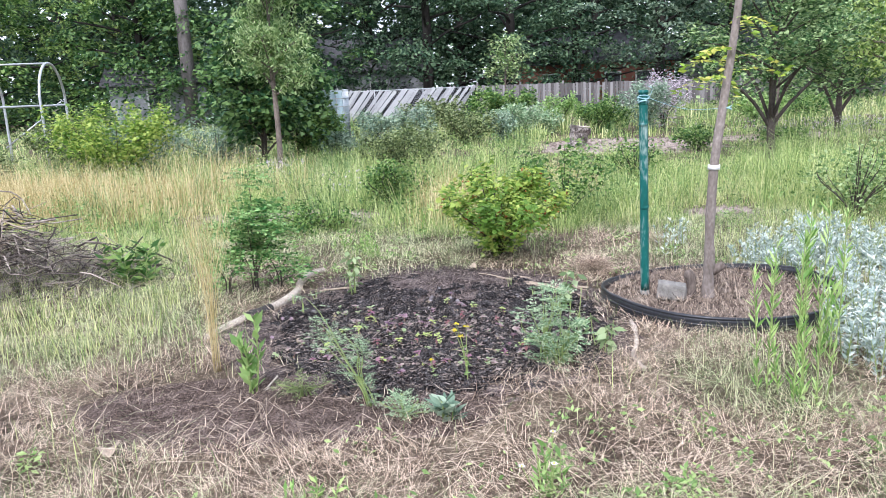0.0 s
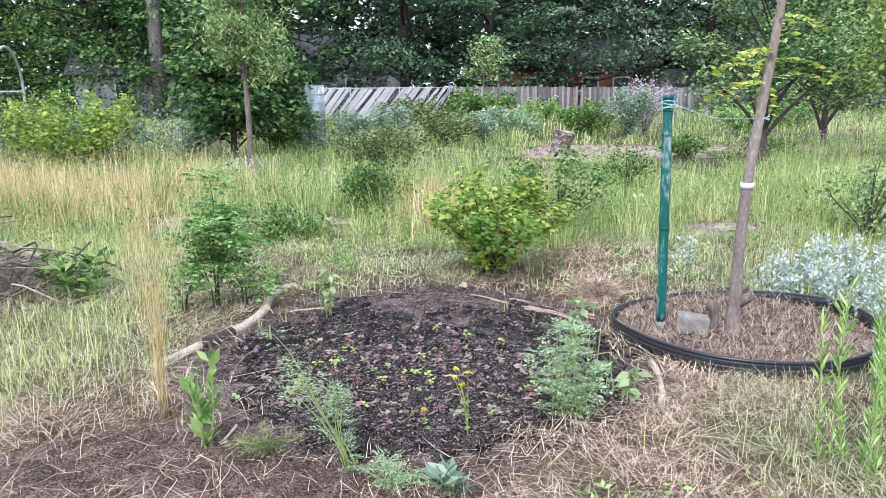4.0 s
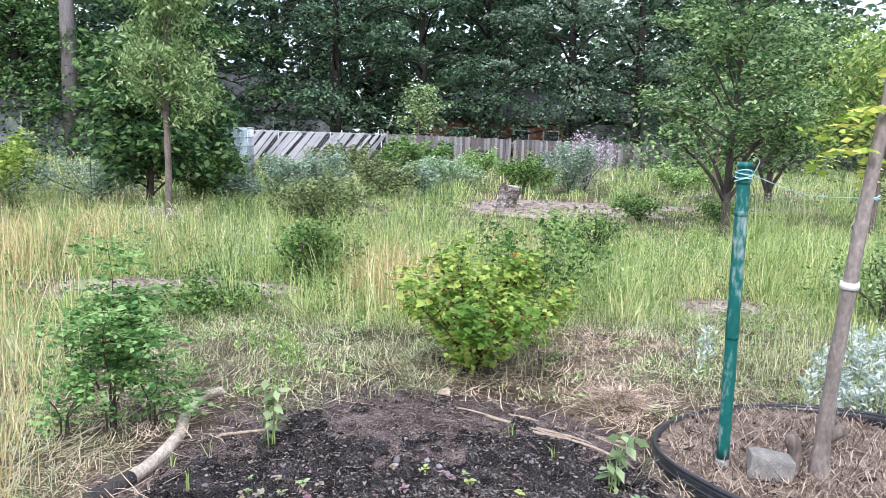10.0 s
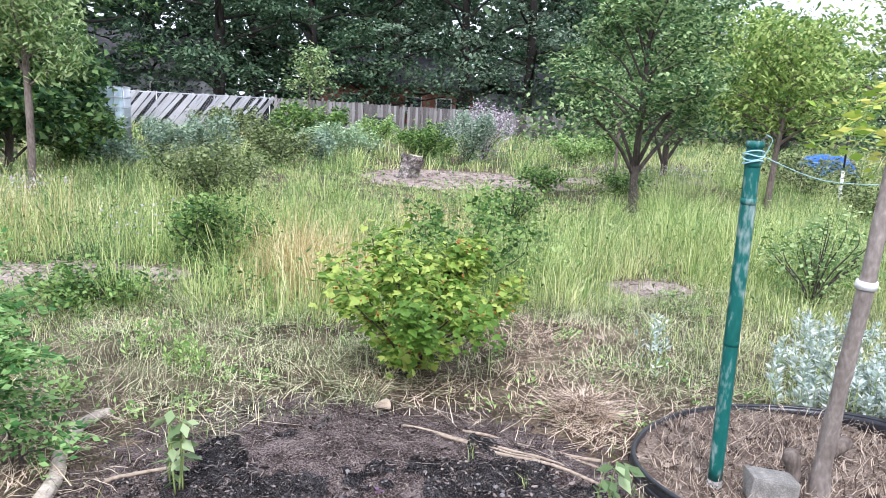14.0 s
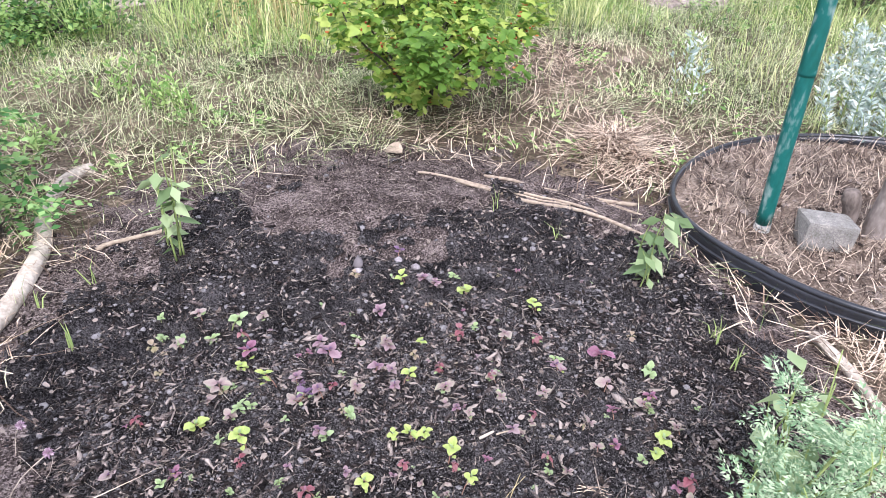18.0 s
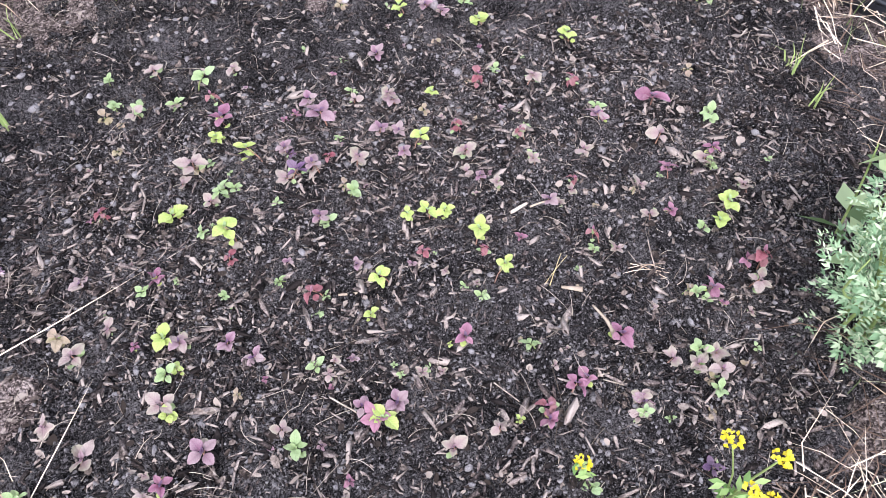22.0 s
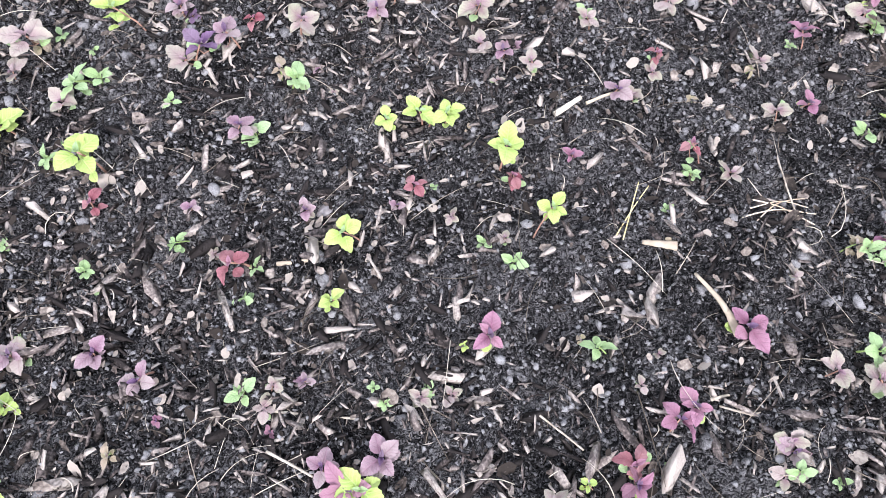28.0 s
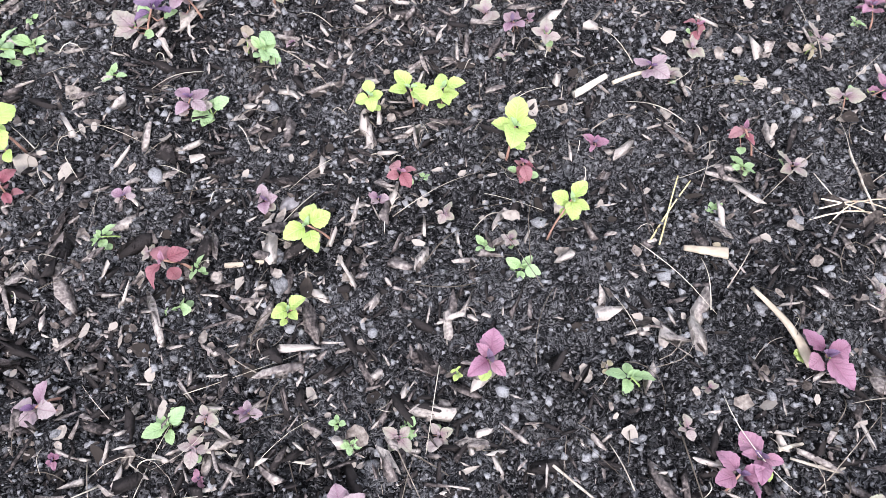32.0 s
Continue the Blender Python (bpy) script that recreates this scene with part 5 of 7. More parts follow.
rad = rad * (1 + 0.05 * np.sin(c[:, 2] * 23) * (c[:, 2] < 1.2))
v, f = tube(c, rad, 14, 0.03, 4)
piece("trunk", mesh_from("trunk", v, f, M_YOUNG, True), tree)
v, f = tube(np.array([[0.02, 0.0, 0.22], [0.075, -0.01, 0.255], [0.10, -0.015, 0.275]]), [0.034, 0.03, 0.026], 10, 0.05, 2)
piece("cut_stub", mesh_from("cut_stub", v, f, M_BARK, True), tree, "sawn side stub")
v, f = tube(np.array([[-0.019, -0.088, 0.925], [-0.0195, -0.0895, 0.955]]), [0.0385, 0.0385], 16)
piece("tape_band", mesh_from("tape_band", v, f, M_WHITE, True), tree, "white tape band")


def frond(base, direction, length, pairs, leaf, g, droop=0.35):
    """A feathered leaf: leaflets in pairs along a bending stalk."""
    d = np.asarray(direction, float)
    d /= np.linalg.norm(d)
    t = np.linspace(0.15, 1, pairs)
    pts = base + d * length * t[:, None] - np.array([0, 0, 1]) * droop * length * (t**2)[:, None]
    side = np.cross(d, [0, 0, 1.0])
    side /= np.linalg.norm(side) + 1e-6
    cs, al = [], []
    for s in (-1, 1):
        cs.append(pts + side * s * leaf * 0.55 - [0, 0, 0.1 * leaf])
        al.append(np.tile(side * s + 0.45 * d, (pairs, 1)) + g.normal(0, 0.15, (pairs, 3)) - [0, 0, 0.25])
    cs.append(pts[-1:] + d * leaf * 0.5)
    al.append(d[None])
    return np.concatenate(cs), np.concatenate(al), pts


def fronds(tips, g, length, pairs, leaf, aspect=0.42, droop=0.35, outward=None):
    cs, al, stalks = [], [], []
    for k, b in enumerate(tips):
        a = g.uniform(0, 6.28)
        d = [np.cos(a), np.sin(a), g.uniform(-0.1, 0.7)] if outward is None else outward[k]
        c, l, p = frond(np.asarray(b), d, length * g.uniform(0.7, 1.25), pairs, leaf, g, droop)
        cs.append(c)
        al.append(l)
        stalks.append(tube(np.concatenate([[b], p]), 0.0016, 3))
    cs, al = np.concatenate(cs), np.concatenate(al)
    return leaves(cs, leaf * g.uniform(0.75, 1.2, len(cs)), aspect, 0.2, g, al), stalks


g = np.random.default_rng(17)
tips, out = [], []
for k in range(11):
    zz = g.uniform(1.48, 1.9)
    b = np.array([np.interp(zz, T[:, 2], T[:, 0]), np.interp(zz, T[:, 2], T[:, 1]), zz])
    a = g.uniform(0, 6.28)
    tips.append(b)
    out.append([1.3 * np.cos(a), np.sin(a), g.uniform(-0.35, 0.9)])
st = []
for b, d in zip(tips, out):
    (v, f), one = fronds([b], g, 0.34, 9, 0.058, 0.5, 0.5, [d])
    st += one
    piece("leaf_spray", mesh_from("leaf_spray", v, f, L_YELLOW), tree, "yellow-green feathered leaf")
v, f = join(*st)
piece("leaf_stalk", mesh_from("leaf_stalk", v, f, S_GSTEM), tree, "", "stuff")
tips = [np.array([np.interp(q, T[:, 2], T[:, 0]), np.interp(q, T[:, 2], T[:, 1]), q]) for q in g.uniform(2.9, 3.75, 30)]
(v, f), st = fronds(tips, g, 0.4, 8, 0.09)
piece("crown", mesh_from("crown", v, f, L_BRIGHT), tree)

stub = thing("dead_stub", 1.69, 4.91, 0.04, "short sawn grey-brown dead stub in the mulch", "stump")
v, f = tube(curve([[0, 0, -0.02], [0.005, 0, 0.08], [-0.012, 0.0, 0.15], [-0.02, 0, 0.18]], 10), np.array([0.034, 0.033, 0.03, 0.03, 0.03, 0.034, 0.036, 0.03, 0.028, 0.022]), 10, 0.06, 8)
piece("stub_wood", mesh_from("stub_wood", v, f, M_BARK, True), stub)

# ---- shrubs and herbs ----


def add_stems(tubes, mat, e):
    """Each stem as a part of its own."""
    for v, f in tubes:
        piece("stem", mesh_from("stem", v, f, mat, True), e)


def spray(x, y, h, spread, count, g, r=0.006, steps=5, vase=0.5):
    """Stems rising from one root and opening like a vase. Returns tubes and points along them."""
    tubes, pts = [], []
    for k in range(count):
        a = g.uniform(0, 6.28)
        s = spread * np.sqrt(g.uniform(0.02, 1))
        hh = h * g.uniform(0.72, 1.05) * (1 - 0.3 * (s / (spread + 1e-6)) ** 2)
        d = np.array([np.cos(a), np.sin(a), 0])
        c = curve([d * 0.03 * g.uniform(0, 1.5), d * s * vase * 0.6 + [0, 0, hh * 0.4], d * s * 0.9 + [0, 0, hh * 0.8] + g.normal(0, 0.02, 3), d * s + [0, 0, hh]], steps + 3)
        c[0, 2] -= 0.03
        tubes.append(tube(c, np.linspace(r, r * 0.3, len(c)), 4))
        pts.append(c)
    return tubes, pts


def shrub(name, x, y, h, spread, stems, nleaf, size, leaf_mat, label, seed, aspect=0.6, low=0.2, stem_mat=None, blob=0.09, category="shrub", group="", z=None, r=0.006, droop=0.2):
    g = np.random.default_rng(seed)
    e = thing(name, x, y, float(ground_z(np.array([x]), np.array([y]))[0]) if z is None else z, label, category, group)
    tubes, pts = spray(x, y, h, spread, stems, g, r)
    add_stems(tubes, stem_mat or M_BARK, e)
    n = nleaf // stems
    cs = []
    for c in pts:
        t = g.beta(1.6, 1.0, n) * (1 - low) + low
        i = t * (len(c) - 1)
        k = np.clip(i.astype(int), 0, len(c) - 2)
        q = c[k] + (c[k + 1] - c[k]) * (i - k)[:, None]
        # side shoots make uneven clumps
        shoots = g.normal(0, 1, (6, 3)) * blob * [1, 1, 0.7]
        cs.append(q + shoots[g.integers(0, 6, n)] + g.normal(0, blob * 0.4, (n, 3)))
    cs = np.concatenate(cs)
    cs = cs[cs[:, 2] > size * 0.3]
    v, f = leaves(cs, size * g.uniform(0.55, 1.3, len(cs)), aspect, droop, g)
    piece("foliage", mesh_from("foliage", v, f, leaf_mat), e)
    return e, pts, g


# the currant bush in the middle, with lobed leaves
def lobed(name, mat, size, seed):
    g = np.random.default_rng(seed)
    ang = np.radians([-115, -75, -48, -20, 0, 20, 48, 75, 115])
    rad = np.array([0.30, 0.50, 0.34, 0.50, 0.66, 0.50, 0.34, 0.50, 0.30]) * (1 + 0.1 * g.normal(size=9))
    v = [(0, 0, 0), (0.16, 0, 0.04)] + [(0.16 + r * np.cos(q), r * np.sin(q), -0.10 * r + 0.05 * g.normal()) for q, r in zip(ang, rad)]
    f = [[1, 2 + k, 3 + k] for k in range(8)] + [[0, 2, 1], [0, 1, 10]]
    return np.array(v) * size, np.array(f)


bush, pts, g = shrub("currant_bush", 0.48, 6.55, 0.80, 0.62, 26, 500, 0.03, L_CURRANT, "bright green currant bush with lobed leaves and reddish berry clusters", 61, 0.7, 0.35, M_DARKBARK, 0.06, "bush", r=0.008)
spots = []
for c in pts:
    for t in g.beta(1.5, 0.9, 170) * 0.86 + 0.14:
        i = t * (len(c) - 1)
        k = min(int(i), len(c) - 2)
        spots.append(c[k] + (c[k + 1] - c[k]) * (i - k) + g.normal(0, 0.052, 3))
spots = np.array(spots)
spots = spots[spots[:, 2] > 0.05]
g.shuffle(spots)
front = np.argsort(spots[:, 1])[:300]
lob = [lobed("leaf", L_CURRANT, 0.054, 500 + k) for k in range(6)]
lob_me = [mesh_from("leaf", v, f, L_CURRANT) for v, f in lob]
rest = np.setdiff1d(np.arange(len(spots)), front)
parts = []


def leaf_pose(p, g):
    out = math.degrees(math.atan2(p[1], p[0])) + g.normal(0, 45)
    return pose(*p, g.normal(0, 22), g.uniform(-12, 38), out) @ Matrix.Scale(g.uniform(0.6, 1.25), 4)


for k in rest:
    mt = np.array(leaf_pose(spots[k], g))
    v, f = lob[k % 6]
    parts.append((v @ mt[:3, :3].T + mt[:3, 3], [f]))
v, f = join(*parts)
piece("inner_foliage", mesh_from("inner_foliage", v, f, L_CURRANT), bush, "", "stuff")
for k in front:
    piece("leaf", lob_me[int(k) % 6], bush, at=leaf_pose(spots[k], g))
q = spots[g.integers(0, len(spots), 150)] + [0, 0, -0.01]
v, f = lumps(np.repeat(q, 3, 0) + g.normal(0, 0.012, (450, 3)), 0.008, g)
piece("berry_cluster", mesh_from("berry_cluster", v, f, L_BERRY), bush, "reddish young berries", "stuff")

shrub("shrub", 1.35, 8.0, 0.95, 0.50, 14, 1700, 0.05, L_SHRUB, "open dark green shrub behind the currant bush", 62, 0.6, 0.25, M_DARKBARK, 0.08)
for (x, y, h, s, seed) in ((-1.47, 5.61, 1.05, 0.21, 63), (-1.68, 5.57, 0.55, 0.2, 64), (-1.30, 5.72, 0.36, 0.16, 66)):
    g = np.random.default_rng(seed)
    e = thing("sapling", x, y, 0, "leafy green sapling with feathered leaves and thin dark stems", "sapling", "saplings by the log")
    tubes, pts = spray(x, y, h, s, 7 if h > 0.6 else 3, g, 0.0055, vase=0.3)
    add_stems(tubes, M_DARKBARK, e)
    tips = []
    for c in pts:
        for t in g.uniform(0.42, 1.0, 42 if h > 0.6 else 12):
            i = t * (len(c) - 1)
            k = min(int(i), len(c) - 2)
            tips.append(c[k] + (c[k + 1] - c[k]) * (i - k))
    (v, f), st = fronds(tips, g, 0.18, 6, 0.037, 0.58, 0.35)
    piece("foliage", mesh_from("foliage", v, f, L_ROBINIA), e)
    v, f = join(*st)
    piece("leaf_stalk", mesh_from("leaf_stalk", v, f, S_GSTEM), e, "", "stuff")


def feathery(name, x, y, h, spread, stems, leaf_mat, label, seed, leaf=0.07, per=34, z=0.0, lobes=7, group="", category="plant", lean=None, vase=0.35, cut=0.30):
    """A herb with finely cut leaves: each leaf is a fan of narrow lobes."""
    g = np.random.default_rng(seed)
    e = thing(name, x, y, z, label, category, group)
    tubes, pts = spray(x, y, h, spread, stems, g, 0.0045, vase=vase)
    if lean is not None:
        for (v, f), c in zip(tubes, pts):
            for w in (v, c):
                w += np.asarray(lean) * (np.clip(w[:, 2:3], 0, None) / h) ** 1.2
    add_stems(tubes, S_GSTEM, e)
    cs, al, sz = [], [], []
    for c in pts:
        for t in g.beta(1.3, 0.9, per):
            i = t * (len(c) - 1)
            k = min(int(i), len(c) - 2)
            b = c[k] + (c[k + 1] - c[k]) * (i - k)
            a = g.uniform(0, 6.28)
            d = np.array([np.cos(a), np.sin(a), g.uniform(-0.1, 0.7)])
            d /= np.linalg.norm(d)
            across = np.array([-np.sin(a), np.cos(a), g.normal(0, 0.25)])
            L = leaf * g.uniform(0.6, 1.25)
            # feathered twice: side leaflets along the rib, each with lobes of its own
            for m in range(lobes):
                side = (1, -1)[m % 2]
                q = 0.3 + 0.7 * (m // 2) / max(lobes // 2, 1)
                w = side * (1.0 - 0.35 * q) if m < lobes - 1 else 0.0
                root = b + d * L * q - [0, 0, 0.22 * L * q * q]
                way = d * math.cos(w) + across * math.sin(w)
                arm = L * (0.46 - 0.22 * abs(q - 0.5)) * g.uniform(0.8, 1.2)
                for at, turn, size in ((0.55, 0.0, 0.55), (0.28, 0.75, 0.38), (0.28, -0.75, 0.38), (0.55, 0.65, 0.40), (0.55, -0.65, 0.40)):
                    dd = d * math.cos(w + turn) + across * math.sin(w + turn) + [0, 0, g.normal(0, 0.12)]
                    cs.append(root + way * arm * at + dd * arm * size * 0.5)
                    al.append(dd)
                    sz.append(arm * size)
    v, f = leaves(np.array(cs), np.array(sz), cut, 0, g, np.array(al))
    piece("foliage", mesh_from("foliage", v, f, leaf_mat), e)
    return e


def leafy_stalk(name, x, y, h, count, spread, leaf, leaf_mat, label, seed, z=0.0, per=30, aspect=0.28, category="plant", group="", up=0.6, stem_mat=None, r=0.004):
    """Upright stalks clothed in narrow leaves."""
    g = np.random.default_rng(seed)
    e = thing(name, x, y, z, label, category, group)
    tubes, cs, al = [], [], []
    for k in range(count):
        a = g.uniform(0, 6.28)
        b = np.array([np.cos(a), np.sin(a), 0]) * spread * np.sqrt(g.uniform(0, 1))
        hh = h * g.uniform(0.6, 1.08)
        tip = b * 1.25 + [g.normal(0, 0.03), g.normal(0, 0.03), hh]
        c = curve([b + [0, 0, -0.03], (b + tip) / 2 + g.normal(0, 0.01, 3), tip], 7)
        tubes.append(tube(c, np.linspace(r, r * 0.45, 7), 4))
        t = g.uniform(0.08, 1, per)
        q = np.stack([np.interp(t, np.linspace(0, 1, 7), c[:, m]) for m in range(3)], -1)
        w = g.uniform(0, 6.28, per)
        d = np.stack([np.cos(w), np.sin(w), np.full(per, up) + g.normal(0, 0.25, per)], -1)
        d /= np.linalg.norm(d, axis=1, keepdims=True)
        cs.append(q + d * leaf * 0.5)
        al.append(d)
    add_stems(tubes, stem_mat or S_GSTEM, e)
    cs, al = np.concatenate(cs), np.concatenate(al)
    v, f = leaves(cs, leaf * g.uniform(0.6, 1.25, len(cs)), aspect, 0, g, al)
    piece("foliage", mesh_from("foliage", v, f, leaf_mat), e)
    return e


feathery("wormwood", 0.53, 3.85, 0.52, 0.12, 9, L_GREY, "grey-green wormwood with finely cut leaves at the bed's edge", 71, 0.085, 13, lean=(0.0, -0.02, 0), lobes=9, cut=0.30)
feathery("wormwood", 0.60, 3.78, 0.24, 0.14, 6, L_GREY, "low young wormwood at the bed's edge", 72, 0.10, 7, lobes=9, cut=0.46)
for k, (x, y, h) in enumerate(((0.79, 4.86, 0.30), (0.68, 3.96, 0.34), (0.84, 4.02, 0.2), (0.62, 3.86, 0.10), (-0.69, 5.49, 0.42))):
    leafy_stalk("drooping_plant", x, y, h, 4 if k < 4 else 5, 0.09, 0.08, L_PALE, "wilting transplant with drooping light green leaves", 80 + k, float(bed_z(np.array([x]), np.array([y]))[0]) if k != 4 else 0.03, 9, 0.5, up=-0.45, group="transplants round the bed", stem_mat=S_GSTEM)

for x, y, stalks in ((0.10, 3.64, ((-0.05, 0.03, 0.30), (-0.06, -0.04, 0.29), (0.0, -0.015, 0.30), (-0.03, -0.055, 0.26))), (-0.08, 3.77, ((-0.01, 0.0, 0.09),))):
    mustard = thing("mustard_plant", x, y, float(bed_z(np.array([x]), np.array([y]))[0]), "thin yellow-flowering mustard plant beside the bed", "plant")
    g = np.random.default_rng(91)
    tubes, cs = [], []
    for tip in np.array(stalks):
        tubes.append(tube(curve([[0, 0, -0.02], tip * [0.25, 0.25, 0.5], tip], 6), np.linspace(0.003, 0.0012, 6), 4))
        a = g.uniform(0, 6.28, 30)
        r = 0.015 * np.sqrt(g.uniform(0, 1, 30))
        cs.append(tip + np.column_stack([r * np.cos(a), r * np.sin(a), 0.008 - 20 * r**2 + g.normal(0, 0.003, 30)]))
    add_stems(tubes, S_GSTEM, mustard)
    v, f = leaves(np.concatenate(cs), 0.009, 0.8, 0, g)
    piece("blossom", mesh_from("blossom", v, f, L_FLOWER), mustard, "small yellow flowers", "stuff")
    n = 7 * len(stalks)
    t = g.uniform(0.1, 0.7, n)[:, None]
    v, f = leaves(np.array(stalks)[g.integers(0, len(stalks), n)] * t + g.normal(0, 0.008, (n, 3)), 0.028, 0.4, 0.2, g)
    piece("foliage", mesh_from("foliage", v, f, L_BRIGHT), mustard)

daisy = thing("daisy_weed", 0.35, 2.46, 0, "small white daisies with yellow centres among green leaves", "plant")
g = np.random.default_rng(92)
for k, (dx, dy, h) in enumerate(((0.02, 0.03, 0.27), (0.015, -0.02, 0.17), (-0.10, -0.01, 0.16))):
    tip = np.array([dx, dy, h])
    c = curve([[dx * 0.3, dy * 0.3, -0.02], tip * [0.7, 0.7, 0.55], tip], 6)
    add_stems([tube(c, 0.0016, 4)], S_GSTEM, daisy)
    a = np.linspace(0, 2 * np.pi, 15)[:-1]
    d = np.stack([np.cos(a), np.sin(a), np.full(14, 0.2)], -1)
    v, f = leaves(tip + d * 0.0085, 0.012, 0.35, 0, g, d)
    head = piece("petals", mesh_from("petals", v, f, M_WHITE), daisy, "ring of white petals")
    v, f = lumps(tip[None] + [0, 0, 0.002], 0.0045, g, 0.6)
    piece("flower_disc", mesh_from("flower_disc", v, f, L_FLOWER), head, "yellow centre")
n = 90
v, f = leaves(np.column_stack([g.normal(0, 0.05, n), g.normal(0, 0.04, n), g.uniform(0.01, 0.13, n)]), 0.035, 0.3, -0.4, g)
piece("foliage", mesh_from("foliage", v, f, L_BRIGHT), daisy)

# in front of the bed
g = np.random.default_rng(93)
reed = thing("dry_reed_clump", -1.31, 3.97, 0, "upright clump of dry golden grass stems rooted in bare soil", "grass clump")
tubes = []
for k in range(16):
    a, s = g.uniform(0, 6.28), g.uniform(0, 0.024)
    b = np.array([np.cos(a), np.sin(a), 0]) * s
    h = g.uniform(0.7, 1.3)
    tip = b * 5.0 + [g.normal(0, 0.09), g.normal(0, 0.09), h]
    tubes.append(tube(curve([b + [0, 0, -0.02], b * 1.6 + [0, 0, h * 0.5], tip], 6), np.linspace(0.0022, 0.0006, 6), 4))
add_stems(tubes, M_GOLD, reed)
zz = 0.02 + 1.2 * g.beta(2.0, 1.3, 1100)
wide = 0.012 + 0.10 * zz**1.6
p = np.column_stack([g.normal(0, 1, 1100) * wide, g.normal(0, 1, 1100) * wide, zz])
v, f = blades(p, g.uniform(0.06, 0.20, 1100), 0.0015, 0.7, g)
piece("dry_leaf_tuft", mesh_from("dry_leaf_tuft", v, f, M_GOLD), reed)
leafy_stalk("milkweed", -1.02, 3.66, 0.36, 3, 0.03, 0.085, L_BRIGHT, "stout bright green leafy stalk on bare soil", 95, 0, 22, 0.42, up=1.3, r=0.006)
feathery("feathery_weed", -0.40, 3.45, 0.56, 0.12, 7, L_GREY, "wispy grey-green weed leaning over the bed's front edge", 96, 0.065, 22, lean=(-0.33, 0.14, -0.05), vase=0.4, cut=0.24, lobes=7)
feathery("low_weed", -0.75, 3.58, 0.10, 0.14, 8, L_OLIVE, "low creeping weed on bare soil", 97, 0.05, 14)
feathery("young_weed", -0.22, 3.24, 0.10, 0.13, 9, L_GREY, "low grey-green young weeds in front of the bed", 98, 0.055, 10, lobes=7, cut=0.4)
leafy_stalk("young_weed", -0.02, 3.20, 0.14, 5, 0.04, 0.10, L_BLUE, "grey-green broad-leaved young weed on straw", 99, 0, 8, 0.4, up=0.6)
leafy_stalk("young_weed", -0.50, 2.42, 0.16, 7, 0.10, 0.045, L_STALK, "low green young weeds in the straw", 101, 0, 14, 0.3, up=0.9)
leafy_stalk("young_weed", 0.35, 2.50, 0.20, 4, 0.06, 0.06, L_BRIGHT, "low green young weeds in the straw", 102, 0, 12, 0.3, up=0.9)
leafy_stalk("goldenrod", 1.62, 3.28, 0.90, 10, 0.15, 0.075, L_STALK, "tall clump of fresh green goldenrod stalks", 103, 0, 50, 0.15, up=1.5)
leafy_stalk("goldenrod", 1.95, 3.75, 0.62, 4, 0.12, 0.08, L_STALK, "tall clump of fresh green goldenrod stalks", 104, 0, 44, 0.15, up=1.7)
g = np.random.default_rng(105)
n = 0
for k in range(620):
    x, y = g.uniform(1.85, 4.3), g.uniform(3.1, 6.6)
    if math.hypot(x - cx, y - cy) < cr + 0.06 or y > 5.3 + 0.9 * (x - 1.78) or (y < 4.3 and x < 2.1):
        continue
    n += 1
    if n > 190:
        break
    leafy_stalk("silver_sage", x, y, g.uniform(0.16, 0.34), 5, 0.12, 0.044, L_SILVER, "silvery white-leaved sage in a dense patch", 200 + n, 0, 46, 0.32, up=0.7, group="silver sage beside the tree ring")
for k, (x, y, h) in enumerate(((-1.0, 7.1, 0.22), (-0.62, 6.75, 0.22), (-0.75, 6.9, 0.16), (-0.2, 8.0, 0.25), (-1.2, 6.4, 0.2), (1.95, 6.35, 0.3), (2.2, 6.7, 0.25))):
    leafy_stalk("young_weed", x, y, h, 6, 0.10, 0.05, L_STALK if x < 1 else L_SILVER, "low leafy weed among cut grass", 300 + k, 0, 14, 0.3, up=0.8)

# ---- grasses ----
def open_ground(x, y):
    return (in_bed(x, y) > 1.0) & (in_ring(x, y) > 1.04)


def chip_bed(x, y):
    """Pale wood chips round the stump, and two smaller mulched spots."""
    a = np.hypot((x - 4.6) / 2.1, (y - 18.0) / 2.3)
    b = np.hypot((x - 9.3) / 2.4, (y - 18.6) / 0.8)
    c = np.hypot((x + 2.2) / 1.35, (y - 9.2) / 0.46)
    d = np.hypot((x - 3.15) / 0.45, (y - 8.35) / 0.36)
    return np.minimum(np.minimum(a, b), np.minimum(c, d)) + 0.35 * fbm(x, y, 1.5, 3, 8)


def goldness(x, y):
    a = np.hypot((x + 5.5) / 3.1, (y - 11.2) / 3.2)
    b = np.hypot((x - 0.15) / 0.75, (y - 9.2) / 1.3) * 1.0
    c = np.hypot((x - 2.1) / 0.8, (y - 11.5) / 1.6) * 1.3
    return np.clip(1.35 - np.minimum(np.minimum(a, b), c) + 0.9 * fbm(x, y, 0.8, 3, 14), 0, 1)


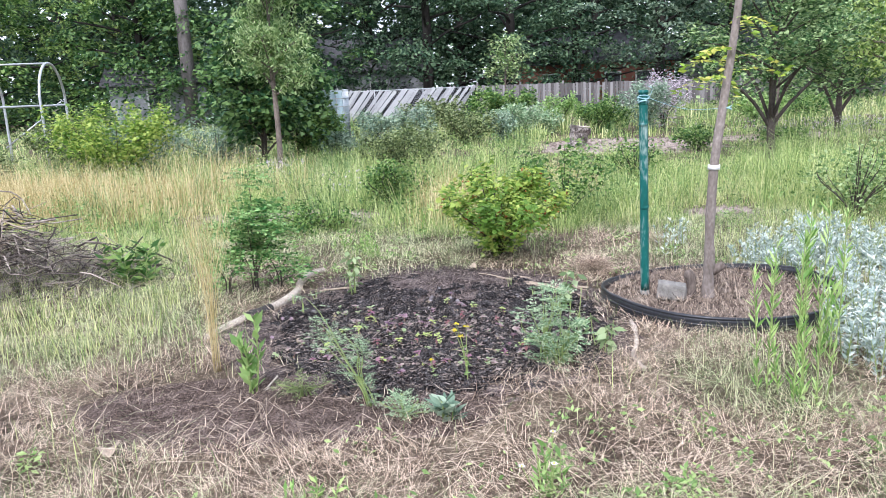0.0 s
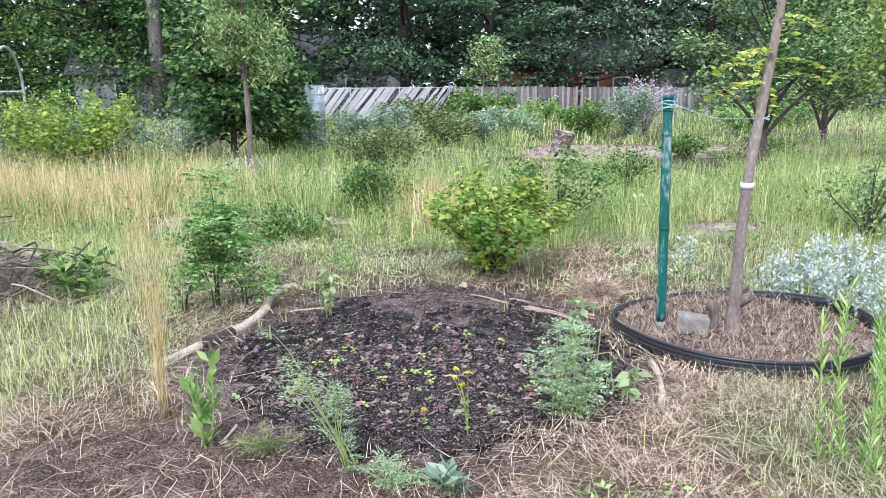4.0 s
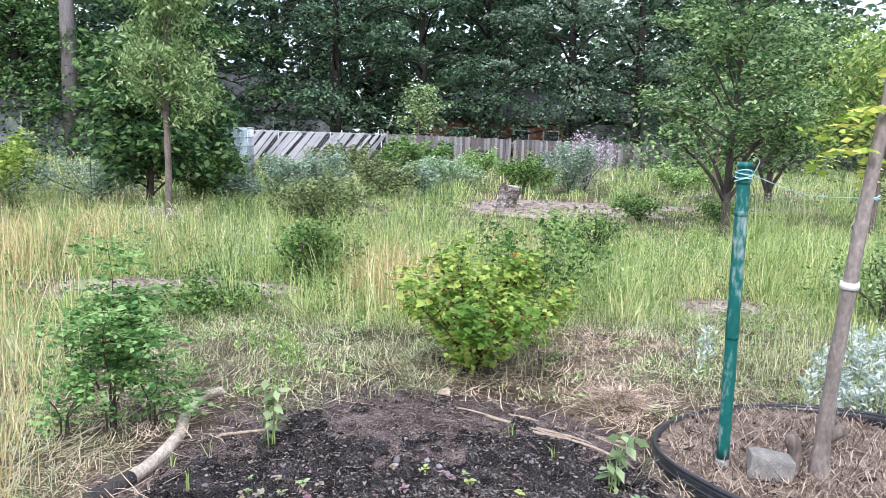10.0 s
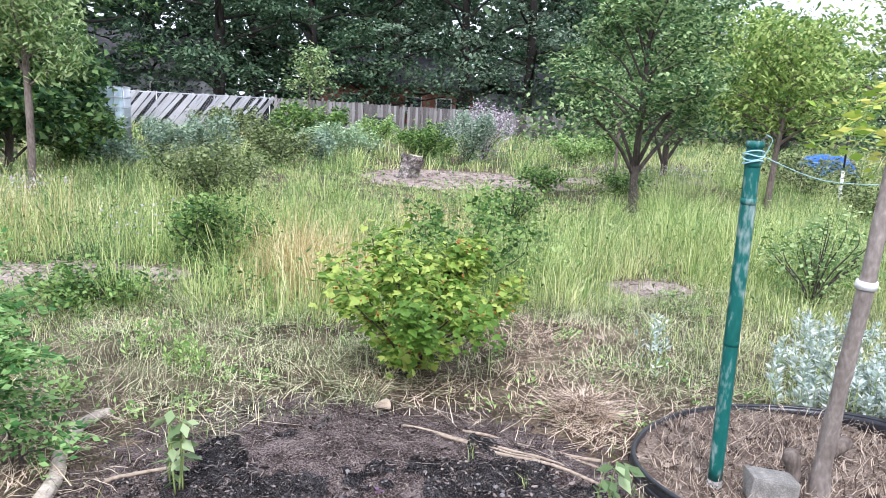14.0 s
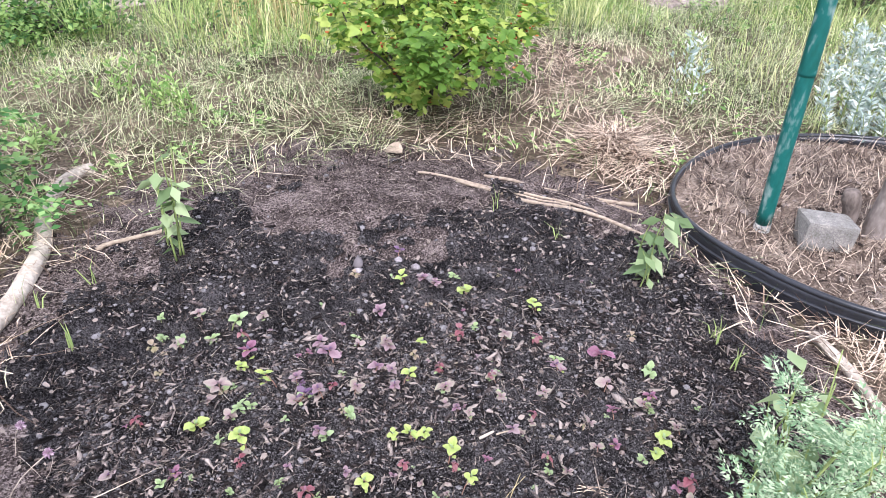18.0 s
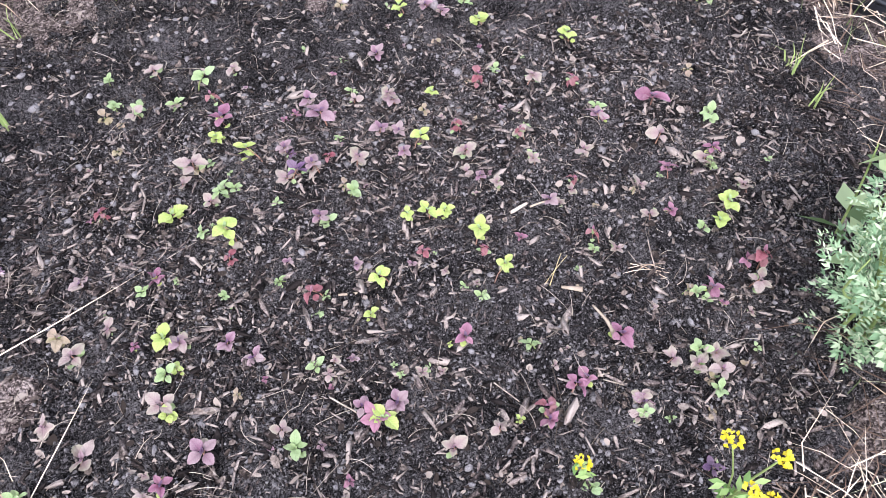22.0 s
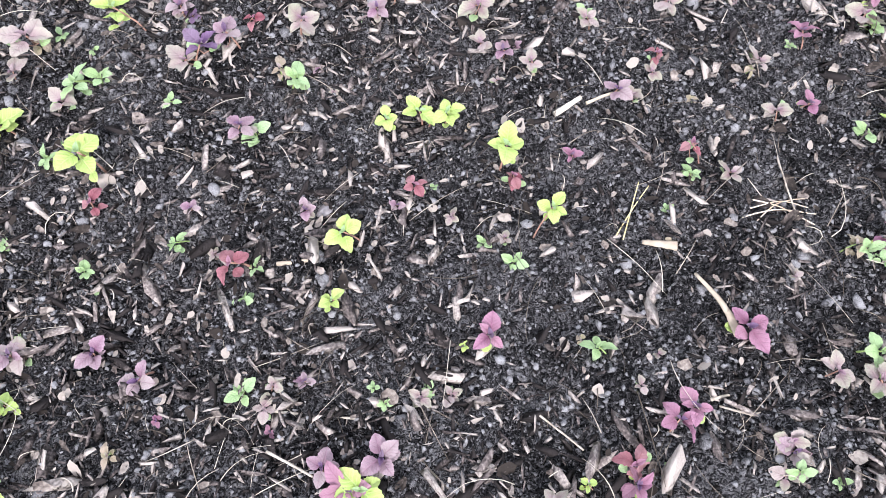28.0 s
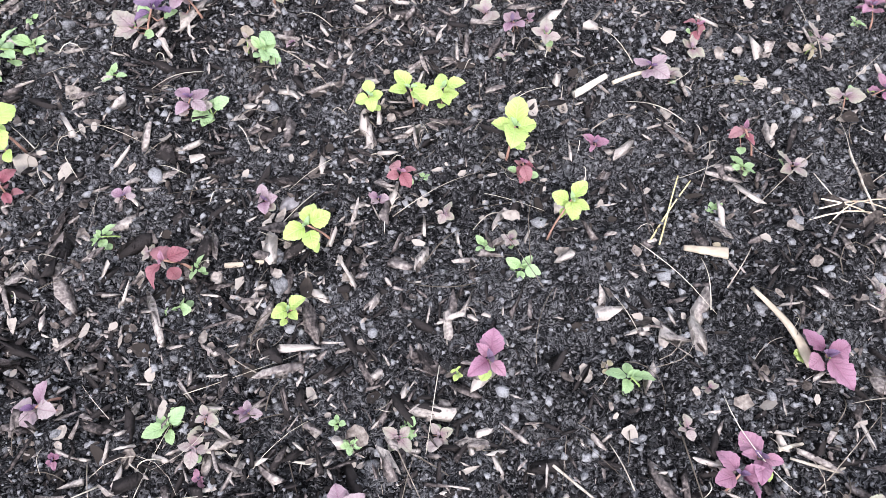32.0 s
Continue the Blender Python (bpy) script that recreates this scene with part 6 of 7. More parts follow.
def greenness(x, y):
    """How far the mown straw still shows green."""
    return np.clip(0.26 + 0.6 * np.clip((y - 6.1) / 1.1, -0.35, 2) + 0.25 * np.exp(-((x + 0.45) ** 2 + (y - 6.75) ** 2) / 0.25) + 0.35 * np.clip((2.6 - y) / 0.8, 0, 1) + 0.55 * np.clip((np.abs(x - 0.2) - 1.2) / 1.2, 0, 1) * np.clip((y - 3.5) / 0.8, -0.6, 1) + 0.8 * np.exp(-(((x - 1.55) / 0.5) ** 2 + ((y - 3.45) / 0.45) ** 2)) - 1.1 * np.exp(-(((x - 1.55) / 0.55) ** 2 + ((y - 7.1) / 0.5) ** 2)) + 1.8 * fbm(x, y, 1.3, 4, 19), 0.02, 1)


g = np.random.default_rng(401)


def add_grass(name, p, height, width, lean, mat, label, flat=False, z=0.0):
    v, f = blades(lift(p, z), height, width, lean, g, flat)
    tagged(new(name, mesh_from(name, v, f, mat)), label, "grass", kind="stuff")


def pick(p, prob):
    return p[g.uniform(0, 1, len(p)) < prob]


def wedge(n, y0, y1, half0, half1, skew=0.25):
    """Random spots in the widening strip that is looked over."""
    y = g.uniform(y0, y1, n)
    h = half0 + (half1 - half0) * (y - y0) / (y1 - y0)
    u = g.uniform(0, 1, n)
    if skew > 0.3:
        return np.stack([-0.66 * y - 0.6 + u * (1.66 * y - 0.6), y], -1)
    return np.stack([(2 * u - 1) * h + skew * y * 0.35, y], -1)


# mown straw in combed swaths, finest where the camera starts
for n, y0, y1, a0, a1, w in ((80000, 1.3, 4.2, 2.2, 3.6, 0.0019), (82000, 4.2, 8.6, 3.6, 5.6, 0.0031)):
    hub = wedge(n // 55, y0, y1, a0, a1, 0.12)
    which = g.integers(0, len(hub), n)
    way = (g.uniform(0, 2 * np.pi, len(hub)))[which] + g.normal(0, 0.38, n)
    long = np.exp(g.normal(0, 0.3, len(hub)))[which]
    mood = g.normal(0, 1, len(hub))[which]
    p = hub[which] + g.normal(0, 0.085, (n, 2))
    loose = g.uniform(0, 1, n) < 0.35
    p[loose] = wedge(loose.sum(), y0, y1, a0, a1, 0.12)
    x, y = p.T
    rim = in_bed(x, y)
    prob = np.where(in_front(x, y) < 1, 0.15, 0.5 + 1.6 * np.clip(0.34 + 1.5 * fbm(x, y, 2.6, 4, 71), 0, 1)) * np.where(rim < np.where((x < -0.6) | (x > 0.7), 1.24, 1.07), 0.25, 1.0)
    ok = open_ground(x, y) & (chip_bed(x, y) > 0.9) & (g.uniform(0, 1, n) < prob)
    gr = greenness(x, y) + 0.22 * mood > 0.5
    for mask, nm, mat, label in ((ok & ~gr, "dry_straw", M_STRAW, "mown dry straw lying matted on the ground"), (ok & gr, "cut_grass", M_CUT, "mown grass lying half green on the ground")):
        m = mask.sum()
        heap = 0.055 * np.clip(0.1 + 3.2 * fbm(x[mask], y[mask], 3.2, 3, 72), 0, 1) * np.clip((in_bed(x[mask], y[mask]) - 1.15) * 4, 0, 1) * np.clip((in_ring(x[mask], y[mask]) - 1.1) * 4, 0, 1) * (in_front(x[mask], y[mask]) > 1.05)
        v, f = blades(lift(p[mask], heap * g.uniform(0, 1, m) ** 0.6 + 0.016 * (rim[mask] < 1.28)), (0.03 + 0.20 * g.uniform(0, 1, m) ** 1.5) * long[mask], w * g.uniform(0.5, 1.6, m), 0.4, g, True, way[mask])
        tagged(new(nm, mesh_from(nm, v, f, mat)), label, "grass", kind="stuff")
p = wedge(34000, 1.3, 8.0, 2.4, 5.2, 0.12)
p = p[open_ground(p[:, 0], p[:, 1]) & (in_front(p[:, 0], p[:, 1]) > 1.02)]
p = pick(p, 0.08 + 0.92 * greenness(p[:, 0], p[:, 1]) ** 1.3)
d = pick(p, 0.35)
add_grass("stubble", d, g.uniform(0.03, 0.11, len(d)), g.uniform(0.0015, 0.0035, len(d)), 0.7, M_STRAW, "short standing straw stubble")
add_grass("short_grass", p, g.uniform(0.04, 0.16, len(p)), g.uniform(0.0015, 0.004, len(p)), 0.8, M_CUT, "short regrowing grass in the mown strip")
p = pick(scatter(14000, -4.5, 4.5, 2.2, 8.5, lambda x, y: open_ground(x, y) & (in_front(x, y) > 1.05), g), 1)
p = pick(p, np.clip(2.6 * fbm(p[:, 0], p[:, 1], 1.1, 3, 83) - 0.15 + 0.25 * (np.abs(p[:, 0]) - 1.6) + 0.35 * (p[:, 1] > 5.8), 0, 0.8))
add_grass("grass_tuft", p, g.uniform(0.08, 0.26, len(p)), g.uniform(0.002, 0.0045, len(p)), 0.6, M_GRASSD, "scattered tufts of green grass in the mown strip")
hub = scatter(170, -3.4, 3.4, 5.6, 8.2, lambda x, y: open_ground(x, y) & (in_bed(x, y) > 1.25) & (np.hypot(x - 0.5, y - 6.5) > 0.35), g)
hub = np.concatenate([hub, scatter(60, -2.4, 2.6, 1.9, 3.2, lambda x, y: in_front(x, y) > 1.05, g)])
n = 6200
k = g.integers(0, len(hub), n)
p = hub[k] + g.normal(0, 0.055, (n, 2)) * np.exp(g.normal(0, 0.35, len(hub)))[k, None]
v, f = leaves(lift(p, g.uniform(0.015, 0.09, n)), 0.034 * g.uniform(0.5, 1.4, n), 0.42, -0.1, g)
tagged(new("rosette_weeds", mesh_from("rosette_weeds", v, f, L_BRIGHT)), "low light green leafy weeds regrowing in the mown strip", "weeds", kind="stuff")

# meadow, by distance
for name, n, y0, y1, h0, h1, w, hh in (("near", 82000, 7.2, 12, 5.0, 8.0, 0.006, 0.33), ("middle", 62000, 12, 20, 8, 13, 0.009, 0.24), ("far", 46000, 20, 43, 13, 26, 0.019, 0.38)):
    hub = wedge(n // 42, y0, y1, h0, h1, 0.6)
    which = g.integers(0, len(hub), n)
    p = hub[which] + g.normal(0, 0.075 + 0.005 * y0, (n, 2)) * np.exp(g.normal(0, 0.3, len(hub)))[which, None]
    mood, size = g.normal(0, 1, len(hub))[which], np.exp(g.normal(-0.12, 0.55, len(hub)))[which]
    loose = g.uniform(0, 1, n) < 0.2
    p[loose] = wedge(loose.sum(), y0, y1, h0, h1, 0.6)
    x, y = p.T
    ok = (chip_bed(x, y) > 1.0) & ((y > 8.0) | (y > 7.2 + 0.9 * fbm(x, y, 0.9, 3, 4) + 0.35) | (np.abs(x - 0.3) > 3.0))
    p, mood, size, mid = p[ok], mood[ok], size[ok], hub[which][ok]
    x, y = p.T
    gold = 0.9 * goldness(x, y) + 0.16 * mood > 0.42
    lush = 2.2 * fbm(x, y, 0.55, 3, 40) + 0.35 * mood > 0.05
    tall = (1 + 2.0 * fbm(x, y, 0.9, 3, 44)) * size
    low = 1 - 0.68 * np.clip(1.7 - np.hypot((x - 4.6) / 3.4, (y - 14.8) / 2.8), 0, 1)
    low = np.minimum(low, 1 - 0.75 * np.clip(1.6 - np.hypot((x + 2.0) / 1.6, (y - 8.4) / 0.9), 0, 1))
    low = np.minimum(low, 1 - 0.7 * np.clip(1.6 - np.hypot((x - 3.1) / 0.6, (y - 7.9) / 0.6), 0, 1))
    out = np.arctan2(p[:, 1] - mid[:, 1], p[:, 0] - mid[:, 0])
    ease = np.clip((y - 6.8) / 1.6, 0.35, 1) * low
    H = np.clip(hh * np.where(gold, 1.25, 1.0) * tall * ease * g.uniform(0.55, 1.2, len(p)), 0.06, 0.85)
    for mask, mat, label, nm in ((gold, M_GOLD, "tall ripe golden grass", "golden_grass"), (~gold & (mood < -0.9), M_GRASSSHADE, "meadow grass coloured deep green as if in shade", "deep_grass"), (~gold & lush & (mood >= -0.9), M_GRASSD, "lush green meadow grass", "lush_grass"), (~gold & ~lush & (mood >= -0.9), M_GRASS, "tall light green meadow grass", "meadow_grass")):
        if not mask.any():
            continue
        v, f = blades(lift(p[mask]), H[mask], w * g.uniform(0.5, 1.3, mask.sum()), 0.95 if mat is not M_GOLD else 0.55, g, False, out[mask] + g.normal(0, 0.6, mask.sum()))
        tagged(new(nm, mesh_from(nm, v, f, mat)), label, "grass", kind="stuff")
# tussocks standing out of the meadow
hub = wedge(150, 7.6, 14, 0, 0, 0.6)
hub = hub[chip_bed(hub[:, 0], hub[:, 1]) > 1.15]
k = np.repeat(np.arange(len(hub)), 110)
p = hub[k] + g.normal(0, 0.075, (len(k), 2))
size = np.exp(g.normal(0, 0.3, len(hub)))[k]
v, f = blades(lift(p), 0.42 * size * g.uniform(0.5, 1.2, len(k)), 0.0055 * g.uniform(0.6, 1.3, len(k)), 0.9, g, False, np.arctan2(*(p - hub[k]).T[::-1]) + g.normal(0, 0.5, len(k)))
tagged(new("grass_tussock", mesh_from("grass_tussock", v, f, M_GRASSD)), "lush arching green grass tussocks in the meadow", "grass", kind="stuff")
# broad-leaved weeds among the grass
for n, y0, y1, size, mat in ((7000, 7.4, 13, 0.045, L_SHRUB), (7000, 13, 24, 0.075, L_SHRUB), (6000, 24, 41, 0.12, L_APPLE), (6000, 7.6, 20, 0.055, L_BRIGHT)):
    hub = wedge(n // 30, y0, y1, 0, 0, 0.6)
    hub = hub[chip_bed(hub[:, 0], hub[:, 1]) > 1.0]
    p = hub[g.integers(0, len(hub), n)] + g.normal(0, 3.0 * size, (n, 2))
    v, f = leaves(lift(p, g.uniform(0.05, 0.42, n)), size * g.uniform(0.5, 1.3, n), 0.45, 0.1, g)
    tagged(new("meadow_weeds", mesh_from("meadow_weeds", v, f, mat)), "leafy weeds mixed into the meadow grass", "weeds", kind="stuff")
# grass at the sides, standing close
p = np.concatenate([scatter(9000, -5.5, -1.9, 4.2, 8.0, None, g), scatter(6000, 2.3, 5.5, 2.2, 8.0, None, g)])
p = p[(in_ring(p[:, 0], p[:, 1]) > 1.15) & (fbm(p[:, 0], p[:, 1], 0.8, 3, 61) + 0.22 * (np.abs(p[:, 0]) - 2.6) > -0.02)]
add_grass("side_grass", p, g.uniform(0.06, 0.30, len(p)), g.uniform(0.002, 0.005, len(p)), 0.9, M_GRASS, "uncut grass beside the mown strip")

# rough grass all round, thinning out
p = scatter(42000, -12, 12, -8, 7, lambda x, y: (y < 1.25) | (np.abs(x - 0.2) > 3.2 + 0.25 * np.clip(y, 0, 9)), g)
p = pick(p, np.clip(0.6 + 1.6 * fbm(p[:, 0], p[:, 1], 0.5, 3, 66), 0, 1))
p = p[np.hypot(p[:, 0], p[:, 1]) > 0.9]
add_grass("rough_grass", p, g.uniform(0.08, 0.26, len(p)), g.uniform(0.005, 0.014, len(p)), 1.2, M_GRASS, "rough grass round the garden plot")

# wood chip ground
patch("wood_chip_ground", lambda x, y: chip_bed(x, y), -3, 12.5, 7.8, 20.5, 0.1, lambda x, y, k: 0.03 * np.clip((1.05 - k) * 4, -1.5, 1), M_WOODCHIPS, "pale wood chips spread on the ground", 0.03, 6)

g = np.random.default_rng(455)
for n, x0, x1, y0, y1, size in ((1500, -3.8, -0.6, 8.6, 9.8, 0.05), (420, 2.6, 3.8, 7.9, 8.9, 0.05), (3000, 2.2, 12, 15.4, 20.6, 0.10)):
    p = scatter(n, x0, x1, y0, y1, lambda x, y: chip_bed(x, y) < 1.0, g)
    v, f = chips(lift(p, 0.035), size * g.uniform(0.4, 1.3, len(p)), g, 0.35)
    tagged(new("chip_mulch", mesh_from("chip_mulch", v, f, M_WOODCHIPS)), "loose pale wood chips on the mulched spots", "wood chips", kind="stuff")
g = np.random.default_rng(456)
# pink-white flowers
for k, (x, y, r, n) in enumerate(((-2.75, 12.6, 0.5, 150), (8.6, 18.0, 1.9, 420), (9.9, 17.6, 1.0, 200), (-1.2, 9.9, 0.5, 60))):
    q = np.column_stack([g.normal(x, r * 0.5, n), g.normal(y, r * 0.35, n), g.uniform(0.22, 0.5, n)])
    e = thing("fleabane", x, y, 0, "drift of small pale pink daisies in the grass", "flowers", "drifts of pale daisies")
    v, f = leaves(q - [x, y, 0], 0.034, 0.9, 0, g)
    piece("blossom", mesh_from("blossom", v, f, L_PINK), e, "", "stuff")
    v, f = blades(np.column_stack([q[:, 0] - x, q[:, 1] - y, np.zeros(n)]), q[:, 2], 0.006, 0.02, g)
    piece("stalk_growth", mesh_from("stalk_growth", v, f, M_GRASSD), e, "", "stuff")

# ---- brush pile ----
g = np.random.default_rng(601)
pile = thing("brush_pile", -3.55, 6.0, 0, "tangled heap of dry cut branches and weeds", "brush pile")
for k in range(210):
    a, r = g.uniform(0, 6.28), g.uniform(0, 0.9)
    b = np.array([r * np.cos(a) * 1.2, r * np.sin(a) * 0.8, 0.03 + 0.75 * max(0, 1 - r) * g.uniform(0.3, 1)])
    w, L = g.uniform(0, 6.28), g.uniform(0.3, 1.0)
    d = np.array([np.cos(w), np.sin(w) * 0.7, g.normal(0, 0.12)])
    c = curve([b - d * L / 2, b - d * L / 5 + g.normal(0, 0.07, 3), b + g.normal(0, 0.07, 3), b + d * L / 2], 8)
    c[:, 2] = np.maximum(c[:, 2], 0.012)
    v, f = tube(c, np.linspace(1, 0.4, 8) * g.uniform(0.003, 0.010), 5)
    piece("twig", mesh_from("twig", v, f, (M_HAY, M_DARKBARK, M_DARKBARK, M_TWIG)[k % 4], True), pile)
p = np.column_stack([g.normal(0, 0.55, 7000), g.normal(0, 0.4, 7000)])
h = 0.50 * np.exp(-(p[:, 0] ** 2 / 0.7 + p[:, 1] ** 2 / 0.35)) * g.uniform(0.0, 1, 7000) ** 0.5
v, f = blades(np.column_stack([p, h]), g.uniform(0.10, 0.34, 7000), 0.0045, 0.5, g, True)
piece("dry_weed_mat", mesh_from("dry_weed_mat", v, f, M_HAY), pile, "matted dry weeds", "stuff")
leafy_stalk("weed_tuft", -2.55, 5.95, 0.34, 16, 0.16, 0.11, L_SHRUB, "dense green weed tuft at the foot of the brush pile", 602, 0, 20, 0.3, up=0.5)
for k, (x, y, sc) in enumerate(((1.21, 5.80, 0.15),)):
    heap = thing("straw_heap", x, y, 0, "low rounded nest of dry straw", "straw heap")
    a = g.uniform(0, 6.28, 900)
    r = sc * np.sqrt(g.uniform(0, 1, 900))
    v, f = blades(np.column_stack([r * np.cos(a), r * np.sin(a), 0.09 * (1 - (r / sc) ** 2)]), g.uniform(0.08, 0.3, 900), 0.004, 0.5, g, True)
    piece("straw", mesh_from("straw", v, f, M_STRAW), heap, "", "stuff")
for k, (x, y, s) in enumerate(((0.265, 6.0, 0.10), (1.84, 6.93, 0.11), (1.35, 5.2, 0.08), (0.86, 5.75, 0.06), (-1.5, 3.0, 0.12))):
    me = leaf_mesh("leaf_blade", M_TWIG, s, 0.75, 620 + k, 0.3, 0.4)
    lf = thing("dead_leaf", x, y, float(ground_z(np.array([x]), np.array([y]))[0]) + 0.035, "curled tan dead leaf on the ground", "leaf", "dead leaves")
    piece("leaf_blade", me, lf, at=pose(0, 0, 0, g.normal(0, 15), g.normal(0, 15), g.uniform(0, 360)))

# ---- midground shrubs ----
for k, (x, y, h, s, n, size, mat, nm, label) in enumerate((
    (-3.1, 18.2, 1.15, 0.85, 2600, 0.085, L_SHRUB, "shrub", "rounded green shrub in the meadow"),
    (-0.62, 12.6, 1.0, 0.72, 3400, 0.055, L_OLIVE, "shrub", "twiggy olive-green shrub with dark stems in the grass"),
    (-0.6, 9.4, 0.62, 0.42, 1700, 0.05, L_SHRUB, "shrub", "dense low green shrub beside wood chips"),
    (-1.45, 8.25, 0.26, 0.42, 1300, 0.04, L_SHRUB, "shrub", "low dark green shrub in the grass"),
    (-6.4, 14.9, 1.45, 1.15, 3400, 0.085, L_CURRANT, "shrub", "broad light green shrub in golden grass"),
    (-7.9, 12.6, 0.9, 0.8, 1200, 0.07, L_OLIVE, "shrub", "twiggy half-bare shrub in golden grass"),
    (-5.2, 17.5, 1.2, 1.0, 2400, 0.08, L_BLUE, "wormwood_bush", "tall bluish grey wormwood bush"),
    (-6.9, 17.0, 1.1, 1.0, 2200, 0.08, L_BLUE, "wormwood_bush", "tall bluish grey wormwood bush"),
    (-8.6, 18.0, 1.3, 1.2, 2200, 0.09, L_OLIVE, "shrub", "broad green shrub at the meadow's edge"),
    (-2.35, 18.2, 0.6, 0.5, 1500, 0.08, L_BLUE, "wormwood_bush", "bluish grey wormwood bush before the water tank"),
    (-1.9, 20.0, 1.05, 0.7, 1500, 0.085, L_BLUE, "wormwood_bush", "bluish grey wormwood bush"),
    (-0.6, 20.5, 1.1, 0.7, 1500, 0.085, L_BLUE, "wormwood_bush", "bluish grey wormwood bush"),
    (0.8, 20.2, 1.0, 0.9, 1700, 0.085, L_OLIVE, "shrub", "olive-green shrub in the meadow"),
    (1.7, 20.4, 0.9, 0.4, 900, 0.085, L_BLUE, "wormwood_bush", "bluish grey wormwood bush"),
    (2.4, 24.0, 1.0, 0.95, 2200, 0.10, L_GREY, "wormwood_bush", "pale grey-green wormwood bush"),
    (3.4, 23.6, 0.7, 0.7, 1300, 0.10, L_GREY, "wormwood_bush", "pale grey-green wormwood bush"),
    (2.3, 28.5, 1.6, 1.4, 2600, 0.13, L_SHRUB, "shrub", "broad dark green shrub before the fence"),
    (5.1, 23.0, 1.15, 0.8, 2200, 0.09, L_SHRUB, "shrub", "rounded green shrub behind the stump"),
    (6.4, 23.0, 1.6, 0.85, 2400, 0.085, L_BLUE, "wormwood_bush", "tall grey-green wormwood with fading flower spikes"),
    (7.2, 24.0, 1.9, 0.9, 1200, 0.07, L_PINK, "seeding_bush", "tall weed with mauve-grey seed heads"),
    (4.2, 26.0, 1.2, 0.8, 1400, 0.10, L_BRIGHT, "shrub", "light green shrub before the fence"),
    (10.5, 24.5, 0.9, 0.9, 1200, 0.10, L_BRIGHT, "shrub", "light green shrub before the fence"),
    (13.0, 26.0, 0.9, 1.2, 1200, 0.10, L_SHRUB, "shrub", "green shrub before the fence"),
    (-0.2, 33.0, 1.2, 1.3, 1500, 0.14, L_OLIVE, "shrub", "olive-green shrub before the slatted fence"),
    (4.3, 7.6, 0.8, 0.5, 800, 0.05, L_PEAR, "shrub", "twiggy olive shrub beside the silver sage"),
    (7.3, 15.9, 0.5, 0.6, 700, 0.07, L_SHRUB, "shrub", "low green shrub by the wood chips"),
    (5.5, 15.8, 0.45, 0.5, 700, 0.07, L_SHRUB, "shrub", "low green shrub by the wood chips"),
    (2.9, 11.0, 0.7, 0.35, 700, 0.05, L_SHRUB, "shrub", "slender green shrub in the grass"),
    (9.4, 12.0, 0.8, 0.6, 1000, 0.07, L_OLIVE, "shrub", "olive shrub under the trees"),
    (12.0, 16.0, 1.0, 1.0, 1200, 0.08, L_OLIVE, "shrub", "dull brownish shrub in the meadow"),
)):
    shrub(nm, x, y, h, s, 18, int(n * 2.0), size * 1.06, mat, label, 700 + k, 0.42 if mat in (L_BLUE, L_GREY) else 0.55, 0.03, M_DARKBARK, 0.11 * s + 0.04, "shrub", "shrubs in the meadow", r=0.01)

# ---- trees ----


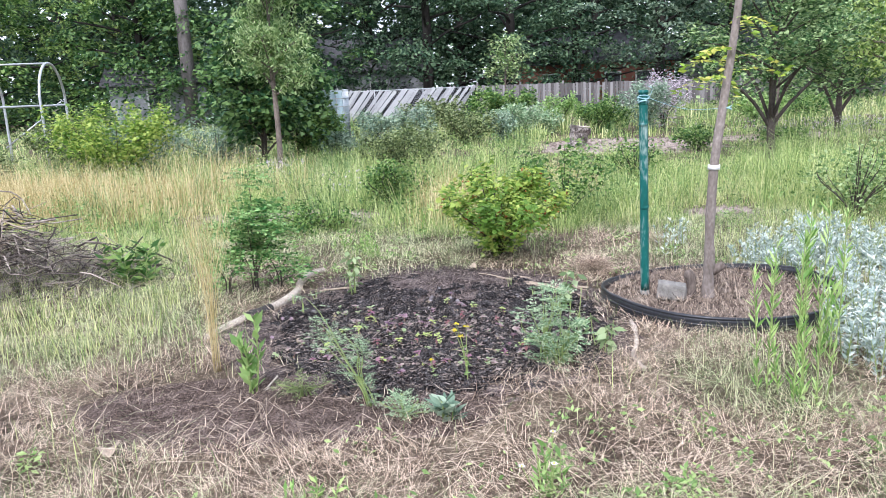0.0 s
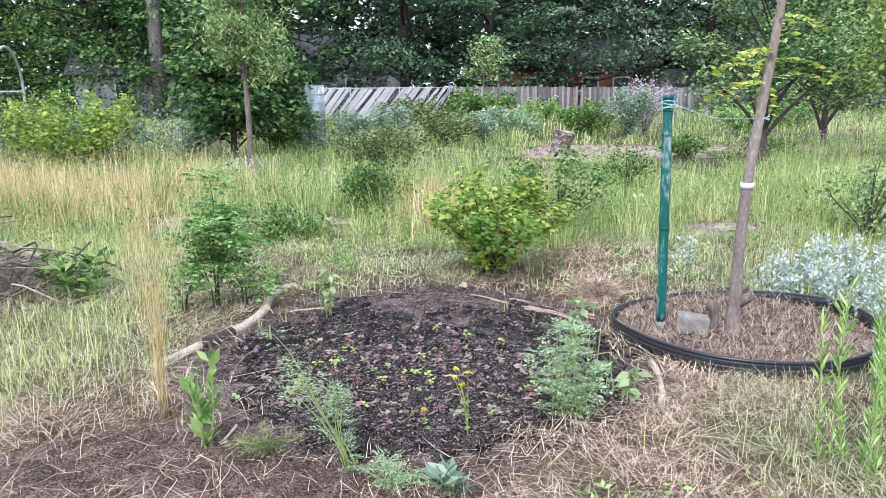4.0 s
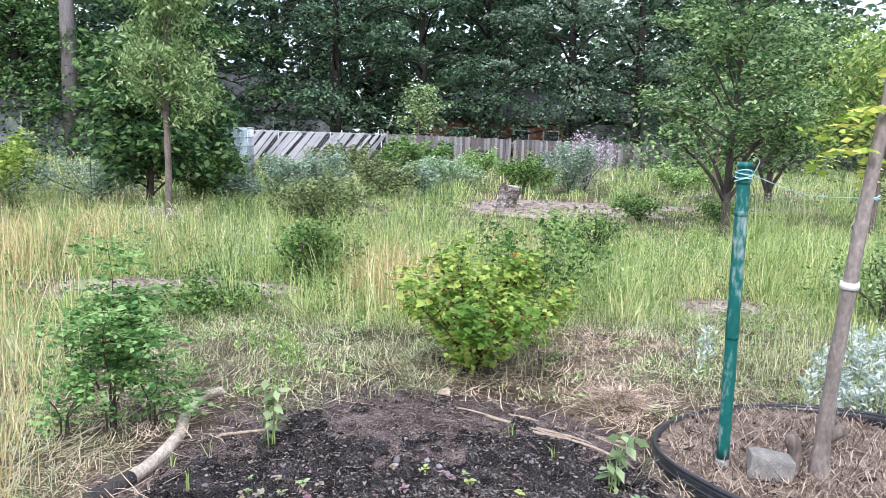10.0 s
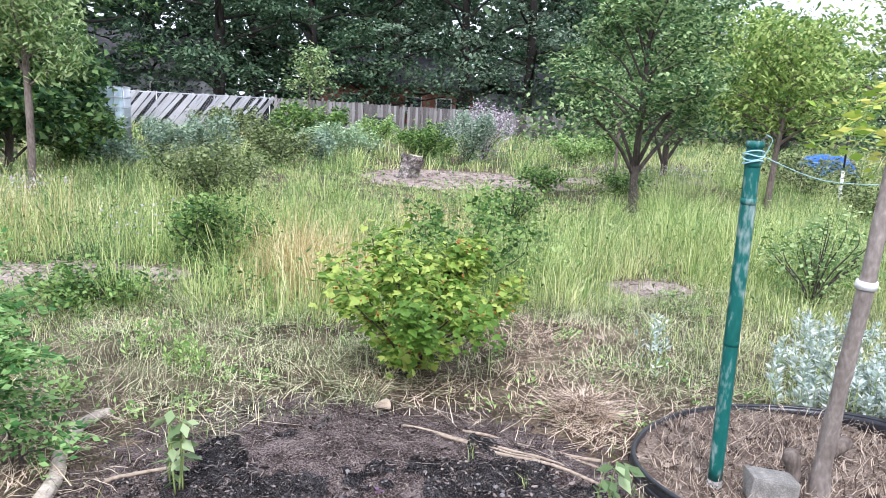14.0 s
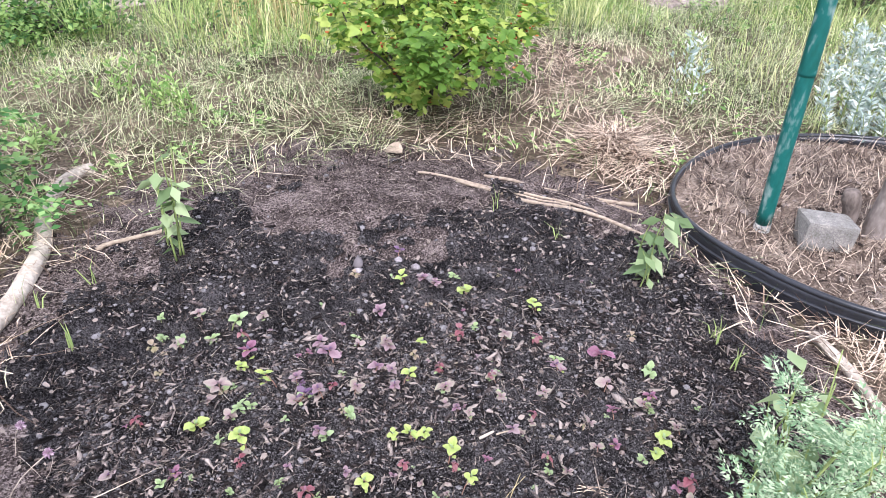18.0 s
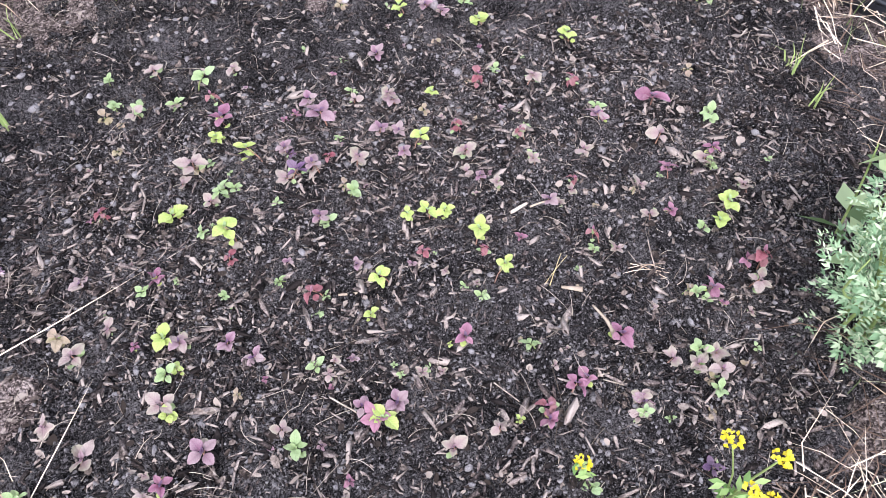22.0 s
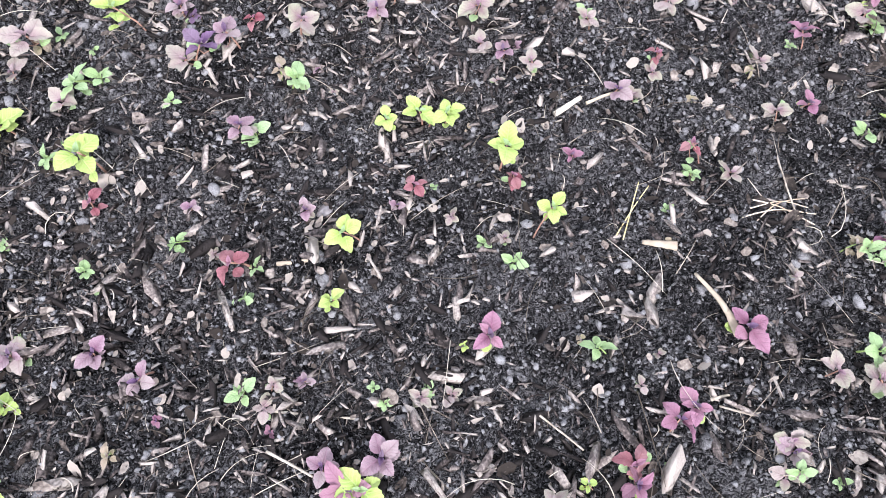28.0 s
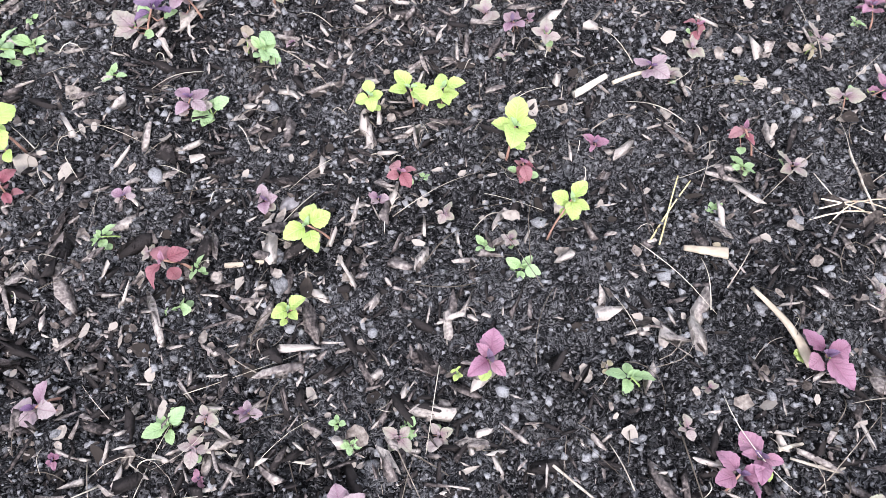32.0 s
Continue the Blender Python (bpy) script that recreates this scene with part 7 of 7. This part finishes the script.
def tree_thing(name, x, y, trunk, leaf_mat, bark, label, seed, limbs, nleaf, size, clump, aspect=0.55, droop=0.3, category="tree", sides=9, group="", z=None, hang=0.0, twigs=True, flat=1.0, first=0.3, shell=False):
    """A tree: a tapered trunk, limbs that fork, and a crown of many leaves in uneven clumps along them. trunk: points and radii; limbs: start height, direction, length, rise."""
    g = np.random.default_rng(seed)
    e = thing(name, x, y, float(ground_z(np.array([x]), np.array([y]))[0]) if z is None else z, label, category, group)
    pts = np.array([q[:3] for q in trunk], float)
    c = curve(pts, 16)
    rad = np.interp(np.linspace(0, 1, 16), np.linspace(0, 1, len(trunk)), [q[3] for q in trunk])
    v, f = tube(c, rad, sides, 0.04, seed)
    piece("trunk", mesh_from("trunk", v, f, bark, True), e)
    tips, small = [], []
    for h, a, L, rise, r in limbs:
        b = np.array([np.interp(h, c[:, 2], c[:, k]) for k in range(3)])
        d = np.array([math.cos(a), math.sin(a), 0])
        end = b + d * L + [0, 0, rise]
        lc = curve([b, b + d * L * 0.35 + [0, 0, rise * 0.5], b + d * L * 0.75 + [0, 0, rise * 0.88] + g.normal(0, 0.05 * L, 3), end], 8)
        v, f = tube(lc, np.linspace(r, r * 0.3, 8), 7, 0.04, seed)
        piece("limb", mesh_from("limb", v, f, bark, True), e)
        for t in np.linspace(first, 1, 7 if twigs else 4):
            q = np.array([np.interp(t, np.linspace(0, 1, 8), lc[:, k]) for k in range(3)])
            for m in range(2 if twigs else 1):
                w = g.uniform(0, 6.28)
                tip = q + np.array([math.cos(w), math.sin(w), g.uniform(-0.2, 0.9)]) * clump * g.uniform(0.6, 1.5)
                tips.append(tip)
                small.append(tube(np.array([q, (q + tip) / 2 + [0, 0, 0.05 * clump], tip]), [r * 0.22, r * 0.14, r * 0.06], 4))
    if twigs and small:
        v, f = join(*small)
        piece("fine_branching", mesh_from("fine_branching", v, f, bark), e, "", "stuff")
    tips = np.array(tips)
    k = g.integers(0, len(tips), nleaf)
    w = g.normal(0, 0.48, (nleaf, 3)) * clump * np.array([1, 1, 0.75]) * g.uniform(0.5, 1.2, (len(tips), 1))[k]
    along = None
    if shell:
        # domed boughs: leaves shingled over the top of each clump, shade beneath
        u = g.normal(size=(nleaf, 3))
        u /= np.linalg.norm(u, axis=1, keepdims=True)
        u[:, 2] = np.where(g.uniform(0, 1, nleaf) < 0.8, np.abs(u[:, 2]), u[:, 2])
        w = u * clump * g.uniform(0.25, 1, (nleaf, 1)) ** 0.4 * [1, 1, 0.55] * g.uniform(0.6, 1.35, (len(tips), 1))[k]
        along = np.column_stack([u[:, :2] + g.normal(0, 0.4, (nleaf, 2)), g.normal(-0.3, 0.3, nleaf)])
    cs = tips[k] + w * [1, 1, flat]
    if hang:
        cs[:, 2] -= hang * g.uniform(0, 1, nleaf) ** 2
    v, f = leaves(cs, size * g.uniform(0.6, 1.3, nleaf), aspect, droop, g, along)
    piece("crown", mesh_from("crown", v, f, leaf_mat), e)
    return e


def ring_limbs(g, n, h0, h1, L0, L1, rise0, rise1, r):
    return [(h0 + (h1 - h0) * k / max(n - 1, 1), 2.4 * k + g.uniform(-0.3, 0.3), L0 + (L1 - L0) * k / max(n - 1, 1) * g.uniform(0.85, 1.15), rise0 + (rise1 - rise0) * g.uniform(0, 1), r * (1 - 0.5 * k / n)) for k in range(n)]


g = np.random.default_rng(801)
tree_thing("young_fruit_tree", -2.95, 13.8, [(0, 0, -0.05, 0.055), (0.02, 0, 1.0, 0.05), (0.0, 0, 2.2, 0.04), (0.05, 0, 3.6, 0.015)], L_PEAR, M_BARK, "slender young tree with drooping light green leaves", 802,
    ring_limbs(g, 17, 1.5, 3.4, 0.66, 0.35, 0.2, 0.8, 0.02), 8000, 0.105, 0.22, 0.32, 0.7, hang=0.15)
tree_thing("lilac_bush", -3.9, 16.6, [(0, 0, -0.05, 0.07), (0.05, 0, 0.9, 0.06), (0, 0, 1.8, 0.04), (0, 0, 2.5, 0.02)], L_LILAC, M_DARKBARK, "large dense dark green lilac-like bush", 803,
    ring_limbs(g, 16, 0.25, 2.2, 0.78, 0.5, 0.25, 0.7, 0.03), 6500, 0.15, 0.40, 0.65, 0.35, category="shrub", shell=True)
tree_thing("lilac_bush", -3.45, 18.5, [(0, 0, -0.05, 0.06), (0, 0, 1.0, 0.05), (0, 0, 2.2, 0.02)], L_LILAC, M_DARKBARK, "large dense dark green lilac-like bush", 804,
    ring_limbs(g, 12, 0.5, 1.9, 0.55, 0.4, 0.2, 0.6, 0.03), 3600, 0.15, 0.32, 0.65, 0.35, category="shrub")
tree_thing("apple_tree", 5.92, 13.25, [(0, 0, -0.05, 0.095), (0.0, 0, 0.35, 0.072), (-0.02, 0, 0.75, 0.068), (0.0, 0, 1.6, 0.045), (0.03, 0, 3.6, 0.018)], L_APPLE, M_DARKBARK, "spreading green apple tree with forked dark limbs", 805,
    [(0.58, 3.3, 1.05, 1.0, 0.038), (0.62, 0.1, 1.15, 0.95, 0.04), (0.66, 2.2, 0.9, 1.4, 0.036), (0.72, 5.2, 0.9, 1.35, 0.04), (0.78, 1.0, 1.0, 1.5, 0.036), (0.68, 4.2, 0.9, 1.25, 0.036)] + ring_limbs(g, 24, 1.25, 3.3, 1.35, 0.55, 0.5, 1.3, 0.024), 13000, 0.092, 0.22, 0.5, 0.1, first=0.45)
tree_thing("apple_tree", 8.6, 13.3, [(0, 0, -0.05, 0.065), (0.03, 0, 0.8, 0.052), (0.1, 0, 1.8, 0.04), (0.15, 0, 3.1, 0.018)], L_LIME, M_BARK, "light lime-green tree with a straight grey trunk", 806,
    ring_limbs(g, 15, 1.2, 2.7, 1.2, 0.6, 0.2, 0.7, 0.03), 6500, 0.12, 0.42, 0.4, 0.6, hang=0.2)
tree_thing("apple_tree", 9.9, 18.5, [(0, 0, -0.05, 0.09), (0.0, 0, 0.8, 0.075), (0.0, 0, 2.4, 0.02)], L_APPLE, M_DARKBARK, "small dark forked fruit tree", 807,
    [(0.35, 3.4, 1.0, 1.3, 0.05), (0.5, 0.2, 1.1, 1.0, 0.05)] + ring_limbs(g, 10, 0.9, 2.2, 1.2, 0.7, 0.3, 0.8, 0.03), 3800, 0.12, 0.40)
tree_thing("sapling", 7.7, 17.0, [(0, 0, -0.05, 0.035), (0.0, 0, 1.0, 0.03), (0.05, 0, 2.2, 0.012)], L_APPLE, M_BARK, "thin young tree beside the apple tree", 808,
    ring_limbs(g, 7, 0.9, 2.0, 0.5, 0.3, 0.2, 0.5, 0.014), 900, 0.10, 0.25)
tree_thing("sapling", 3.3, 36.0, [(0, 0, -0.05, 0.05), (0.0, 0, 1.5, 0.04), (0.05, 0, 3.6, 0.012)], L_PEAR, M_BARK, "small light green tree before the wooden fence", 809,
    ring_limbs(g, 9, 1.6, 3.3, 0.9, 0.5, 0.3, 0.9, 0.02), 900, 0.18, 0.34, hang=0.1)
tree_thing("shade_tree", 16.0, 17.0, [(0, 0, -0.1, 0.15), (0.1, 0, 1.5, 0.12), (0.2, 0, 3.2, 0.07), (0.2, 0, 5.2, 0.03)], L_LIME, M_BARK, "bright green tree at the meadow's side", 810,
    ring_limbs(g, 14, 1.4, 4.6, 2.0, 1.0, 0.5, 1.4, 0.05), 4200, 0.16, 0.55)

BACK = [  # x, y, height, crown radius, first limb, leaf, label
    (-30, 44, 13, 5.5, 2.0, L_DARK, "tall dark broadleaf tree"), (-24, 40, 9, 4.6, 0.6, L_SHRUB, "broad mid-green tree"), (-20.5, 50, 14, 5.5, 2.0, L_LIME, "tall yellow-green broadleaf tree"),
    (-16.5, 43, 9, 4.2, 0.4, L_LILAC, "broad bushy dark tree"), (-11.5, 46, 13, 4.8, 1.0, L_DARK, "tall dark broadleaf tree"), (-8.2, 42, 10, 3.6, 0.8, L_LILAC, "dense dark green tree"),
    (-4.5, 52, 15, 5.0, 1.4, L_SPRUCE, "tall dark conifer-like tree"), (-0.5, 47, 14, 5.2, 1.2, L_DARK, "tall dark maple"), (4.8, 49, 15, 5.4, 1.2, L_DARK, "tall dark maple"), (9.4, 51, 14, 4.6, 1.2, L_DARK, "tall dark maple"),
    (13.8, 47, 16, 4.6, 1.6, L_WILLOW, "tall grey-green willow-like tree"), (18.6, 48, 18, 5.2, 1.6, L_WILLOW, "tall grey-green willow-like tree"), (24.0, 50, 17, 5.4, 1.4, L_DARK, "tall dark broadleaf tree"),
    (21.5, 40, 8, 3.4, 0.8, L_APPLE, "mid-green tree"), (30.0, 47, 10, 4.2, 1.0, L_APPLE, "mid-green broadleaf tree"), (36.0, 46, 8, 4.2, 1.0, L_SHRUB, "mid-green broadleaf tree"), (43.0, 48, 7, 4.6, 1.0, L_APPLE, "mid-green broadleaf tree"), (28.5, 36, 6.5, 3.0, 0.8, L_LIME, "bright green tree"),
    (-38, 46, 13, 6.0, 1.0, L_DARK, "tall dark broadleaf tree"), (2.0, 60, 17, 6, 3.0, L_SPRUCE, "tall dark tree"), (-14, 60, 17, 6, 3.0, L_SPRUCE, "tall dark tree"), (13, 62, 21, 6.5, 3.0, L_SPRUCE, "tall dark tree"), (27, 60, 20, 6.5, 2.0, L_DARK, "tall dark tree"), (-28, 58, 16, 6, 2.0, L_SPRUCE, "tall dark tree"),
]
for k, (x, y, h, r, h0, mat, label) in enumerate(BACK):
    g = np.random.default_rng(850 + k)
    n = 20
    limbs = [(h0 + (0.86 * h - h0) * q / (n - 1), 2.4 * q + g.uniform(-0.4, 0.4), r * g.uniform(0.7, 1.05) * (1 - 0.55 * (q / n) ** 2), g.uniform(0.05, 0.22) * h * 0.6, 0.10) for q in range(n)]
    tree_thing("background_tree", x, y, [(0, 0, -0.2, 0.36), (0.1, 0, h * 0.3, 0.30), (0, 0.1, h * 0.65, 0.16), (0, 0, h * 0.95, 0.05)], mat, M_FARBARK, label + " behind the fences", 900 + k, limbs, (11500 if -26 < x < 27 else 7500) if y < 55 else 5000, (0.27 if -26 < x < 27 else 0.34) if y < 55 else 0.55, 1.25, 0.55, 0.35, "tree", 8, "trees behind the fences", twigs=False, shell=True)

# undergrowth along the fences, and the woods that close the view
g = np.random.default_rng(990)
for name, n, x0, x1, y0, y1, z1, size, mat, label in (
    ("undergrowth", 20000, -46, 52, 43.6, 47.5, 4.6, 0.27, L_DARK, "dark undergrowth behind the fences"),
    ("undergrowth", 13000, -46, -6.5, 38.0, 43.0, 3.4, 0.25, L_LILAC, "dark bushes along the meadow's far side"),
    ("undergrowth", 5000, 14, 52, 37.0, 42.0, 1.6, 0.30, L_APPLE, "green bushes along the far fence"),
    ("far_woods", 28000, -90, 36, 66, 80, 25, 1.4, L_DARK, "dark woods closing the view"),
    ("far_woods", 9000, 28, 46, 62, 70, 20, 0.9, L_DARK, "dark woods closing the view"),
    ("far_woods", 9000, 46, 110, 66, 80, 8, 0.8, L_DARK, "dark woods closing the view"),
):
    m = n // 18
    hub = np.column_stack([g.uniform(x0, x1, m), g.uniform(y0, y1, m), g.uniform(0.0, 1, m) ** 1.2 * z1])
    cs = hub[g.integers(0, m, n)] + g.normal(0, size * 2.1, (n, 3))
    cs[:, 2] = np.abs(cs[:, 2]) + 0.05
    v, f = leaves(cs, size * g.uniform(0.6, 1.3, n), 0.6, 0.3, g)
    tagged(new(name, mesh_from(name, v, f, mat)), label, "bushes", kind="stuff")

# ---- stump ----
stump = thing("stump", 3.42, 18.1, 0.0, "grey weathered tree stump standing on wood chips", "stump")
c = curve([[-0.10, 0, -0.05], [-0.05, 0, 0.1], [0.0, 0, 0.3], [0.05, 0, 0.50]], 14)
v, f = tube(c, np.interp(np.linspace(0, 1, 14), [0, 0.15, 0.4, 0.75, 1], [0.29, 0.22, 0.20, 0.225, 0.25]), 22, 0.10, 3)
piece("bark", mesh_from("bark", v, f, M_STUMP, False), stump)
v, f = tube(np.array([[0.05, 0, 0.49], [0.052, 0, 0.512]]), [0.215, 0.205], 18, 0.07, 3)
piece("cut_face", mesh_from("cut_face", v, f, M_LOG, False), stump, "pale sawn top")

# ---- water tank in its cage ----
tank = thing("water_tank", -2.85, 19.4, 0.45, "milky blue-white plastic water tank in a wire cage", "tank")
piece("tank_body", with_mat(box(1.0, 1.0, 1.02, 0.06), M_TANK), tank, at=pose(0, 0, 0.14))
v, f = tube(np.array([[0, 0, 1.15], [0, 0, 1.21]]), [0.13, 0.12], 16)
piece("lid", mesh_from("lid", v, f, M_DARKMETAL, True), tank, "dark screw lid")
piece("pallet", with_mat(box(1.1, 1.1, 0.13, 0.01), M_FENCE), tank)
bar_v, bar_f = tube(np.array([[0, 0, 0.0], [0, 0, 1.06]]), [0.012, 0.012], 6)
bar = mesh_from("cage_bar", bar_v, bar_f, M_STEEL, True)
for k in range(7):
    for s in (-1, 1):
        piece("cage_bar", bar, tank, at=pose(-0.525 + 0.175 * k, 0.53 * s, 0.12))
        piece("cage_bar", bar, tank, at=pose(0.53 * s, -0.525 + 0.175 * k, 0.12))
rail_v, rail_f = tube(np.array([[-0.54, 0, 0], [0.54, 0, 0]]), [0.012, 0.012], 6)
rail = mesh_from("cage_rail", rail_v, rail_f, M_STEEL, True)
for k in range(6):
    for s in (-1, 1):
        piece("cage_rail", rail, tank, at=pose(0, 0.545 * s, 0.16 + 0.2 * k))
        piece("cage_rail", rail, tank, at=pose(0.545 * s, 0, 0.16 + 0.2 * k, 0, 0, 90))
piece("stand", with_mat(box(1.1, 1.1, 0.45, 0.02), M_BLOCK), tank, "concrete footing", at=pose(0, 0, -0.45))

# ---- greenhouse frame ----
hoops = thing("hoop_frame", -9.39, 18.0, 0, "bare galvanised hoop frame of a small tunnel greenhouse", "greenhouse frame", turn=10.5)
for k, xx in enumerate((0.0, -1.5, -3.2)):
    a = np.linspace(0, np.pi, 15)
    arc = np.stack([np.full(15, xx), 1.0 - 1.0 * np.cos(a), 1.62 + 0.95 * np.sin(a)], -1)
    line = np.concatenate([[[xx, 0, -0.1]], arc, [[xx, 2.0, -0.1]]])
    v, f = tube(curve(line, 40), 0.034, 8)
    piece("hoop", mesh_from("hoop", v, f, M_STEEL, True), hoops)
for yy, z in ((1.0, 2.57), (0.0, 1.55), (2.0, 1.55)):
    v, f = tube(np.array([[0, yy, z], [-3.2, yy, z]]), 0.025, 7)
    piece("purlin", mesh_from("purlin", v, f, M_STEEL, True), hoops)
for yy in (0.0, 2.0):
    v, f = tube(np.array([[0, yy, 1.25], [-0.9, yy, 0.6]]), 0.02, 6)
    piece("brace", mesh_from("brace", v, f, M_STEEL, True), hoops)

# ---- fences ----
fence = thing("wooden_fence", 2.3, 42.2, 0, "weathered grey wooden board fence", "fence")
boards = [with_mat(box(0.138, 0.022, 1.5 + 0.015 * k, 0.004), M_FENCE) for k in range(4)]
g = np.random.default_rng(950)
n = 0
for k in range(205):
    x = 0.15 * k
    if 6.75 < x < 6.95:
        continue
    piece("board", boards[int(g.integers(4))], fence, at=pose(x, 0.10 * math.sin(x * 0.4), 0.14 - 0.012 * x + g.normal(0, 0.008), 0, g.normal(0, 0.4), 0))
for k in range(13):
    piece("post", with_mat(box(0.11, 0.11, 1.82 - 0.01 * k, 0.01), M_FENCE), fence, at=pose(2.4 * k + 0.02, 0.12 + 0.1 * math.sin(2.4 * k * 0.4), 0 - 0.012 * 2.4 * k))
for zz in (0.5, 1.4):
    piece("rail", with_mat(box(30.5, 0.05, 0.09, 0.005), M_FENCE), fence, at=pose(15.3, 0.2, zz - 0.18, 0, 0.68, 0))

slats = thing("slatted_fence", -7.6, 40.6, 0, "chain-link fence woven with white diagonal slats, some missing", "fence")
g = np.random.default_rng(951)
slat = with_mat(box(0.17, 0.02, 1.95, 0.004), M_SLAT)
for k in range(44):
    if g.uniform() < 0.12:
        continue
    piece("slat", slat, slats, at=pose(0.22 * k - 0.9, 0, 0.10, 0, 38 + g.normal(0, 2.0), 0) @ Matrix.Diagonal((g.uniform(0.72, 1.05), 1, 1, 1)))
v, f = tube(np.array([[-1, 0.04, 1.62], [9.7, 0.04, 1.62]]), 0.025, 7)
piece("top_rail", mesh_from("top_rail", v, f, M_STEEL, True), slats)
for k in range(5):
    v, f = tube(np.array([[-0.9 + 2.6 * k, 0.05, -0.1], [-0.9 + 2.6 * k, 0.05, 1.68]]), 0.03, 7)
    piece("post", mesh_from("post", v, f, M_STEEL, True), slats)
wires = []
for k in range(90):
    for s in (-1, 1):
        x = 0.12 * k - 1
        wires.append(tube(np.array([[x, -0.03, 0.05], [x + s * 0.9, -0.03, 1.6]]), 0.0035, 3))
v, f = join(*wires)
piece("mesh_wire", mesh_from("mesh_wire", v, f, M_STEEL), slats, "grey wire mesh", "stuff")
# added black sheet: its colour stands in for shade between the slats
piece("backing", with_mat(box(10.6, 0.02, 1.5, 0.004), M_DARKMETAL), slats, "dark sheet added behind the slats in place of gap shade", at=pose(4.3, 0.12, 0.08))

# bench by the fence
bench = thing("garden_bench", 7.4, 41.0, 0, "small black metal garden bench by the fence", "bench")
piece("seat", with_mat(box(1.0, 0.42, 0.04, 0.008), M_DARKMETAL), bench, at=pose(0, 0, 0.45))
piece("backrest", with_mat(box(1.0, 0.03, 0.42, 0.008), M_DARKMETAL), bench, at=pose(0, 0.2, 0.52, -8))
for sx in (-1, 1):
    for sy in (-1, 1):
        piece("leg", with_mat(box(0.04, 0.04, 0.46, 0.004), M_DARKMETAL), bench, at=pose(0.45 * sx, 0.17 * sy, 0))

# ---- houses behind ----


def house(x, y, w, d, h, roof_h, wall_mat, label, turn=0.0, windows=2):
    e = thing("house", x, y, -0.1, label, "house", "houses behind the fences", turn=turn)
    piece("wall", with_mat(box(w, d, h, 0.02), wall_mat), e)
    o = 0.4
    v = np.array([[-w / 2 - o, -d / 2 - o, h - 0.02], [w / 2 + o, -d / 2 - o, h - 0.02], [w / 2 + o, d / 2 + o, h - 0.02], [-w / 2 - o, d / 2 + o, h - 0.02], [-w / 2 - o, 0, h + roof_h], [w / 2 + o, 0, h + roof_h]])
    v = np.concatenate([v, v + [0, 0, 0.12]])
    f4 = np.array([[0, 1, 5, 4], [2, 3, 4, 5], [7, 6, 10, 11], [9, 8, 11, 10], [0, 6, 7, 1], [2, 8, 9, 3], [0, 4, 10, 6], [3, 9, 10, 4], [1, 7, 11, 5], [2, 5, 11, 8]])
    piece("roof", mesh_from("roof", v, f4, M_ROOF), e)
    for k in range(windows):
        xx = w * ((k + 1) / (windows + 1) - 0.5)
        fr = piece("window", with_mat(box(1.2, 0.10, 1.2, 0.01), M_WHITE), e, at=pose(xx, -d / 2 - 0.03, 1.2))
        piece("pane", with_mat(box(1.0, 0.04, 1.0, 0.005), M_GLASS), fr, at=pose(0, -0.05, 0.1))
    return e


house(-5.5, 55, 10, 8, 3.0, 2.6, M_SIDING, "pale house with a dark shingle roof behind trees")
house(11.5, 58, 11, 8, 3.0, 2.4, M_BRICKWALL, "red brick house with a dark roof behind the fence", 0, 4)
house(-15.6, 43.5, 5, 4, 2.5, 1.2, M_SIDING, "small grey shed with a pitched roof among trees", 12, 1)
house(26, 58, 12, 8, 3.0, 2.4, M_SIDING, "pale house behind the trees")

pole = thing("utility_pole", -13.1, 40.5, 0, "tall grey-brown wooden utility pole", "pole")
v, f = tube(np.array([[0, 0, -0.2], [0, 0, 4.5], [0, 0, 11]]), [0.36, 0.34, 0.30], 14, 0.02, 2)
piece("shaft", mesh_from("shaft", v, f, M_POLE, True), pole)

tarp = thing("tarpaulin", 17.4, 21.2, -0.3, "blue tarpaulin draped over stored goods", "tarpaulin")
v, f = sheet(np.linspace(-0.8, 0.8, 17), np.linspace(-0.6, 0.6, 13), lambda x, y: 1.05 - 0.35 * (x / 0.8) ** 4 - 0.5 * (y / 0.6) ** 4 + 0.12 * fbm(x, y, 3, 3, 6))
piece("cover", mesh_from("cover", v, f, M_TARP, True), tarp)
piece("stack", with_mat(box(1.3, 0.9, 0.9, 0.03), M_FENCE), tarp, "covered wooden crates")
wp = thing("marker_post", 10.85, 14.0, 0, "thin stake with a white lower end and dark top", "stake")
v, f = tube(np.array([[0, 0, -0.1], [0, 0, 0.75]]), 0.03, 8)
piece("white_sleeve", mesh_from("white_sleeve", v, f, M_WHITE, True), wp)
v, f = tube(np.array([[0, 0, 0.75], [0, 0, 1.4]]), 0.018, 8)
piece("rod", mesh_from("rod", v, f, M_DARKMETAL, True), wp)
